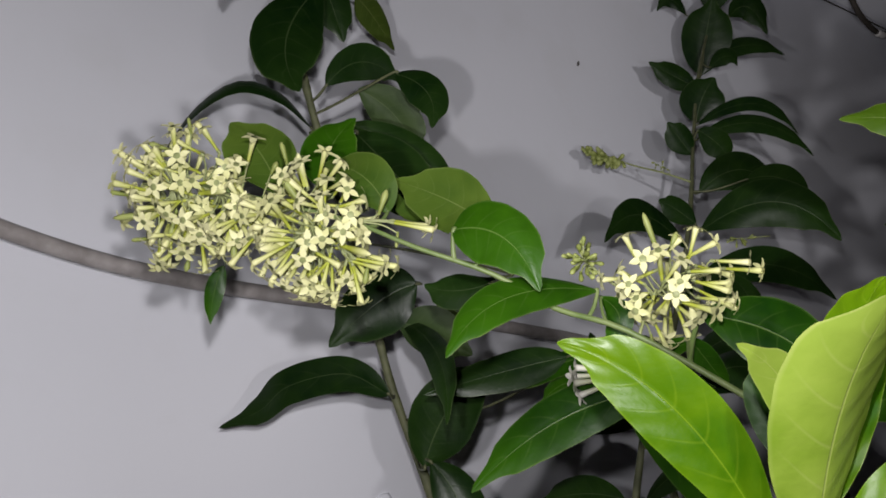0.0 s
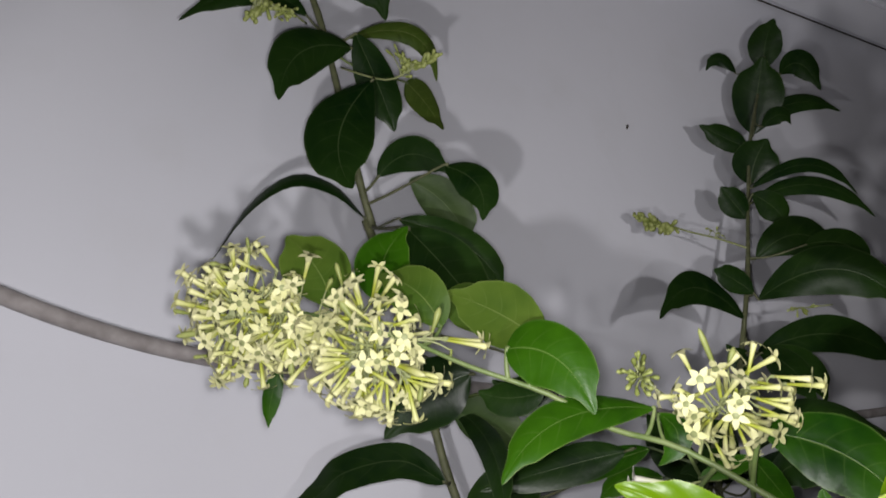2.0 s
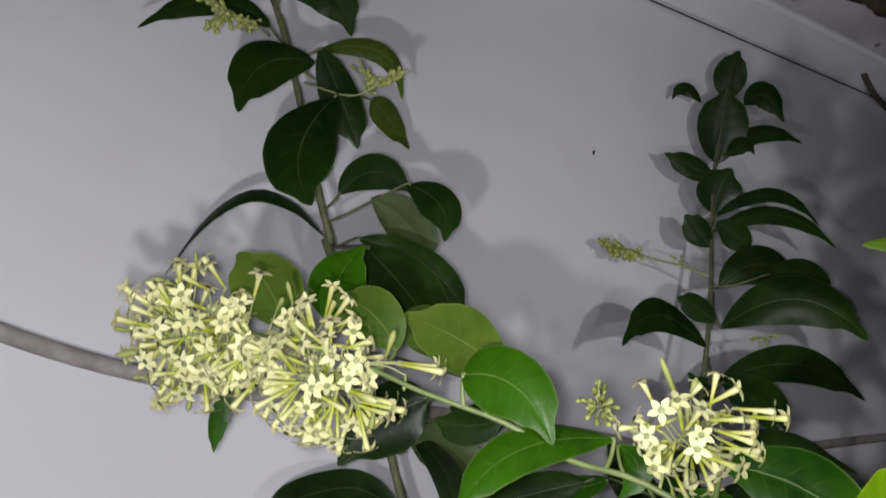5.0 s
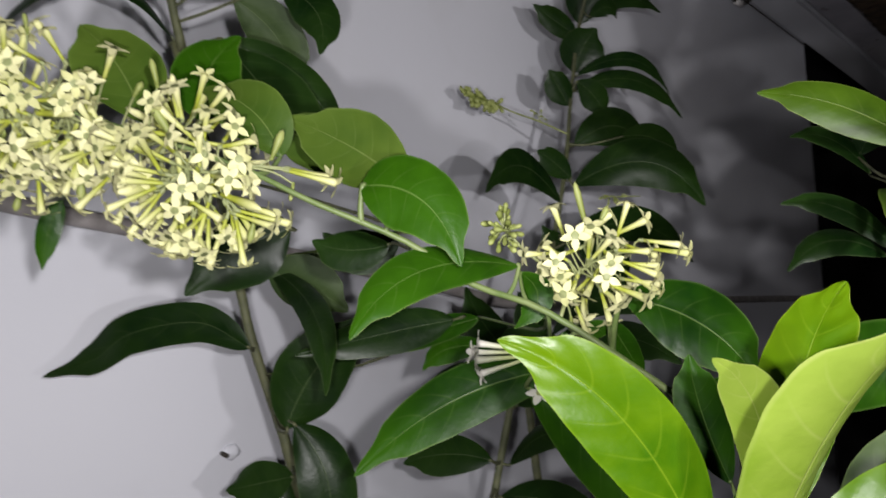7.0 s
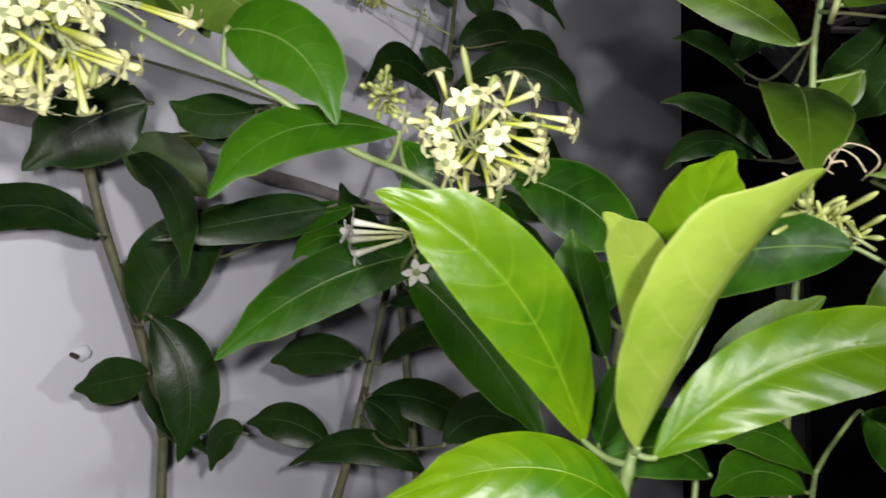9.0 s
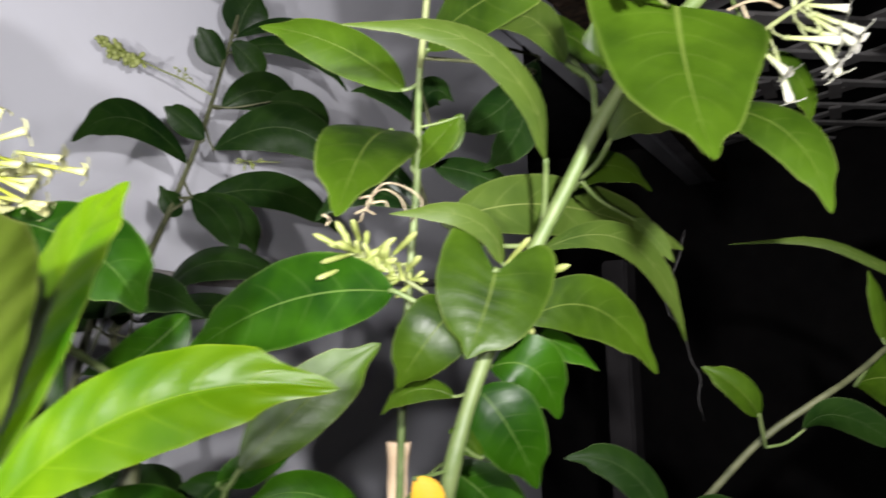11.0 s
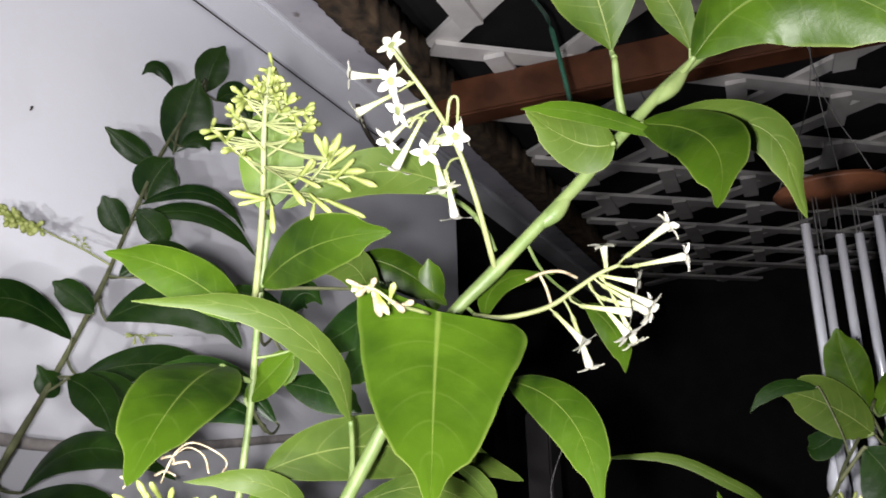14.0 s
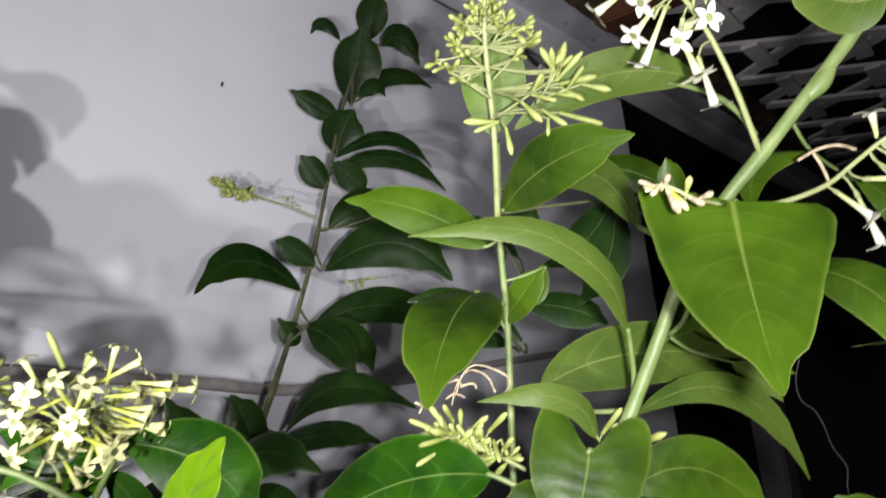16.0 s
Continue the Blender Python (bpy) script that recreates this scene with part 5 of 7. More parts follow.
bud(S, (0.0081, 0.7500, 1.7426), (0.0128, 0.7477, 1.7472), BUDM)
bud(S, (0.0118, 0.7433, 1.7391), (0.0193, 0.7365, 1.7374), BUDM)
bud(S, (0.0040, 0.7576, 1.7426), (0.0120, 0.7527, 1.7450), BUDM)
bud(S, (-0.0076, 0.7309, 1.7337), (-0.0128, 0.7364, 1.7302), BUDM)
bud(S, (0.0012, 0.7319, 1.7351), (-0.0041, 0.7321, 1.7328), BUDM)
bud(S, (-0.0092, 0.7461, 1.7369), (-0.0161, 0.7480, 1.7320), BUDM)
bud(S, (0.0062, 0.7351, 1.7360), (0.0143, 0.7358, 1.7368), BUDM)
finish(B)

B = plant('jasmine_shrub', 'short dark jasmine stem with small leaves low by the wall', (0.20, 0.70, 0))
stem(B, [(0.2101, 0.8871, 1.2127), (0.2301, 0.8756, 1.2920), (0.2546, 0.8789, 1.3921), (0.2682, 0.8796, 1.4496), (0.2879, 0.8862, 1.5205)], 0.005, 0.003, DARK_STEM, 'stem')
leaf(B, (0.2331, 0.8525, 1.3751), (0.1902, 0.8676, 1.3818), (0.1476, 0.8836, 1.3724), 0.0455, (0.1569, 0.5050, 0.8488), mat=SHADED_LEAF)
leaf(B, (0.2569, 0.8706, 1.3666), (0.3005, 0.8530, 1.3998), (0.3418, 0.8394, 1.3746), 0.0355, (-0.1624, -0.6344, -0.7558), mat=SHADED_LEAF)
leaf(B, (0.2391, 0.8434, 1.3406), (0.2975, 0.8226, 1.3334), (0.3378, 0.8098, 1.2989), 0.0505, (-0.4756, -0.5016, -0.7226), mat=SHADED_LEAF)
leaf(B, (0.2032, 0.8678, 1.2914), (0.1627, 0.8813, 1.3136), (0.1257, 0.8949, 1.3114), 0.0444, (0.3797, 0.5268, 0.7604), mat=SHADED_LEAF)
leaf(B, (0.2303, 0.8291, 1.3382), (0.2527, 0.8218, 1.3232), (0.2693, 0.8173, 1.2953), 0.0376, (-0.7417, -0.3281, -0.5850), mat=SHADED_LEAF)
leaf(B, (0.2849, 0.8130, 1.2695), (0.2239, 0.8337, 1.2964), (0.1612, 0.8576, 1.2750), 0.0376, (0.2622, 0.6398, 0.7224), mat=SHADED_LEAF)
leaf(B, (0.2594, 0.8564, 1.4504), (0.2113, 0.8734, 1.4589), (0.1637, 0.8917, 1.4391), 0.0397, (0.1185, 0.5788, 0.8068), mat=SHADED_LEAF)
leaf(B, (0.2676, 0.8723, 1.4267), (0.3137, 0.8549, 1.4383), (0.3523, 0.8428, 1.4036), 0.0405, (-0.3864, -0.5039, -0.7725), mat=SHADED_LEAF)
leaf(B, (0.2724, 0.7271, 1.3165), (0.3034, 0.7146, 1.3403), (0.3441, 0.7006, 1.3260), 0.0525, (-0.1470, -0.6613, -0.7356), mat=SHADED_LEAF)
leaf(B, (0.2749, 0.6738, 1.4741), (0.2997, 0.6635, 1.4964), (0.3422, 0.6494, 1.4740), 0.0403, (-0.1874, -0.5159, -0.8359), mat=SHADED_LEAF)
finish(B)

B = plant('jasmine_shrub', 'slender dark jasmine stem standing close to the wall', (0.5, 1.0, 0))
stem(B, [(0.2995, 0.9525, 1.4661), (0.3408, 0.9909, 1.5544), (0.3766, 1.0427, 1.6303), (0.4260, 1.1235, 1.7471), (0.4742, 1.2150, 1.8825), (0.5270, 1.3015, 2.0314), (0.5974, 1.3960, 2.1839), (0.6203, 1.4190, 2.2414)], 0.0042, 0.0022, DARK_STEM, 'stem')
leaf(B, (0.6331, 1.4646, 2.2382), (0.6392, 1.4461, 2.2881), (0.6586, 1.4310, 2.3295), 0.0651, (0.8967, -0.2700, -0.3507), mat=SHADED_LEAF)
leaf(B, (0.5642, 1.3931, 2.0717), (0.5759, 1.3672, 2.1415), (0.5893, 1.3440, 2.2043), 0.0923, (0.9079, -0.3066, -0.2858), mat=SHADED_LEAF)
leaf(B, (0.6434, 1.4173, 2.2006), (0.6828, 1.4125, 2.2163), (0.7194, 1.4324, 2.1657), 0.0516, (-0.4477, 0.3847, -0.8072), mat=SHADED_LEAF)
leaf(B, (0.5588, 1.4117, 2.2098), (0.5282, 1.4007, 2.2368), (0.5021, 1.4070, 2.2183), 0.0269, (0.1645, -0.2423, 0.9562), mat=SHADED_LEAF)
leaf(B, (0.5671, 1.3895, 2.0816), (0.6442, 1.3769, 2.1204), (0.7255, 1.3869, 2.0996), 0.0365, (0.1131, 0.0072, -0.9936), mat=SHADED_LEAF)
leaf(B, (0.5681, 1.3504, 2.0685), (0.6008, 1.3446, 2.0862), (0.6194, 1.3517, 2.0684), 0.0334, (-0.0042, 0.1302, -0.9915), mat=SHADED_LEAF)
leaf(B, (0.5109, 1.2771, 2.0015), (0.4751, 1.2691, 2.0201), (0.4309, 1.2587, 2.0447), 0.0411, (0.5039, -0.2507, 0.8266), mat=SHADED_LEAF)
leaf(B, (0.5016, 1.2674, 1.9327), (0.5122, 1.2531, 1.9715), (0.5336, 1.2424, 2.0016), 0.0764, (0.8156, -0.3071, -0.4904), mat=SHADED_LEAF)
leaf(B, (0.4905, 1.2297, 1.9149), (0.5853, 1.2219, 1.9424), (0.6574, 1.2426, 1.8922), 0.0259, (-0.1304, -0.0568, -0.9898), mat=SHADED_LEAF)
leaf(B, (0.4883, 1.2210, 1.8909), (0.5900, 1.2182, 1.9056), (0.6764, 1.2407, 1.8517), 0.0329, (-0.1982, -0.0554, -0.9786), mat=SHADED_LEAF)
leaf(B, (0.4655, 1.2067, 1.8571), (0.4460, 1.1963, 1.8834), (0.4281, 1.1869, 1.9071), 0.0430, (0.8209, -0.2247, 0.5250), mat=SHADED_LEAF)
leaf(B, (0.4763, 1.1936, 1.8926), (0.5078, 1.2024, 1.8714), (0.5291, 1.2132, 1.8441), 0.0447, (-0.7026, 0.2247, -0.6752), mat=SHADED_LEAF)
leaf(B, (0.4563, 1.1641, 1.7819), (0.5179, 1.1546, 1.8117), (0.5748, 1.1683, 1.7790), 0.0610, (-0.0259, 0.0378, -0.9990), mat=SHADED_LEAF)
leaf(B, (0.4398, 1.1362, 1.7144), (0.5308, 1.0768, 1.7380), (0.6069, 1.0625, 1.6735), 0.0714, (-0.2176, 0.0472, -0.9749), mat=SHADED_LEAF)
leaf(B, (0.5165, 1.1283, 1.7878), (0.5740, 1.1310, 1.7845), (0.6098, 1.1464, 1.7461), 0.0428, (-0.4303, 0.1762, -0.8853), mat=SHADED_LEAF)
leaf(B, (0.3929, 1.0609, 1.6769), (0.3190, 0.9932, 1.7111), (0.2570, 0.9340, 1.6649), 0.0444, (-0.0442, -0.0465, 0.9979), mat=SHADED_LEAF)
leaf(B, (0.4179, 1.0829, 1.7140), (0.3908, 1.0742, 1.7352), (0.3655, 1.0683, 1.7491), 0.0357, (0.5736, -0.1136, 0.8112), mat=SHADED_LEAF)
leaf(B, (0.4074, 1.0785, 1.6309), (0.5212, 1.0918, 1.6505), (0.6206, 1.1309, 1.6003), 0.0519, (-0.1356, -0.0254, -0.9904), mat=SHADED_LEAF)
leaf(B, (0.3916, 1.0265, 1.6276), (0.4507, 1.0369, 1.6040), (0.4768, 1.0538, 1.5608), 0.0444, (-0.6308, 0.0832, -0.7715), mat=SHADED_LEAF)
leaf(B, (0.3504, 0.9955, 1.4986), (0.4118, 0.9606, 1.5441), (0.5005, 0.9342, 1.5065), 0.0492, (-0.1728, -0.5299, -0.8303), mat=SHADED_LEAF)
leaf(B, (0.3257, 0.9651, 1.4759), (0.3872, 0.9369, 1.4928), (0.4485, 0.9168, 1.4749), 0.0376, (-0.2300, -0.5677, -0.7905), mat=SHADED_LEAF)
leaf(B, (0.3838, 1.0254, 1.6252), (0.3739, 1.0307, 1.6192), (0.3563, 1.0325, 1.6414), 0.0352, (0.5369, 0.2114, 0.8167), mat=SHADED_LEAF)
leaf(B, (0.3870, 0.9975, 1.6223), (0.4190, 0.9903, 1.5993), (0.4412, 0.9921, 1.5538), 0.0480, (-0.7669, -0.2639, -0.5850), mat=SHADED_LEAF)
leaf(B, (0.3058, 0.9286, 1.4715), (0.3032, 0.9201, 1.5124), (0.2867, 0.9182, 1.5488), 0.0477, (0.9156, 0.3004, 0.2672), mat=SHADED_LEAF)
leaf(B, (0.2797, 0.8936, 1.4714), (0.2455, 0.8987, 1.5077), (0.2219, 0.8973, 1.5540), 0.0510, (0.7684, 0.3711, 0.5214), mat=SHADED_LEAF)
leaf(B, (0.3063, 0.8351, 1.4826), (0.2738, 0.8448, 1.4961), (0.2412, 0.8595, 1.4886), 0.0376, (0.2193, 0.3622, 0.9059), mat=SHADED_LEAF)
S = stem(B, [(0.4411, 1.1531, 1.7967), (0.4056, 1.1780, 1.8223), (0.3695, 1.2037, 1.8443), (0.3205, 1.2177, 1.8724), (0.2979, 1.2165, 1.8773)], 0.0016, 0.0011, SPRAY_STEM, 'bud_spray')
bud_fan(S, (0.3560, 1.2065, 1.8502), (0.2979, 1.2165, 1.8773), (-0.5, -0.35, 0.55), 26, 41, 0.85, 0.012, 0.020, 1.9)
bud_fan(S, (0.3529, 1.2072, 1.8513), (0.3060, 1.2150, 1.8720), (-0.2, -0.2, -0.9), 20, 42, 0.70, 0.012, 0.020, 1.9)
bud_fan(S, (0.4177, 1.1726, 1.8244), (0.3976, 1.1751, 1.8357), (-0.3662, -0.3082, 0.4700), 5, 43, 0.60, 0.006, 0.011)
S = stem(B, [(0.5164, 1.0766, 1.6892), (0.4853, 1.0750, 1.6880), (0.4542, 1.0734, 1.6869)], 0.0008, 0.0006, SPRAY_STEM, 'bud_spray')
bud(S, (0.4698, 1.0778, 1.6854), (0.4685, 1.0782, 1.6752), BUDM)
bud(S, (0.4830, 1.0686, 1.6867), (0.4897, 1.0655, 1.6906), BUDM)
bud(S, (0.4739, 1.0674, 1.6855), (0.4821, 1.0719, 1.6808), BUDM)
bud(S, (0.4691, 1.0901, 1.6903), (0.4604, 1.0914, 1.6867), BUDM)
bud(S, (0.4642, 1.0583, 1.6843), (0.4559, 1.0642, 1.6877), BUDM)
bud(S, (0.4857, 1.0765, 1.6873), (0.4960, 1.0710, 1.6883), BUDM)
bud(S, (0.4688, 1.0761, 1.6876), (0.4623, 1.0806, 1.6861), BUDM)
bud(S, (0.4760, 1.0766, 1.6872), (0.4789, 1.0780, 1.6789), BUDM)
bud(S, (0.4726, 1.0689, 1.6857), (0.4804, 1.0732, 1.6763), BUDM)
finish(B)

B = plant('jasmine_shoot', 'young jasmine shoot with broad bright yellow-green leaves', (0.22, 0.25, 0))
stem(B, [(0.2025, 0.3582, 1.3311), (0.2055, 0.3576, 1.3607), (0.2088, 0.3541, 1.3825), (0.2106, 0.3518, 1.3955), (0.2121, 0.3505, 1.4030)], 0.0034, 0.0018, GREEN_STEM, 'stem')
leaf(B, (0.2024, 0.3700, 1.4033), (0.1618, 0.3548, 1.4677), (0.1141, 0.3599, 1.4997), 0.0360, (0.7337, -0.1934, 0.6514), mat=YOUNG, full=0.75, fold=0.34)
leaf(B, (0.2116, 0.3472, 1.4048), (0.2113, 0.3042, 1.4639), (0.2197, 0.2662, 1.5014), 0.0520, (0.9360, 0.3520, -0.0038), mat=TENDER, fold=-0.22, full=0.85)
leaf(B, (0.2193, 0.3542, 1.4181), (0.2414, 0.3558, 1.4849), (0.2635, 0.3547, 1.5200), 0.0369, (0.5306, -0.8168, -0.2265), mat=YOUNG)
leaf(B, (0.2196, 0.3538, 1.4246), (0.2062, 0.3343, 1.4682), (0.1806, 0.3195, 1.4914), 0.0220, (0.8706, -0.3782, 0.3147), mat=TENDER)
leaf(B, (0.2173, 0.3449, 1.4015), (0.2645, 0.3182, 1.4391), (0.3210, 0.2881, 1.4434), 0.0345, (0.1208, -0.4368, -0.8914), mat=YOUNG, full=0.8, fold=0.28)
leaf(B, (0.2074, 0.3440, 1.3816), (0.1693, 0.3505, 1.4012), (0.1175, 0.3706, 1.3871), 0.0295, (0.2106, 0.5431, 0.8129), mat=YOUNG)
leaf(B, (0.2409, 0.4161, 1.4285), (0.2293, 0.4185, 1.4625), (0.2246, 0.4187, 1.4898), 0.0249, (0.9389, -0.2259, 0.2597))
leaf(B, (0.2210, 0.3900, 1.3948), (0.2263, 0.3870, 1.4163), (0.2316, 0.3840, 1.4353), 0.0167, (0.4714, -0.8463, -0.2481))
finish(B)

B = plant('jasmine_branch', 'thick green jasmine branch with white star flowers and broad leaves', (0.5, 0.40, 0), FRESH)
stem(B, [(0.4120, 0.4060, 1.3386), (0.4165, 0.3964, 1.3918), (0.4370, 0.3966, 1.4437), (0.4620, 0.3892, 1.4941), (0.4784, 0.3761, 1.5314), (0.4935, 0.3610, 1.5685), (0.5109, 0.3450, 1.5998), (0.5301, 0.3293, 1.6228), (0.5550, 0.3112, 1.6531), (0.5697, 0.3028, 1.6698), (0.5882, 0.2902, 1.6935), (0.6110, 0.2793, 1.7200), (0.6314, 0.2716, 1.7405), (0.6711, 0.2486, 1.7758)], 0.0041, 0.003, GREEN_STEM, 'stem')
leaf(B, (0.4583, 0.2689, 1.5864), (0.4460, 0.2529, 1.5523), (0.4281, 0.2259, 1.5132), 0.0714, (-0.8592, 0.5086, 0.0559), slant=-0.27, bare=True, point=0.78, fold=-0.03, full=0.07, heart=0.25)
leaf(B, (0.5231, 0.3144, 1.5630), (0.5343, 0.2824, 1.5438), (0.5311, 0.2615, 1.5045), 0.0251, (-0.7684, 0.4186, -0.4840))
leaf(B, (0.5946, 0.2787, 1.6995), (0.5956, 0.2364, 1.6744), (0.5667, 0.2128, 1.6294), 0.0361, (-0.6708, 0.3197, -0.6692), fold=0.1)
leaf(B, (0.5734, 0.2784, 1.6841), (0.5593, 0.2925, 1.6878), (0.5295, 0.2954, 1.7013), 0.0308, (0.3184, -0.2256, 0.9207), mat=OLIVE, full=0.5)
leaf(B, (0.6060, 0.2718, 1.6897), (0.5626, 0.2828, 1.7002), (0.5255, 0.2937, 1.7000), 0.0105, (0.0281, -0.3383, 0.9406))
leaf(B, (0.6037, 0.2839, 1.7034), ((0.6324, 0.2595, 1.7033), (0.6525, 0.2392, 1.6866)), (0.6660, 0.2367, 1.6437), 0.0267, (-0.4461, 0.2866, -0.8479), mat=OLIVE, full=0.9)
leaf(B, (0.6224, 0.2623, 1.7371), (0.6416, 0.2076, 1.7571), (0.6808, 0.1609, 1.7047), 0.0593, (0.1017, 0.2138, -0.9716), full=0.75)
leaf(B, (0.5855, 0.2862, 1.7438), (0.5670, 0.2774, 1.7739), (0.5445, 0.2709, 1.8042), 0.0502, (-0.7299, 0.5900, -0.3452), full=1.15)
leaf(B, (0.6306, 0.2697, 1.7481), (0.6161, 0.2693, 1.7753), (0.5946, 0.2734, 1.8009), 0.0237, (-0.6465, 0.5918, -0.4814), full=1.0)
leaf(B, (0.5264, 0.3593, 1.6749), (0.4932, 0.4007, 1.6955), (0.4489, 0.4405, 1.6775), 0.0289, (0.1165, 0.1428, -0.9829), bare=True)
stem(B, [(0.5143, 0.3724, 1.6792), (0.5206, 0.3631, 1.6732), (0.5264, 0.3492, 1.6617), (0.5294, 0.3377, 1.6476), (0.5316, 0.3328, 1.6339)], 0.0013, 0.0019, GREEN_STEM, 'stem')
leaf(B, (0.4657, 0.3746, 1.5466), ((0.4532, 0.3638, 1.5697), (0.4261, 0.3569, 1.5903), (0.3970, 0.3604, 1.6004)), (0.3553, 0.3746, 1.6018), 0.0178, (0.5285, 0.0034, 0.8489), mat=OLIVE, full=0.6, bare=True)
stem(B, [(0.4657, 0.3746, 1.5466), (0.4696, 0.3813, 1.5361), (0.4732, 0.3899, 1.5191), (0.4739, 0.3999, 1.5041)], 0.0013, 0.0016, GREEN_STEM, 'stem')
leaf(B, (0.6030, 0.3459, 1.6121), (0.6210, 0.3409, 1.5957), (0.6295, 0.3435, 1.5721), 0.0180, (-0.7913, 0.2812, -0.5429))
leaf(B, (0.5344, 0.3483, 1.6006), (0.5495, 0.3528, 1.6228), (0.5806, 0.3436, 1.6282), 0.0142, (0.3557, -0.6189, -0.7003))
leaf(B, (0.5064, 0.4545, 1.6552), (0.5332, 0.4423, 1.6465), (0.5615, 0.4337, 1.6236), 0.0277, (-0.4990, -0.0045, -0.8666))
leaf(B, (0.5548, 0.4387, 1.6191), (0.5509, 0.4349, 1.6389), (0.5470, 0.4324, 1.6539), 0.0178, (0.9190, -0.3685, 0.1400))
leaf(B, (0.4426, 0.4420, 1.5211), (0.5210, 0.4402, 1.5338), (0.6253, 0.4464, 1.5089), 0.0388, (0.0661, 0.0201, 0.9976))
leaf(B, (0.4780, 0.4028, 1.5011), (0.5426, 0.4008, 1.5056), (0.5979, 0.4205, 1.4476), 0.0185, (0.4228, -0.1857, 0.8870))
leaf(B, (0.4629, 0.3975, 1.4630), (0.5052, 0.3898, 1.4689), (0.5457, 0.3897, 1.4313), 0.0341, (-0.3572, -0.0015, -0.9340))
leaf(B, (0.4362, 0.3795, 1.4893), (0.4266, 0.3757, 1.4683), (0.4150, 0.3745, 1.4463), 0.0593, (-0.7872, 0.4566, 0.4145), full=0.34, fold=0.12, heart=1.3, point=0.9)
leaf(B, (0.4150, 0.3890, 1.4690), (0.4004, 0.3914, 1.4524), (0.3936, 0.4088, 1.4320), 0.0343, (-0.7029, 0.3695, 0.6078), full=0.42, heart=0.6)
leaf(B, (0.3962, 0.4175, 1.4806), (0.3508, 0.4660, 1.4774), (0.3052, 0.5082, 1.4478), 0.0482, (-0.1536, 0.1966, 0.9684), mat=LEAF)
leaf(B, (0.3073, 0.5067, 1.4733), (0.2855, 0.5059, 1.4531), (0.2531, 0.4988, 1.4313), 0.0297, (-0.4425, 0.4866, 0.7532), mat=LEAF, bare=True)
leaf(B, (0.3030, 0.4196, 1.3670), (0.2703, 0.4223, 1.3835), (0.2279, 0.4302, 1.3701), 0.0296, (0.1565, 0.4233, 0.8924), mat=LEAF, full=0.6)
leaf(B, (0.3236, 0.4700, 1.3873), (0.3060, 0.4671, 1.3742), (0.2858, 0.4658, 1.3513), 0.0255, (-0.7820, -0.0062, 0.6232), mat=LEAF)
leaf(B, (0.3159, 0.4624, 1.3857), (0.3330, 0.4548, 1.3932), (0.3572, 0.4549, 1.4009), 0.0184, (0.4284, 0.0634, -0.9014), mat=LEAF)
leaf(B, (0.3929, 0.4412, 1.3528), (0.3603, 0.4435, 1.3783), (0.3251, 0.4480, 1.3750), 0.0255, (0.3886, 0.3241, 0.8625), mat=LEAF)
leaf(B, (0.3888, 0.4434, 1.3424), (0.3568, 0.4458, 1.3572), (0.3203, 0.4401, 1.3489), 0.0277, (0.1146, 0.3419, 0.9327), mat=LEAF)
leaf(B, (0.4403, 0.4524, 1.3816), (0.4646, 0.4427, 1.3609), (0.4822, 0.4363, 1.3249), 0.0373, (-0.6188, 0.5053, -0.6014), mat=LEAF)
leaf(B, (0.4345, 0.3991, 1.4292), (0.4474, 0.3892, 1.4078), (0.4683, 0.3990, 1.3754), 0.0378, (-0.7565, 0.4371, -0.4865), mat=LEAF, full=0.6)
leaf(B, (0.4501, 0.4125, 1.4394), (0.4655, 0.3937, 1.4377), (0.4866, 0.4029, 1.4098), 0.0339, (-0.5250, 0.3507, -0.7755), mat=LEAF, full=0.7)
leaf(B, (0.4248, 0.4065, 1.4258), (0.4068, 0.4173, 1.4297), (0.3926, 0.4278, 1.4174), 0.0146, (0.1543, 0.5550, 0.8174))
leaf(B, (0.3247, 0.4532, 1.3924), (0.3575, 0.4464, 1.4246), (0.3961, 0.4362, 1.4540), 0.0356, (0.5794, -0.2663, -0.7703), mat=FRESH)
leaf(B, (0.4488, 0.3930, 1.4931), ((0.4398, 0.3900, 1.5095), (0.4183, 0.3907, 1.5188)), (0.3898, 0.4041, 1.5192), 0.0141, (0.4583, -0.0034, 0.8888), mat=OLIVE, full=0.6)
leaf(B, (0.5106, 0.4167, 1.5388), (0.5294, 0.4031, 1.5531), (0.5510, 0.3917, 1.5365), 0.0230, (-0.2589, -0.3332, -0.9066))
leaf(B, (0.4707, 0.4327, 1.4553), (0.4950, 0.4179, 1.4517), (0.5172, 0.4062, 1.4341), 0.0190, (-0.5555, -0.3836, -0.7378), mat=LEAF)
leaf(B, (0.5480, 0.4054, 1.5217), (0.5612, 0.4042, 1.5118), (0.5760, 0.4032, 1.4961), 0.0124, (-0.4264, 0.6541, -0.6247), mat=OLIVE)
leaf(B, (0.4835, 0.3771, 1.5997), (0.4827, 0.4118, 1.6388), (0.4677, 0.4412, 1.6354), 0.0226, (-0.4528, 0.3461, -0.8217))
stem(B, [(0.4835, 0.3771, 1.5997), (0.4901, 0.3647, 1.5868), (0.4904, 0.3643, 1.5659)], 0.0016, 0.0014, GREEN_STEM, 'stem')
leaf(B, (0.4334, 0.3952, 1.3952), (0.4259, 0.3985, 1.4063), (0.4188, 0.4026, 1.4091), 0.0165, (0.7326, 0.2713, 0.6242))
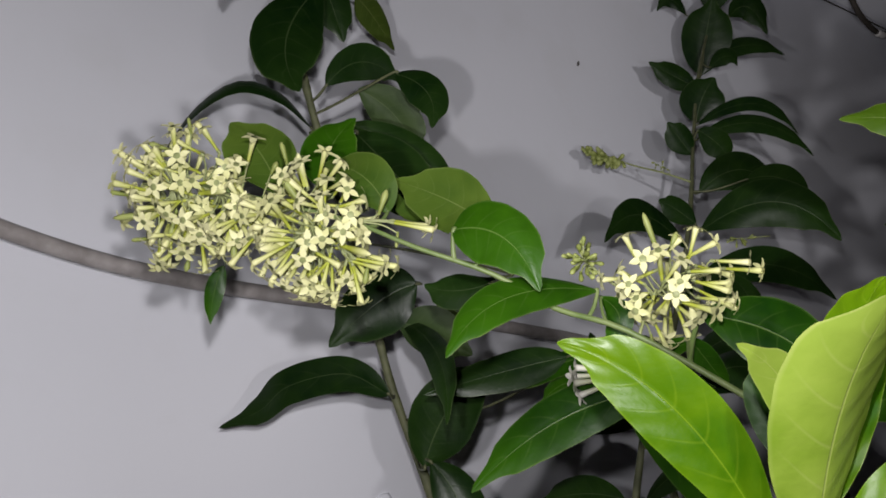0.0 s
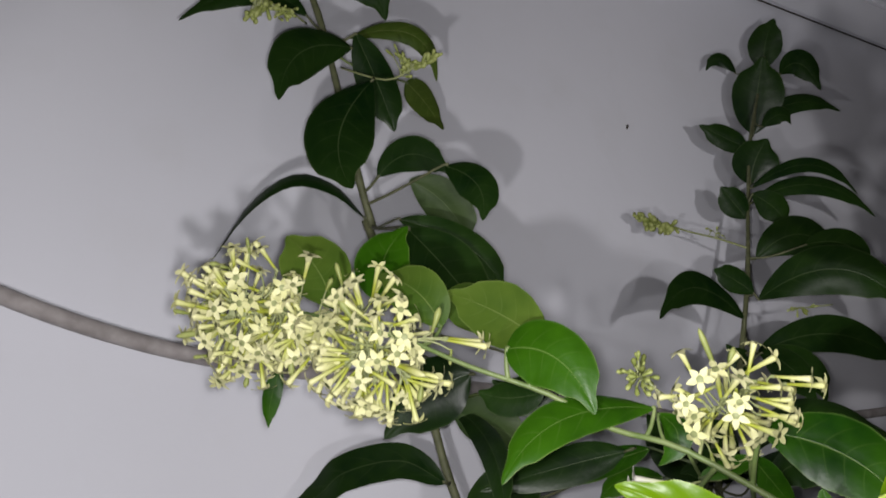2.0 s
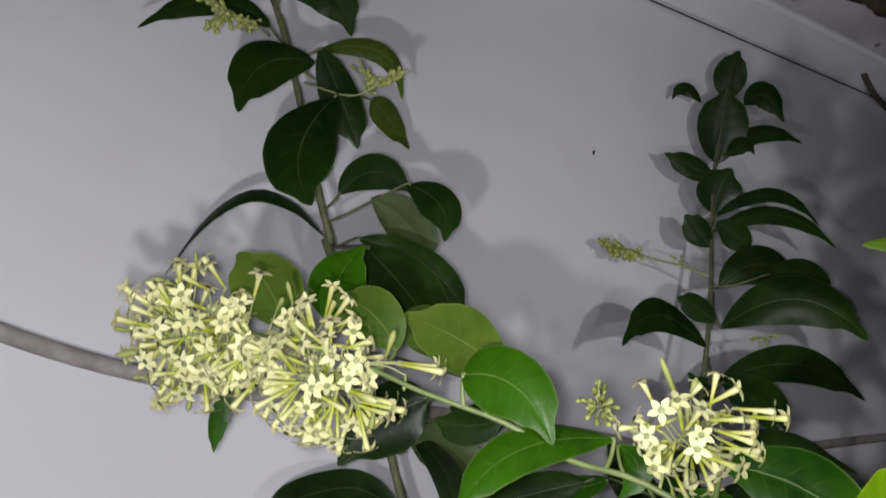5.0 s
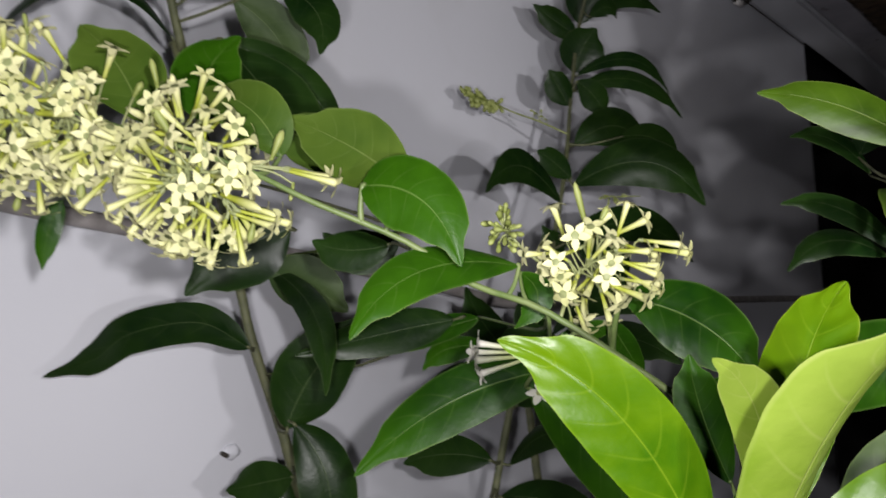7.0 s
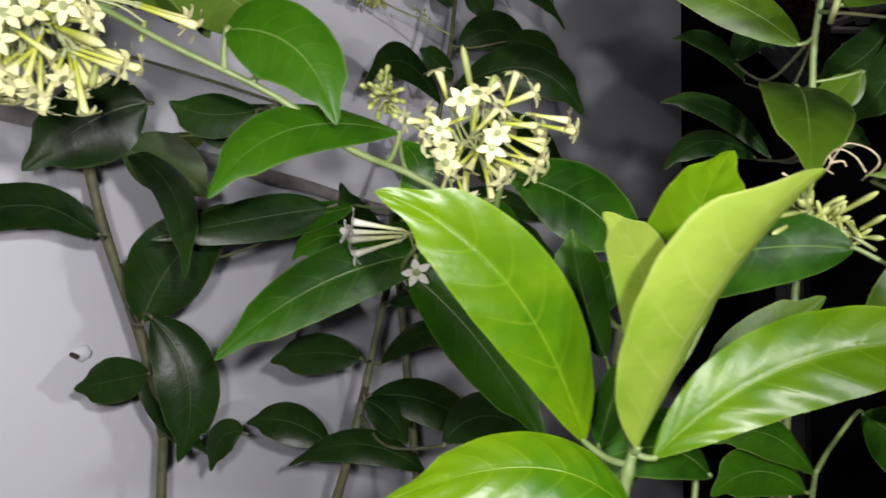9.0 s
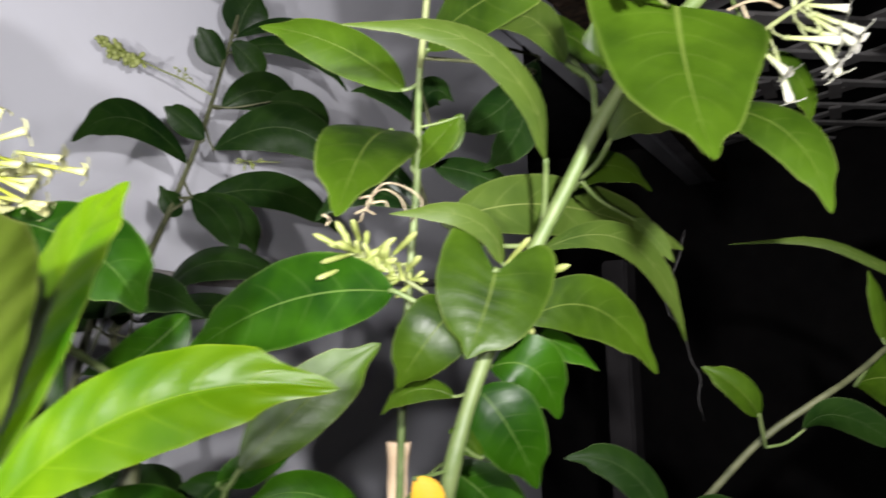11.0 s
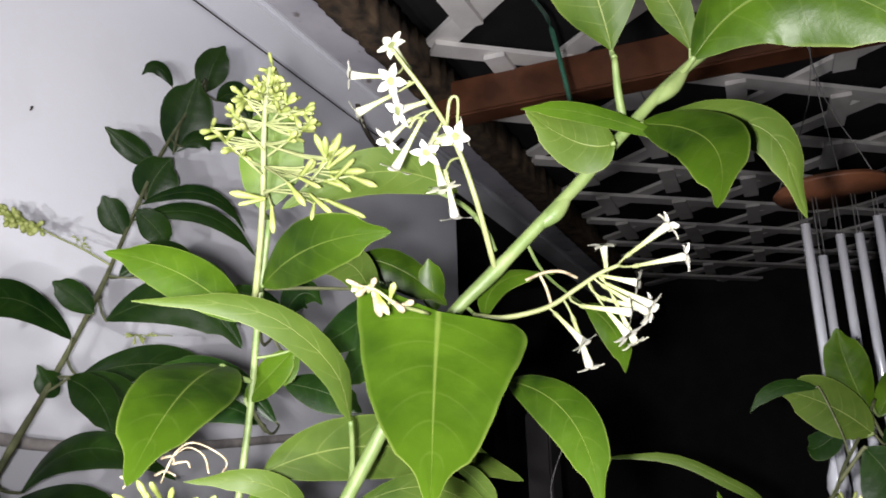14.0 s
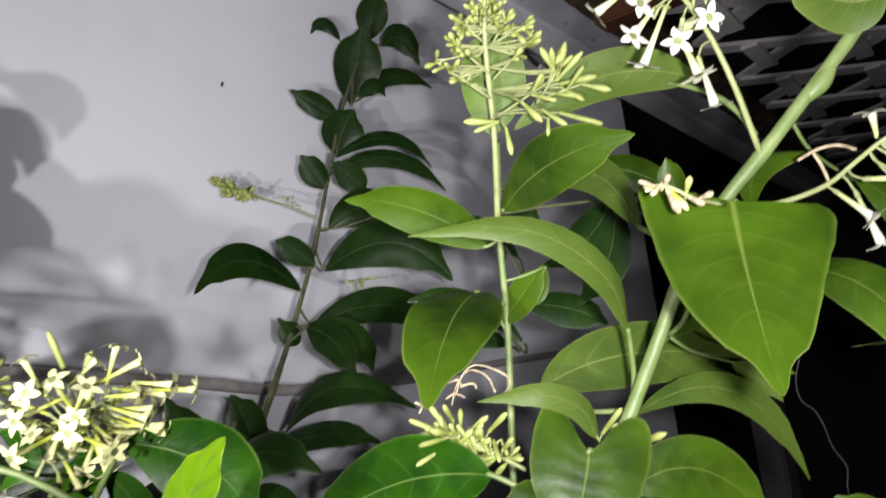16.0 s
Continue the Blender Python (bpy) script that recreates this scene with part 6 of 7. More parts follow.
stem(B, [(0.4901, 0.3621, 1.5689), (0.4945, 0.3715, 1.5891), (0.5014, 0.3941, 1.6087), (0.4968, 0.4138, 1.6303)], 0.0018, 0.0014, GREEN_STEM, 'stem')
stem(B, [(0.5920, 0.2892, 1.7060), (0.5877, 0.2866, 1.7224), (0.5843, 0.2834, 1.7388)], 0.0026, 0.0018, GREEN_STEM, 'stem')
leaf(B, (0.4991, 0.3638, 1.5560), (0.5150, 0.3541, 1.5707), (0.5412, 0.3531, 1.5609), 0.0233, (0.1029, 0.0552, -0.9932), mat=OLIVE)
stem(B, [(0.5005, 0.3929, 1.5409), (0.4994, 0.3759, 1.5464), (0.4991, 0.3638, 1.5560)], 0.0016, 0.0013, GREEN_STEM, 'stem')
S = stem(B, [(0.5286, 0.3283, 1.6224), (0.5101, 0.3159, 1.6550), (0.4958, 0.3109, 1.6814), (0.4777, 0.3054, 1.7001), (0.4633, 0.3041, 1.7146), (0.4552, 0.3018, 1.7207)], 0.0016, 0.0011, SPRAY_STEM, 'flower_spray')
flower(S, (0.4639, 0.3093, 1.7219), (0.4554, 0.3035, 1.7245), WHITE)
flower(S, (0.4549, 0.3171, 1.7127), (0.4401, 0.3208, 1.7116), WHITE)
flower(S, (0.4692, 0.3102, 1.7093), (0.4535, 0.3014, 1.7029), WHITE)
flower(S, (0.4625, 0.3156, 1.7037), (0.4469, 0.3270, 1.6947), WHITE)
flower(S, (0.4742, 0.3106, 1.6990), (0.4611, 0.3102, 1.6922), WHITE)
flower(S, (0.4711, 0.3148, 1.6911), (0.4584, 0.3161, 1.6778), WHITE)
flower(S, (0.4769, 0.3111, 1.6923), (0.4670, 0.3245, 1.6664), WHITE)
flower(S, (0.4846, 0.3101, 1.6819), (0.4847, 0.2921, 1.6768), WHITE)
flower(S, (0.4831, 0.3104, 1.6834), (0.4742, 0.3047, 1.6703), WHITE)
flower(S, (0.4886, 0.3079, 1.6818), (0.4969, 0.3023, 1.6852), WHITE)
flower(S, (0.4852, 0.3133, 1.6702), (0.4880, 0.3112, 1.6560), WHITE)
flower(S, (0.4895, 0.3119, 1.6672), (0.4970, 0.3154, 1.6422), WHITE)
stem(B, [(0.4887, 0.3074, 1.6898), (0.4867, 0.3005, 1.6997), (0.4900, 0.2986, 1.7003), (0.4913, 0.3016, 1.6880)], 0.0009, 0.0007, SPRAY_STEM, 'pedicel')
stem(B, [(0.4792, 0.3121, 1.6915), (0.4731, 0.3106, 1.6914), (0.4703, 0.3136, 1.6864)], 0.0009, 0.0007, SPRAY_STEM, 'pedicel')
S = stem(B, [(0.5194, 0.3377, 1.5988), (0.5349, 0.3295, 1.5975), (0.5536, 0.3177, 1.6022), (0.5655, 0.3085, 1.6109), (0.5761, 0.3001, 1.6190), (0.5817, 0.2912, 1.6220)], 0.0016, 0.0011, SPRAY_STEM, 'flower_spray')
flower(S, (0.5839, 0.2921, 1.6248), (0.6057, 0.2743, 1.6437), WHITE)
flower(S, (0.5879, 0.2910, 1.6213), (0.6158, 0.2739, 1.6267), WHITE)
flower(S, (0.5788, 0.2974, 1.6167), (0.5883, 0.2840, 1.6114), WHITE)
flower(S, (0.5731, 0.3011, 1.6149), (0.6011, 0.2911, 1.5971), WHITE)
flower(S, (0.5673, 0.3082, 1.6023), (0.5877, 0.2888, 1.5967), WHITE)
flower(S, (0.5820, 0.3014, 1.5977), (0.5867, 0.2931, 1.5846), WHITE)
flower(S, (0.5822, 0.2985, 1.6068), (0.5961, 0.2985, 1.5816), WHITE)
flower(S, (0.5739, 0.3031, 1.6071), (0.6052, 0.2931, 1.5990), WHITE)
flower(S, (0.5557, 0.3154, 1.5995), (0.5670, 0.3050, 1.5813), WHITE)
flower(S, (0.5633, 0.3110, 1.6002), (0.5764, 0.3132, 1.5691), WHITE)
flower(S, (0.5780, 0.2988, 1.6135), (0.5968, 0.2829, 1.5996), WHITE)
flower(S, (0.6159, 0.3377, 1.6316), (0.6099, 0.3324, 1.6473), WHITE)
stem(B, [(0.5551, 0.3163, 1.6040), (0.5514, 0.3150, 1.6119), (0.5465, 0.3144, 1.6197)], 0.0009, 0.0008, WILTED, 'wilted_flower')
stem(B, [(0.5652, 0.3059, 1.6167), (0.5566, 0.3078, 1.6198), (0.5478, 0.3118, 1.6192), (0.5394, 0.3166, 1.6154)], 0.0009, 0.0008, WILTED, 'wilted_flower')
S = stem(B, [(0.4537, 0.2684, 1.5846), (0.4350, 0.2610, 1.5862), (0.4268, 0.2642, 1.5920), (0.4192, 0.2683, 1.5933)], 0.0008, 0.0006, SPRAY_STEM, 'wilted_spray')
bud(S, (0.4269, 0.2643, 1.5916), (0.4310, 0.2600, 1.5814), PALE, 0.8)
bud(S, (0.4265, 0.2646, 1.5912), (0.4285, 0.2618, 1.5807), WILTED)
bud(S, (0.4230, 0.2662, 1.5928), (0.4154, 0.2653, 1.5949), WILTED, 0.8)
bud(S, (0.4245, 0.2653, 1.5929), (0.4194, 0.2647, 1.5889), WILTED)
bud(S, (0.4325, 0.2620, 1.5880), (0.4316, 0.2561, 1.5935), BUDM, 0.8)
bud(S, (0.4334, 0.2617, 1.5871), (0.4361, 0.2567, 1.5825), WILTED)
bud(S, (0.4257, 0.2648, 1.5920), (0.4251, 0.2594, 1.5954), WILTED, 0.8)
bud(S, (0.4226, 0.2665, 1.5926), (0.4177, 0.2651, 1.5910), PALE, 0.8)
bud(S, (0.4369, 0.2600, 1.5857), (0.4387, 0.2540, 1.5862), WILTED, 0.8)
S = stem(B, [(0.4189, 0.4228, 1.4797), (0.4058, 0.4299, 1.4894), (0.3935, 0.4368, 1.4968), (0.3814, 0.4441, 1.5022)], 0.0012, 0.0007, SPRAY_STEM, 'bud_spray')
bud(S, (0.3797, 0.4397, 1.5042), (0.3635, 0.4466, 1.5135), BUDM)
bud(S, (0.3826, 0.4400, 1.5059), (0.3747, 0.4420, 1.5205), BUDM)
bud(S, (0.3875, 0.4409, 1.5093), (0.3787, 0.4274, 1.5193), BUDM)
bud(S, (0.3803, 0.4354, 1.5016), (0.3687, 0.4511, 1.4983), BUDM)
bud(S, (0.3777, 0.4435, 1.4944), (0.3635, 0.4422, 1.4888), BUDM)
bud(S, (0.3844, 0.4528, 1.4967), (0.3686, 0.4601, 1.4916), BUDM)
bud(S, (0.3951, 0.4413, 1.5023), (0.4039, 0.4292, 1.5103), BUDM)
bud(S, (0.4035, 0.4318, 1.5015), (0.4082, 0.4117, 1.5115), BUDM)
bud(S, (0.3906, 0.4401, 1.5040), (0.3933, 0.4438, 1.5160), BUDM)
bud(S, (0.3925, 0.4389, 1.4923), (0.3919, 0.4453, 1.4825), BUDM)
bud(S, (0.4059, 0.4317, 1.4971), (0.4030, 0.4183, 1.4862), BUDM)
bud(S, (0.4099, 0.4306, 1.4970), (0.4124, 0.4301, 1.4872), BUDM)
bud(S, (0.3849, 0.4376, 1.5030), (0.3700, 0.4284, 1.5070), BUDM)
bud(S, (0.3975, 0.4412, 1.4976), (0.3844, 0.4463, 1.4939), BUDM)
bud(S, (0.3995, 0.4373, 1.4958), (0.3926, 0.4517, 1.4895), BUDM)
bud(S, (0.4015, 0.4360, 1.4946), (0.3973, 0.4466, 1.5052), BUDM)
bud(S, (0.3892, 0.4373, 1.4989), (0.3770, 0.4516, 1.4992), BUDM)
bud(S, (0.4034, 0.4299, 1.4923), (0.3998, 0.4440, 1.4856), BUDM)
bud(S, (0.3965, 0.4419, 1.4988), (0.3978, 0.4228, 1.5071), BUDM)
bud(S, (0.4064, 0.4219, 1.4915), (0.4077, 0.4069, 1.4985), BUDM)
bud(S, (0.4134, 0.4347, 1.4853), (0.4178, 0.4246, 1.4920), BUDM)
bud(S, (0.3887, 0.4419, 1.5007), (0.3829, 0.4341, 1.5089), BUDM)
bud(S, (0.3982, 0.4342, 1.4947), (0.4016, 0.4237, 1.4986), BUDM)
bud(S, (0.3917, 0.4350, 1.4977), (0.3959, 0.4326, 1.4903), BUDM)
bud(S, (0.3851, 0.4434, 1.5013), (0.3724, 0.4608, 1.5040), BUDM)
bud(S, (0.4045, 0.4340, 1.4911), (0.4043, 0.4458, 1.4834), BUDM)
bud(S, (0.4150, 0.4318, 1.4836), (0.4230, 0.4377, 1.4869), BUDM)
bud(S, (0.4003, 0.4359, 1.4952), (0.3961, 0.4223, 1.5049), BUDM)
bud_fan(S, (0.3814, 0.4441, 1.5022), (0.4108, 0.4272, 1.4856), (-0.7246, 0.1658, 0.4242), 24, 5, 0.8, 0.009, 0.016)
S = stem(B, [(0.4554, 0.4019, 1.4899), (0.4723, 0.3905, 1.4889)], 0.0009, 0.0007, SPRAY_STEM, 'bud_spray')
bud(S, (0.4555, 0.4010, 1.4939), (0.4613, 0.3858, 1.5069), BUDM)
bud(S, (0.4590, 0.3989, 1.4927), (0.4591, 0.3889, 1.4990), BUDM)
bud(S, (0.4705, 0.3920, 1.4873), (0.4793, 0.3765, 1.4918), BUDM)
bud(S, (0.4615, 0.4049, 1.4546), (0.4646, 0.3958, 1.4462), BUDM)
bud(S, (0.4667, 0.3998, 1.4620), (0.4655, 0.3931, 1.4564), BUDM)
stem(B, [(0.4117, 0.4259, 1.5188), (0.4143, 0.4164, 1.5276), (0.4056, 0.4149, 1.5346), (0.3965, 0.4205, 1.5382), (0.3889, 0.4205, 1.5334), (0.3854, 0.4247, 1.5236)], 0.0006, 0.0004, WILTED, 'dried_flower')
stem(B, [(0.4054, 0.4173, 1.5224), (0.4038, 0.4228, 1.5315), (0.3962, 0.4272, 1.5359), (0.3882, 0.4278, 1.5297), (0.3848, 0.4323, 1.5183)], 0.0006, 0.0004, WILTED, 'dried_flower')
stem(B, [(0.3040, 0.4368, 1.3329), (0.3092, 0.4389, 1.3624), (0.3221, 0.4651, 1.3895)], 0.0018, 0.0014, GREEN_STEM, 'stem')
stem(B, [(0.3967, 0.4520, 1.3114), (0.3953, 0.4462, 1.3383), (0.3929, 0.4412, 1.3537)], 0.0018, 0.0014, GREEN_STEM, 'stem')
stem(B, [(0.3656, 0.4361, 1.5225), (0.3689, 0.4348, 1.5199), (0.3671, 0.4357, 1.5164)], 0.0008, 0.0005, WILTED, 'dried_flower')
stem(B, [(0.3833, 0.4282, 1.5306), (0.3883, 0.4260, 1.5315), (0.3898, 0.4255, 1.5272)], 0.0008, 0.0005, WILTED, 'dried_flower')
stem(B, [(0.3887, 0.4259, 1.5279), (0.3952, 0.4231, 1.5287), (0.3970, 0.4224, 1.5256)], 0.0008, 0.0005, WILTED, 'dried_flower')
stem(B, [(0.3810, 0.4295, 1.5223), (0.3858, 0.4273, 1.5244), (0.3907, 0.4253, 1.5217)], 0.0008, 0.0005, WILTED, 'dried_flower')
node_of(B, (0.5469, 0.3168, 1.6434), (0.5572, 0.3106, 1.6528), (0.5654, 0.3050, 1.6651))
node_of(B, (0.6043, 0.2821, 1.7128), (0.6186, 0.2767, 1.7249), (0.6307, 0.2718, 1.7399))
leaf(B, (0.3931, 0.3894, 1.3912), (0.3991, 0.3872, 1.3798), (0.3961, 0.3889, 1.3677), 0.0161, (-0.9305, 0.3446, -0.1244), mat=YELLOW)
stem(B, [(0.4417, 0.5211, 1.2682), (0.4420, 0.5190, 1.3246), (0.4396, 0.5189, 1.3548), (0.4405, 0.5174, 1.3886)], 0.0066, 0.0068, STUB, 'cut_stub')
finish(B)

B = plant('jasmine_shrub', 'thin jasmine stem topped with a panicle of closed yellow-green buds', (0.42, 0.46, 0), FRESH)
stem(B, [(0.4356, 0.5115, 1.3163), (0.4393, 0.5059, 1.4201), (0.4446, 0.5041, 1.4855), (0.4512, 0.5003, 1.5603), (0.4545, 0.5000, 1.6232), (0.4547, 0.4823, 1.6847)], 0.0026, 0.0022, GREEN_STEM, 'stem')
S = stem(B, [(0.4451, 0.4782, 1.6248), (0.4397, 0.4508, 1.6763), (0.4315, 0.4258, 1.7252), (0.4287, 0.4087, 1.7541)], 0.0022, 0.0015, SPRAY_STEM, 'bud_spray')
stem(B, [(0.4336, 0.4337, 1.6954), (0.4027, 0.4380, 1.7213)], 0.0008, 0.0006, SPRAY_STEM, 'pedicel')
bud(S, (0.4217, 0.4325, 1.7037), (0.4233, 0.4368, 1.7138), BUDM)
bud(S, (0.4157, 0.4405, 1.7130), (0.4103, 0.4375, 1.7149), BUDM)
bud(S, (0.4108, 0.4333, 1.7123), (0.4124, 0.4217, 1.7152), BUDM)
bud(S, (0.4068, 0.4345, 1.7160), (0.3980, 0.4317, 1.7114), BUDM)
bud(S, (0.4150, 0.4323, 1.7086), (0.4097, 0.4363, 1.7062), BUDM)
bud(S, (0.4104, 0.4323, 1.7120), (0.4020, 0.4189, 1.7114), BUDM)
bud(S, (0.4159, 0.4403, 1.7128), (0.4119, 0.4415, 1.7094), BUDM)
bud(S, (0.4166, 0.4346, 1.7088), (0.4069, 0.4286, 1.7035), BUDM)
bud(S, (0.4040, 0.4366, 1.7195), (0.3983, 0.4464, 1.7210), BUDM)
bud(S, (0.4216, 0.4363, 1.7060), (0.4172, 0.4462, 1.7147), BUDM)
bud(S, (0.4105, 0.4450, 1.7197), (0.4042, 0.4354, 1.7191), BUDM)
bud(S, (0.4161, 0.4333, 1.7084), (0.4093, 0.4358, 1.7083), BUDM)
bud(S, (0.4207, 0.4428, 1.7107), (0.4142, 0.4361, 1.7114), BUDM)
bud(S, (0.4194, 0.4350, 1.7069), (0.4275, 0.4354, 1.7038), BUDM)
bud(S, (0.4018, 0.4327, 1.7187), (0.4052, 0.4371, 1.7283), BUDM)
stem(B, [(0.4328, 0.4298, 1.7096), (0.4131, 0.4297, 1.7297)], 0.0008, 0.0006, SPRAY_STEM, 'pedicel')
bud(S, (0.4218, 0.4315, 1.7222), (0.4157, 0.4314, 1.7216), BUDM)
bud(S, (0.4206, 0.4341, 1.7252), (0.4177, 0.4452, 1.7280), BUDM)
bud(S, (0.4145, 0.4304, 1.7288), (0.4092, 0.4245, 1.7335), BUDM)
bud(S, (0.4200, 0.4299, 1.7228), (0.4119, 0.4237, 1.7221), BUDM)
bud(S, (0.4202, 0.4304, 1.7230), (0.4128, 0.4270, 1.7247), BUDM)
bud(S, (0.4211, 0.4300, 1.7217), (0.4140, 0.4240, 1.7190), BUDM)
bud(S, (0.4252, 0.4306, 1.7180), (0.4212, 0.4337, 1.7263), BUDM)
bud(S, (0.4153, 0.4304, 1.7280), (0.4106, 0.4369, 1.7313), BUDM)
bud(S, (0.4208, 0.4241, 1.7177), (0.4136, 0.4122, 1.7161), BUDM)
bud(S, (0.4173, 0.4336, 1.7282), (0.4128, 0.4338, 1.7304), BUDM)
bud(S, (0.4148, 0.4350, 1.7319), (0.4114, 0.4397, 1.7386), BUDM)
bud(S, (0.4217, 0.4268, 1.7187), (0.4180, 0.4280, 1.7246), BUDM)
bud(S, (0.4229, 0.4388, 1.7264), (0.4196, 0.4545, 1.7369), BUDM)
bud(S, (0.4173, 0.4344, 1.7289), (0.4188, 0.4373, 1.7394), BUDM)
bud(S, (0.4166, 0.4296, 1.7260), (0.4162, 0.4300, 1.7334), BUDM)
stem(B, [(0.4310, 0.4254, 1.7274), (0.4168, 0.4244, 1.7402)], 0.0008, 0.0006, SPRAY_STEM, 'pedicel')
bud(S, (0.4264, 0.4278, 1.7335), (0.4299, 0.4339, 1.7452), BUDM)
bud(S, (0.4176, 0.4262, 1.7407), (0.4095, 0.4224, 1.7434), BUDM)
bud(S, (0.4256, 0.4334, 1.7386), (0.4184, 0.4272, 1.7406), BUDM)
bud(S, (0.4265, 0.4269, 1.7328), (0.4189, 0.4249, 1.7334), BUDM)
bud(S, (0.4198, 0.4312, 1.7424), (0.4163, 0.4335, 1.7469), BUDM)
bud(S, (0.4203, 0.4262, 1.7382), (0.4137, 0.4261, 1.7395), BUDM)
bud(S, (0.4193, 0.4245, 1.7378), (0.4130, 0.4177, 1.7254), BUDM)
bud(S, (0.4241, 0.4266, 1.7349), (0.4195, 0.4377, 1.7418), BUDM)
bud(S, (0.4193, 0.4308, 1.7425), (0.4210, 0.4320, 1.7497), BUDM)
bud(S, (0.4204, 0.4278, 1.7393), (0.4092, 0.4178, 1.7323), BUDM)
bud(S, (0.4205, 0.4264, 1.7381), (0.4145, 0.4243, 1.7378), BUDM)
bud(S, (0.4200, 0.4278, 1.7397), (0.4132, 0.4206, 1.7295), BUDM)
bud(S, (0.4176, 0.4193, 1.7355), (0.4130, 0.4246, 1.7432), BUDM)
bud(S, (0.4212, 0.4290, 1.7393), (0.4200, 0.4374, 1.7472), BUDM)
bud(S, (0.4208, 0.4234, 1.7356), (0.4208, 0.4230, 1.7421), BUDM)
stem(B, [(0.4349, 0.4238, 1.7255), (0.4412, 0.4122, 1.7359)], 0.0008, 0.0006, SPRAY_STEM, 'pedicel')
bud(S, (0.4410, 0.4173, 1.7353), (0.4447, 0.4103, 1.7391), BUDM)
bud(S, (0.4402, 0.4203, 1.7340), (0.4384, 0.4169, 1.7380), BUDM)
bud(S, (0.4391, 0.4129, 1.7327), (0.4424, 0.4221, 1.7434), BUDM)
bud(S, (0.4425, 0.4256, 1.7371), (0.4481, 0.4305, 1.7468), BUDM)
bud(S, (0.4371, 0.4164, 1.7293), (0.4450, 0.4247, 1.7385), BUDM)
bud(S, (0.4344, 0.4065, 1.7257), (0.4332, 0.4105, 1.7345), BUDM)
bud(S, (0.4386, 0.4129, 1.7319), (0.4452, 0.4141, 1.7302), BUDM)
bud(S, (0.4393, 0.4216, 1.7325), (0.4461, 0.4216, 1.7354), BUDM)
bud(S, (0.4410, 0.4120, 1.7355), (0.4442, 0.4066, 1.7402), BUDM)
bud(S, (0.4417, 0.4170, 1.7363), (0.4463, 0.4228, 1.7450), BUDM)
bud(S, (0.4426, 0.4167, 1.7378), (0.4523, 0.4190, 1.7443), BUDM)
bud(S, (0.4395, 0.4102, 1.7334), (0.4375, 0.4075, 1.7403), BUDM)
bud(S, (0.4402, 0.4149, 1.7342), (0.4455, 0.4075, 1.7374), BUDM)
bud(S, (0.4394, 0.4197, 1.7327), (0.4442, 0.4150, 1.7323), BUDM)
bud(S, (0.4351, 0.4104, 1.7266), (0.4431, 0.4112, 1.7319), BUDM)
stem(B, [(0.4353, 0.4295, 1.7060), (0.4567, 0.4070, 1.7249)], 0.0008, 0.0006, SPRAY_STEM, 'pedicel')
bud(S, (0.4501, 0.4154, 1.7192), (0.4549, 0.4138, 1.7222), BUDM)
bud(S, (0.4526, 0.4092, 1.7210), (0.4549, 0.4003, 1.7225), BUDM)
bud(S, (0.4510, 0.4112, 1.7197), (0.4513, 0.3926, 1.7138), BUDM)
bud(S, (0.4409, 0.4106, 1.7098), (0.4441, 0.4026, 1.7139), BUDM)
bud(S, (0.4460, 0.4250, 1.7159), (0.4510, 0.4216, 1.7163), BUDM)
bud(S, (0.4489, 0.4097, 1.7175), (0.4602, 0.4144, 1.7220), BUDM)
bud(S, (0.4472, 0.4143, 1.7162), (0.4508, 0.4153, 1.7247), BUDM)
bud(S, (0.4511, 0.4117, 1.7198), (0.4554, 0.4132, 1.7255), BUDM)
bud(S, (0.4546, 0.4082, 1.7229), (0.4634, 0.4141, 1.7265), BUDM)
bud(S, (0.4466, 0.4163, 1.7158), (0.4559, 0.4222, 1.7164), BUDM)
bud(S, (0.4452, 0.4182, 1.7146), (0.4523, 0.4169, 1.7200), BUDM)
bud(S, (0.4536, 0.4143, 1.7224), (0.4540, 0.4047, 1.7259), BUDM)
bud(S, (0.4486, 0.4020, 1.7166), (0.4505, 0.3886, 1.7170), BUDM)
bud(S, (0.4540, 0.4134, 1.7227), (0.4567, 0.4108, 1.7295), BUDM)
bud(S, (0.4464, 0.4159, 1.7156), (0.4424, 0.4201, 1.7242), BUDM)
stem(B, [(0.4319, 0.4238, 1.7309), (0.4241, 0.4183, 1.7470)], 0.0008, 0.0006, SPRAY_STEM, 'pedicel')
bud(S, (0.4267, 0.4213, 1.7432), (0.4253, 0.4262, 1.7545), BUDM)
bud(S, (0.4248, 0.4176, 1.7437), (0.4333, 0.4188, 1.7494), BUDM)
bud(S, (0.4287, 0.4258, 1.7435), (0.4216, 0.4150, 1.7428), BUDM)
bud(S, (0.4296, 0.4270, 1.7426), (0.4270, 0.4219, 1.7458), BUDM)
bud(S, (0.4292, 0.4243, 1.7399), (0.4238, 0.4222, 1.7460), BUDM)
bud(S, (0.4272, 0.4179, 1.7368), (0.4206, 0.4199, 1.7396), BUDM)
bud(S, (0.4237, 0.4091, 1.7348), (0.4266, 0.4101, 1.7419), BUDM)
bud(S, (0.4254, 0.4197, 1.7449), (0.4163, 0.4138, 1.7455), BUDM)
bud(S, (0.4287, 0.4258, 1.7435), (0.4296, 0.4302, 1.7537), BUDM)
bud(S, (0.4247, 0.4180, 1.7445), (0.4216, 0.4145, 1.7489), BUDM)
bud(S, (0.4254, 0.4177, 1.7418), (0.4241, 0.4136, 1.7457), BUDM)
bud(S, (0.4267, 0.4163, 1.7360), (0.4207, 0.4107, 1.7362), BUDM)
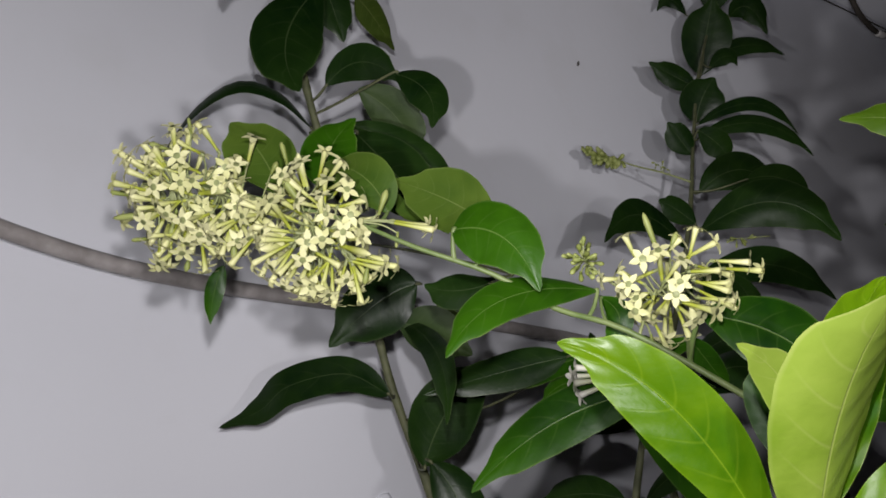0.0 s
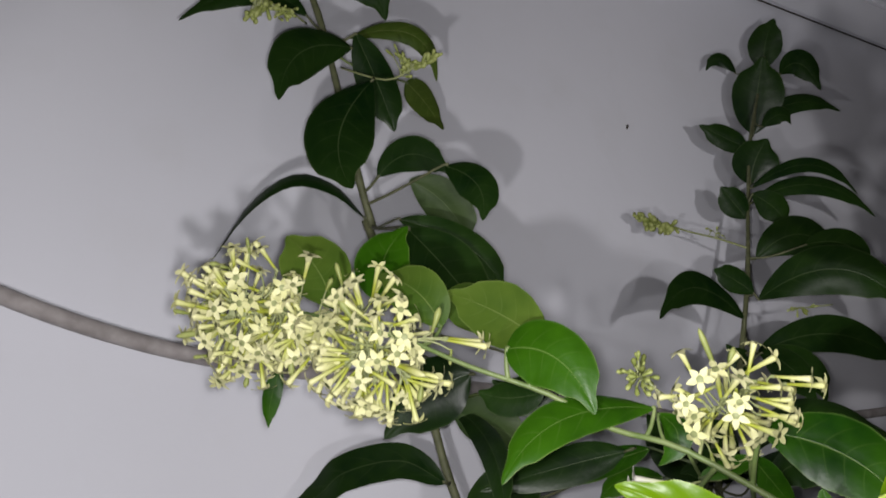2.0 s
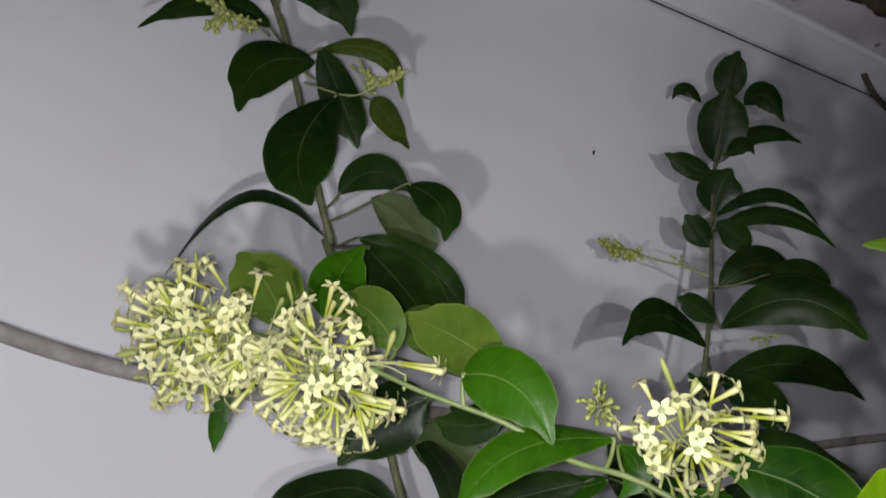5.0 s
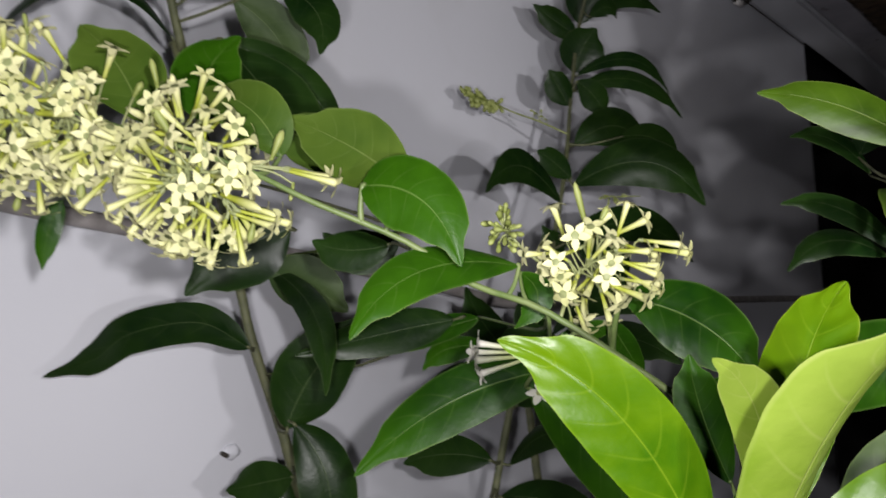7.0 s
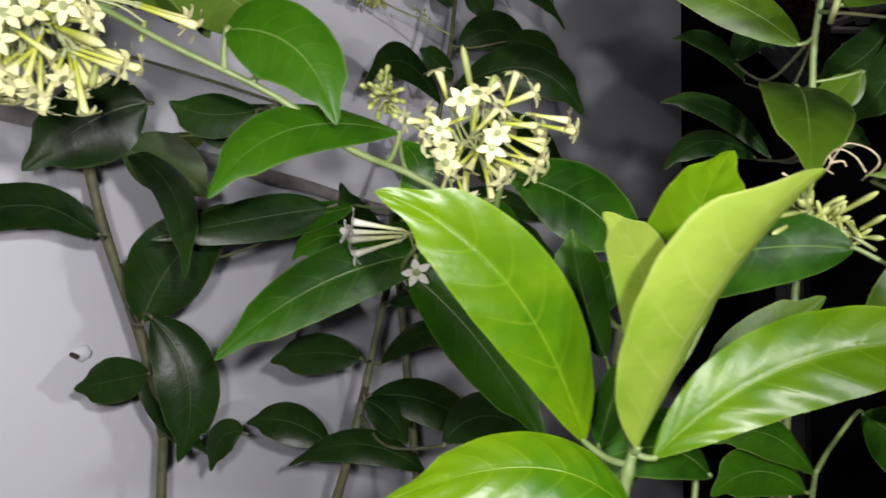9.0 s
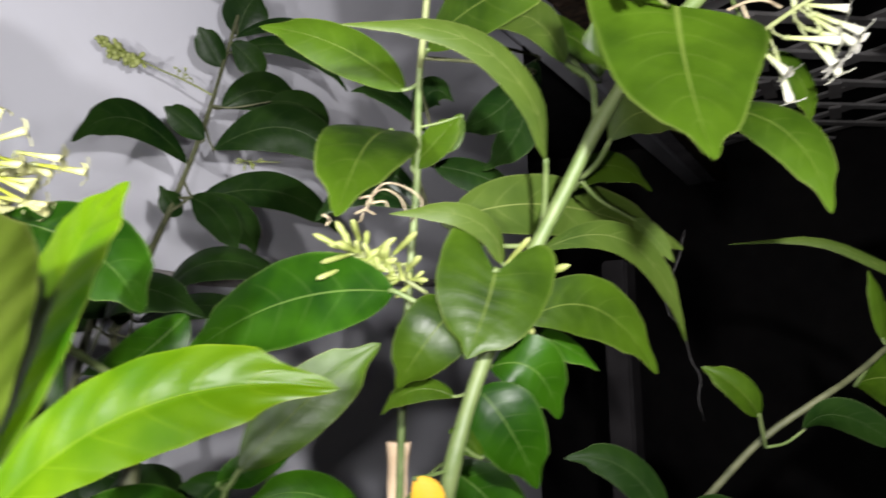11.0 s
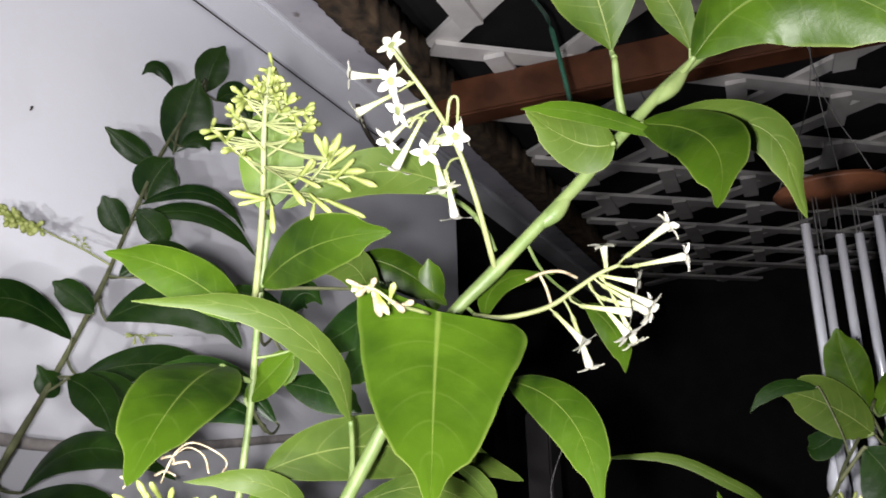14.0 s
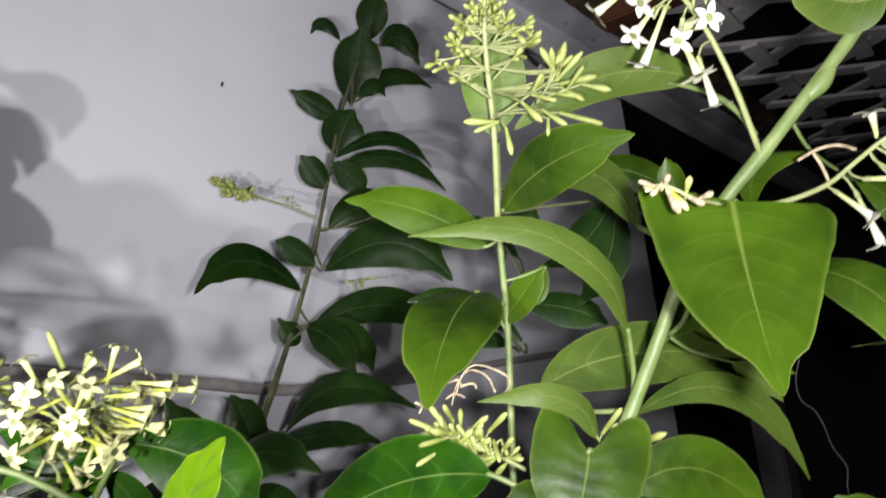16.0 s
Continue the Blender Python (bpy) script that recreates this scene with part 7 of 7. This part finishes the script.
bud(S, (0.4267, 0.4228, 1.7452), (0.4195, 0.4181, 1.7387), BUDM)
bud(S, (0.4260, 0.4203, 1.7439), (0.4284, 0.4188, 1.7498), BUDM)
bud(S, (0.4281, 0.4308, 1.7527), (0.4280, 0.4326, 1.7599), BUDM)
stem(B, [(0.4327, 0.4234, 1.7309), (0.4355, 0.4127, 1.7449)], 0.0008, 0.0006, SPRAY_STEM, 'pedicel')
bud(S, (0.4328, 0.4100, 1.7380), (0.4319, 0.4032, 1.7401), BUDM)
bud(S, (0.4364, 0.4204, 1.7436), (0.4337, 0.4301, 1.7545), BUDM)
bud(S, (0.4380, 0.4220, 1.7476), (0.4444, 0.4216, 1.7495), BUDM)
bud(S, (0.4332, 0.4134, 1.7377), (0.4411, 0.4228, 1.7473), BUDM)
bud(S, (0.4318, 0.4086, 1.7358), (0.4336, 0.3993, 1.7341), BUDM)
bud(S, (0.4338, 0.4183, 1.7369), (0.4375, 0.4130, 1.7403), BUDM)
bud(S, (0.4314, 0.4067, 1.7354), (0.4353, 0.4113, 1.7462), BUDM)
bud(S, (0.4350, 0.4160, 1.7416), (0.4415, 0.4136, 1.7378), BUDM)
bud(S, (0.4357, 0.4181, 1.7426), (0.4341, 0.4199, 1.7504), BUDM)
bud(S, (0.4362, 0.4166, 1.7450), (0.4365, 0.4165, 1.7539), BUDM)
bud(S, (0.4370, 0.4177, 1.7468), (0.4414, 0.4076, 1.7457), BUDM)
bud(S, (0.4338, 0.4194, 1.7361), (0.4351, 0.4076, 1.7362), BUDM)
bud(S, (0.4327, 0.4139, 1.7357), (0.4401, 0.4241, 1.7504), BUDM)
bud(S, (0.4361, 0.4234, 1.7411), (0.4286, 0.4061, 1.7385), BUDM)
bud(S, (0.4357, 0.4176, 1.7429), (0.4377, 0.4069, 1.7448), BUDM)
stem(B, [(0.4328, 0.4211, 1.7380), (0.4310, 0.4114, 1.7573)], 0.0008, 0.0006, SPRAY_STEM, 'pedicel')
bud(S, (0.4319, 0.4169, 1.7446), (0.4313, 0.4148, 1.7503), BUDM)
bud(S, (0.4311, 0.4131, 1.7499), (0.4285, 0.4098, 1.7546), BUDM)
bud(S, (0.4318, 0.4145, 1.7549), (0.4233, 0.4134, 1.7535), BUDM)
bud(S, (0.4311, 0.4127, 1.7526), (0.4367, 0.4058, 1.7455), BUDM)
bud(S, (0.4323, 0.4170, 1.7515), (0.4309, 0.4248, 1.7606), BUDM)
bud(S, (0.4313, 0.4145, 1.7471), (0.4364, 0.4165, 1.7553), BUDM)
bud(S, (0.4323, 0.4179, 1.7460), (0.4254, 0.4199, 1.7468), BUDM)
bud(S, (0.4326, 0.4165, 1.7595), (0.4306, 0.4173, 1.7687), BUDM)
bud(S, (0.4317, 0.4155, 1.7488), (0.4378, 0.4243, 1.7604), BUDM)
bud(S, (0.4303, 0.4119, 1.7433), (0.4310, 0.4099, 1.7506), BUDM)
bud(S, (0.4330, 0.4201, 1.7470), (0.4327, 0.4060, 1.7484), BUDM)
bud(S, (0.4314, 0.4139, 1.7516), (0.4303, 0.4062, 1.7535), BUDM)
bud(S, (0.4316, 0.4159, 1.7449), (0.4254, 0.4122, 1.7497), BUDM)
bud(S, (0.4318, 0.4167, 1.7444), (0.4402, 0.4260, 1.7531), BUDM)
bud(S, (0.4336, 0.4209, 1.7540), (0.4385, 0.4309, 1.7667), BUDM)
stem(B, [(0.4333, 0.4247, 1.7255), (0.4514, 0.4083, 1.7303)], 0.0008, 0.0006, SPRAY_STEM, 'pedicel')
bud(S, (0.4484, 0.4089, 1.7289), (0.4524, 0.4008, 1.7261), BUDM)
bud(S, (0.4419, 0.4099, 1.7258), (0.4486, 0.4103, 1.7284), BUDM)
bud(S, (0.4465, 0.4186, 1.7307), (0.4493, 0.4195, 1.7377), BUDM)
bud(S, (0.4514, 0.4122, 1.7314), (0.4564, 0.4065, 1.7363), BUDM)
bud(S, (0.4418, 0.4073, 1.7251), (0.4498, 0.4043, 1.7280), BUDM)
bud(S, (0.4433, 0.4078, 1.7260), (0.4490, 0.4084, 1.7284), BUDM)
bud(S, (0.4487, 0.4113, 1.7298), (0.4573, 0.4090, 1.7303), BUDM)
bud(S, (0.4403, 0.4099, 1.7250), (0.4455, 0.4092, 1.7247), BUDM)
bud(S, (0.4493, 0.4164, 1.7315), (0.4545, 0.4167, 1.7349), BUDM)
bud(S, (0.4490, 0.4066, 1.7286), (0.4552, 0.4023, 1.7313), BUDM)
bud(S, (0.4445, 0.4192, 1.7298), (0.4554, 0.4255, 1.7392), BUDM)
bud(S, (0.4407, 0.4185, 1.7276), (0.4412, 0.4211, 1.7383), BUDM)
bud(S, (0.4440, 0.4083, 1.7265), (0.4469, 0.4040, 1.7169), BUDM)
bud(S, (0.4498, 0.4100, 1.7299), (0.4509, 0.3996, 1.7189), BUDM)
bud(S, (0.4458, 0.4110, 1.7282), (0.4487, 0.4041, 1.7263), BUDM)
stem(B, [(0.4342, 0.4277, 1.6820), (0.4584, 0.4059, 1.6937)], 0.0008, 0.0006, SPRAY_STEM, 'pedicel')
bud(S, (0.4495, 0.4102, 1.6889), (0.4538, 0.4011, 1.6978), BUDM)
bud(S, (0.4482, 0.4128, 1.6885), (0.4576, 0.4060, 1.6990), BUDM)
bud(S, (0.4411, 0.4086, 1.6835), (0.4504, 0.4036, 1.6688), BUDM)
bud(S, (0.4463, 0.4047, 1.6861), (0.4551, 0.3923, 1.6772), BUDM)
stem(B, [(0.4546, 0.4156, 1.6849), (0.4667, 0.3981, 1.7039)], 0.0008, 0.0006, SPRAY_STEM, 'pedicel')
bud(S, (0.4649, 0.4036, 1.7006), (0.4738, 0.3986, 1.7077), BUDM)
bud(S, (0.4632, 0.4032, 1.6983), (0.4537, 0.3994, 1.7129), BUDM)
bud(S, (0.4625, 0.3998, 1.6980), (0.4694, 0.4033, 1.7146), BUDM)
bud(S, (0.4632, 0.4049, 1.6980), (0.4584, 0.3950, 1.7106), BUDM)
stem(B, [(0.4544, 0.4151, 1.6866), (0.4776, 0.3964, 1.6897)], 0.0008, 0.0006, SPRAY_STEM, 'pedicel')
bud(S, (0.4633, 0.4069, 1.6876), (0.4762, 0.4062, 1.6868), BUDM)
bud(S, (0.4665, 0.3991, 1.6867), (0.4760, 0.3922, 1.6985), BUDM)
bud(S, (0.4752, 0.3975, 1.6892), (0.4897, 0.3899, 1.6823), BUDM)
bud(S, (0.4629, 0.4077, 1.6876), (0.4775, 0.4024, 1.6839), BUDM)
bud(S, (0.4581, 0.4147, 1.6813), (0.4871, 0.4005, 1.6657), BUDM)
bud(S, (0.4565, 0.4156, 1.6813), (0.4696, 0.4095, 1.6680), BUDM)
bud(S, (0.4602, 0.4151, 1.6760), (0.4589, 0.4164, 1.6648), BUDM)
bud(S, (0.4346, 0.4285, 1.6785), (0.4145, 0.4357, 1.6818), BUDM)
bud(S, (0.4346, 0.4285, 1.6785), (0.4200, 0.4348, 1.6747), BUDM)
bud(S, (0.4381, 0.4277, 1.6749), (0.4399, 0.4290, 1.6576), BUDM)
bud(S, (0.4646, 0.4069, 1.6950), (0.4686, 0.3957, 1.7148), BUDM)
bud(S, (0.4646, 0.4069, 1.6950), (0.4773, 0.3931, 1.7076), BUDM)
bud(S, (0.4664, 0.4065, 1.6932), (0.4843, 0.3938, 1.6927), BUDM)
bud(S, (0.4665, 0.4069, 1.6915), (0.4777, 0.4011, 1.6807), BUDM)
bud(S, (0.4600, 0.4099, 1.6934), (0.4668, 0.3983, 1.7097), BUDM)
leaf(B, (0.4481, 0.4734, 1.6350), (0.4614, 0.4224, 1.6501), (0.4933, 0.3805, 1.6526), 0.0361, (0.3234, -0.0221, -0.9460))
leaf(B, (0.4438, 0.4615, 1.6816), (0.4442, 0.4503, 1.7178), (0.4448, 0.4399, 1.7505), 0.0412, (0.8911, -0.4292, -0.1473), mat=LIME)
leaf(B, (0.4452, 0.5046, 1.6179), (0.4069, 0.5299, 1.6524), (0.3631, 0.5570, 1.6683), 0.0336, (0.4601, -0.1251, 0.8790), mat=FRESH)
leaf(B, (0.4300, 0.4910, 1.5860), (0.3950, 0.4480, 1.5640), (0.3653, 0.4142, 1.5184), 0.0545, (-0.7907, 0.5359, 0.2960), full=0.6)
leaf(B, (0.4479, 0.5016, 1.5657), (0.4608, 0.4915, 1.5815), (0.4746, 0.4807, 1.5990), 0.0251, (0.3027, -0.6780, -0.6698), mat=FRESH, fold=0.12)
leaf(B, (0.4753, 0.4805, 1.5973), (0.4714, 0.4847, 1.5831), (0.4688, 0.4875, 1.5735), 0.0107, (-0.7042, 0.6032, 0.3744))
leaf(B, (0.4965, 0.5669, 1.5828), (0.5252, 0.5500, 1.5740), (0.5471, 0.5382, 1.5591), 0.0292, (-0.4895, -0.1539, -0.8583), mat=SHADED_LEAF)
leaf(B, (0.5662, 0.5273, 1.6614), (0.5433, 0.5413, 1.6263), (0.5092, 0.5556, 1.6095), 0.0387, (-0.3324, 0.6246, 0.7067), mat=SHADED_LEAF)
leaf(B, (0.5548, 0.5163, 1.6457), (0.5480, 0.5259, 1.6054), (0.5240, 0.5393, 1.5756), 0.0334, (-0.4482, 0.7721, 0.4505), mat=SHADED_LEAF)
leaf(B, (0.4985, 0.5883, 1.5544), (0.4579, 0.6010, 1.5924), (0.4158, 0.6159, 1.5982), 0.0224, (0.4932, 0.1082, 0.8632), mat=SHADED_LEAF)
leaf(B, (0.4880, 0.5921, 1.5544), (0.4499, 0.6052, 1.5678), (0.4188, 0.6177, 1.5446), 0.0268, (0.0643, 0.5032, 0.8618), mat=SHADED_LEAF)
leaf(B, (0.5356, 0.6584, 1.6330), (0.5065, 0.6672, 1.6659), (0.4730, 0.6791, 1.6700), 0.0203, (0.5327, 0.1119, 0.8389), mat=SHADED_LEAF)
leaf(B, (0.5282, 0.6602, 1.6507), (0.5421, 0.6540, 1.6710), (0.5590, 0.6485, 1.6608), 0.0304, (0.1936, -0.2978, -0.9348), mat=SHADED_LEAF)
finish(B)

B = plant('jasmine_branch', 'arching jasmine branch in front of the wind chime', (0.9, 0.55, 0), FRESH)
leaf(B, (0.6202, 0.4693, 1.3141), (0.5947, 0.4787, 1.3589), (0.5545, 0.4957, 1.3692), 0.0276, (0.6460, 0.0164, 0.7631), mat=SHADED_LEAF)
leaf(B, (0.6235, 0.4681, 1.3061), (0.6549, 0.4539, 1.3239), (0.6900, 0.4399, 1.2923), 0.0354, (-0.3402, -0.3831, -0.8588), mat=SHADED_LEAF)
leaf(B, (0.6139, 0.4908, 1.2925), (0.5790, 0.5053, 1.3067), (0.5449, 0.5206, 1.2924), 0.0325, (0.2830, 0.6551, 0.7005), mat=SHADED_LEAF)
stem(B, [(0.5841, 0.4865, 1.2670), (0.5996, 0.4789, 1.2937), (0.6267, 0.4754, 1.3139), (0.6618, 0.4730, 1.3356), (0.7038, 0.4600, 1.3722), (0.7400, 0.4332, 1.4029), (0.7588, 0.4309, 1.4109), (0.7851, 0.4287, 1.4236), (0.8097, 0.4278, 1.4359), (0.8425, 0.4280, 1.4456), (0.8821, 0.4282, 1.4618), (0.9408, 0.4332, 1.4813), (0.9855, 0.4466, 1.5063), (1.0458, 0.4599, 1.5401), (1.0819, 0.4664, 1.5677)], 0.0030, 0.0016, DARK_STEM, 'stem')
leaf(B, (1.0414, 0.4493, 1.5338), (1.0064, 0.4680, 1.5621), (0.9659, 0.4929, 1.5782), 0.0538, (0.4102, -0.1972, 0.8904), mat=OLIVE)
leaf(B, (0.9756, 0.4562, 1.5762), (0.9460, 0.4763, 1.5776), (0.9256, 0.4943, 1.5561), 0.0150, (-0.0844, 0.3758, 0.9228), mat=SHADED_LEAF)
leaf(B, (1.0773, 0.4715, 1.5538), (1.0587, 0.4754, 1.6011), (1.0493, 0.4747, 1.6395), 0.0440, (0.6777, -0.6925, 0.2476), mat=FRESH)
leaf(B, (1.0849, 0.4669, 1.5508), (1.1088, 0.4431, 1.5900), (1.1494, 0.4124, 1.6049), 0.0360, (0.0073, -0.7006, -0.7136), mat=FRESH)
leaf(B, (1.0734, 0.4596, 1.5235), (1.1034, 0.4358, 1.5405), (1.1420, 0.4095, 1.5390), 0.0362, (-0.1863, -0.5139, -0.8374), mat=SHADED_LEAF)
leaf(B, (0.9618, 0.4105, 1.5222), (0.9815, 0.3983, 1.4853), (0.9883, 0.3964, 1.4410), 0.0563, (-0.5991, 0.7245, -0.3409), mat=SHADED_LEAF)
leaf(B, (0.9112, 0.4211, 1.4594), (0.9512, 0.3975, 1.4382), (1.0103, 0.3678, 1.3797), 0.0538, (-0.4713, 0.3411, -0.8134), mat=SHADED_LEAF)
leaf(B, (0.8867, 0.4338, 1.4487), (0.9073, 0.4246, 1.4246), (0.9065, 0.4334, 1.3839), 0.0567, (-0.6504, 0.7319, -0.2032), mat=SHADED_LEAF, full=0.6)
leaf(B, (0.8949, 0.4240, 1.4394), (0.8588, 0.4365, 1.4391), (0.8183, 0.4443, 1.4772), 0.0338, (0.5056, -0.0425, 0.8617), mat=FRESH, full=0.9, point=0.6)
leaf(B, (0.8513, 0.4332, 1.4507), ((0.8428, 0.4267, 1.4812), (0.8155, 0.4356, 1.4995), (0.7799, 0.4621, 1.5196)), (0.7293, 0.5014, 1.5203), 0.0100, (0.5929, 0.0197, 0.8051), mat=OLIVE, full=0.8)
leaf(B, (0.8101, 0.4327, 1.4407), (0.8060, 0.4306, 1.4651), (0.7971, 0.4309, 1.4940), 0.0135, (0.9243, -0.3148, 0.2156), mat=FRESH)
leaf(B, (0.6751, 0.4350, 1.3934), (0.6581, 0.4372, 1.4136), (0.6412, 0.4519, 1.4281), 0.0226, (0.7212, 0.0291, 0.6921), mat=FRESH, fold=0.3)
leaf(B, (1.0253, 0.4693, 1.5401), (1.0077, 0.4845, 1.5233), (0.9983, 0.4910, 1.5234), 0.0286, (-0.0294, 0.5867, 0.8093), mat=SHADED_LEAF)
leaf(B, (1.1189, 0.4540, 1.4945), (1.1513, 0.4384, 1.4588), (1.1659, 0.4395, 1.3997), 0.0477, (-0.7183, 0.5400, -0.4387), mat=SHADED_LEAF)
leaf(B, (0.7947, 0.4474, 1.4064), (0.8428, 0.4238, 1.4007), (0.8990, 0.3970, 1.3338), 0.0528, (-0.2952, 0.5224, -0.8000), mat=FRESH)
leaf(B, (0.7252, 0.4410, 1.3791), (0.7506, 0.4240, 1.3877), (0.7993, 0.4038, 1.3519), 0.0256, (-0.0436, 0.4885, -0.8715), mat=SHADED_LEAF)
stem(B, [(0.6951, 0.4493, 1.3687), (0.7109, 0.4451, 1.3708), (0.7258, 0.4405, 1.3795)], 0.0012, 0.0010, GREEN_STEM, 'stem')
S = stem(B, [(0.9937, 0.4732, 1.4729), (0.9956, 0.4628, 1.4676), (1.0049, 0.4570, 1.4648)], 0.0008, 0.0006, SPRAY_STEM, 'bud_spray')
flower(S, (0.9718, 0.4310, 1.4779), (0.9542, 0.4155, 1.4746), PALE)
bud(S, (1.0149, 0.4555, 1.4689), (1.0143, 0.4479, 1.4567), BUDM)
bud(S, (0.9971, 0.4595, 1.4714), (0.9946, 0.4613, 1.4833), BUDM)
bud(S, (0.9892, 0.4565, 1.4682), (0.9782, 0.4660, 1.4688), BUDM)
bud(S, (1.0045, 0.4543, 1.4654), (1.0156, 0.4458, 1.4573), BUDM)
bud(S, (1.0020, 0.4645, 1.4727), (0.9947, 0.4653, 1.4824), BUDM)
bud(S, (1.0051, 0.4714, 1.4635), (0.9890, 0.4758, 1.4581), BUDM)
bud(S, (0.9901, 0.4575, 1.4746), (0.9785, 0.4571, 1.4853), BUDM)
bud(S, (1.0041, 0.4558, 1.4665), (1.0060, 0.4449, 1.4698), BUDM)
bud(S, (1.0012, 0.4556, 1.4701), (1.0069, 0.4527, 1.4831), BUDM)
bud(S, (1.0033, 0.4607, 1.4627), (0.9834, 0.4637, 1.4584), BUDM)
bud(S, (1.0113, 0.4583, 1.4646), (1.0091, 0.4523, 1.4533), BUDM)
bud(S, (1.0000, 0.4527, 1.4661), (1.0091, 0.4464, 1.4674), BUDM)
bud(S, (1.0006, 0.4619, 1.4660), (0.9931, 0.4716, 1.4643), BUDM)
bud(S, (1.0153, 0.4544, 1.4630), (1.0264, 0.4487, 1.4584), BUDM)
bud(S, (0.9491, 0.4218, 1.4694), (0.9463, 0.4042, 1.4700), BUDM)
bud(S, (0.9491, 0.4218, 1.4694), (0.9530, 0.4142, 1.4635), BUDM)
bud(S, (0.9491, 0.4218, 1.4694), (0.9512, 0.4180, 1.4598), BUDM)
bud(S, (0.9491, 0.4218, 1.4694), (0.9425, 0.4176, 1.4594), BUDM)
bud(S, (0.9491, 0.4218, 1.4694), (0.9461, 0.4282, 1.4574), BUDM)
bud(S, (0.9491, 0.4218, 1.4694), (0.9266, 0.4183, 1.4612), BUDM)
bud(S, (0.9491, 0.4218, 1.4694), (0.9316, 0.4317, 1.4658), BUDM)
bud(S, (0.9491, 0.4218, 1.4694), (0.9392, 0.4307, 1.4739), BUDM)
bud(S, (0.9491, 0.4218, 1.4694), (0.9387, 0.4280, 1.4761), BUDM)
bud(S, (0.9491, 0.4218, 1.4694), (0.9283, 0.4124, 1.4823), BUDM)
bud(S, (0.9491, 0.4218, 1.4694), (0.9375, 0.4133, 1.4812), BUDM)
bud(S, (0.9491, 0.4218, 1.4694), (0.9623, 0.4192, 1.4779), BUDM)
bud(S, (0.9491, 0.4218, 1.4694), (0.9503, 0.4097, 1.4730), BUDM)
stem(B, [(0.8489, 0.4295, 1.4465), (0.8704, 0.4264, 1.4499), (0.9019, 0.4217, 1.4573)], 0.0016, 0.0012, GREEN_STEM, 'stem')
finish(B)

# ---- loose things ----
bm = bmesh.new()
tube(bm, [on_wall(a, o, z) for a, o, z in ((0.985, 0.06, 2.515), (1.02, 0.06, 2.455), (1.075, 0.06, 2.422), (1.13, 0.06, 2.414), (1.20, 0.06, 2.436), (1.27, 0.06, 2.490), (1.31, 0.06, 2.515))], 0.0075, 0.0075, 8)
cable = tagged(to_object("cable", bm, DARKSPOT), "dark cable hanging in a loop under the eaves", "cable")
bm = bmesh.new()
tube(bm, [on_wall(1.11, 0.062, 2.409), on_wall(1.15, 0.062, 2.411)], 0.009, 0.009, 8)
to_object("clip", bm, WHITEWOOD, cable, "white clip")
bm = bmesh.new()
tube(bm, [(1.296, 1.283, 2.580), (1.17, 1.06, 2.36), (1.06, 0.90, 2.20), (1.075, 0.88, 2.05)], 0.0042, 0.004, 8)
tagged(to_object("hanging_cord", bm, CORD), "dark green cord hanging from the lattice", "cord")
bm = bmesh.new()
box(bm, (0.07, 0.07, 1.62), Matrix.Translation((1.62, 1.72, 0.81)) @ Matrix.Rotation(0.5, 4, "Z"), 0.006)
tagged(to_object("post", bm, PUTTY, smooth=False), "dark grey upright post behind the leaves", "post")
bm = bmesh.new()
tube(bm, [(0.8759, 0.7009, 1.5595), (0.8739, 0.7052, 1.5434), (0.8724, 0.7089, 1.5293), (0.8671, 0.7165, 1.5082), (0.8635, 0.7231, 1.4864), (0.8673, 0.7242, 1.4664), (0.8767, 0.7197, 1.4560), (0.8839, 0.7179, 1.4392), (0.8895, 0.7183, 1.4160), (0.9005, 0.7151, 1.3928), (0.8997, 0.7200, 1.3697), (0.9071, 0.7198, 1.3439)], 0.0006, 0.0004, 5, True, 3)
tagged(to_object("wire", bm, WIRE), "thin tangled wire hanging down", "wire")
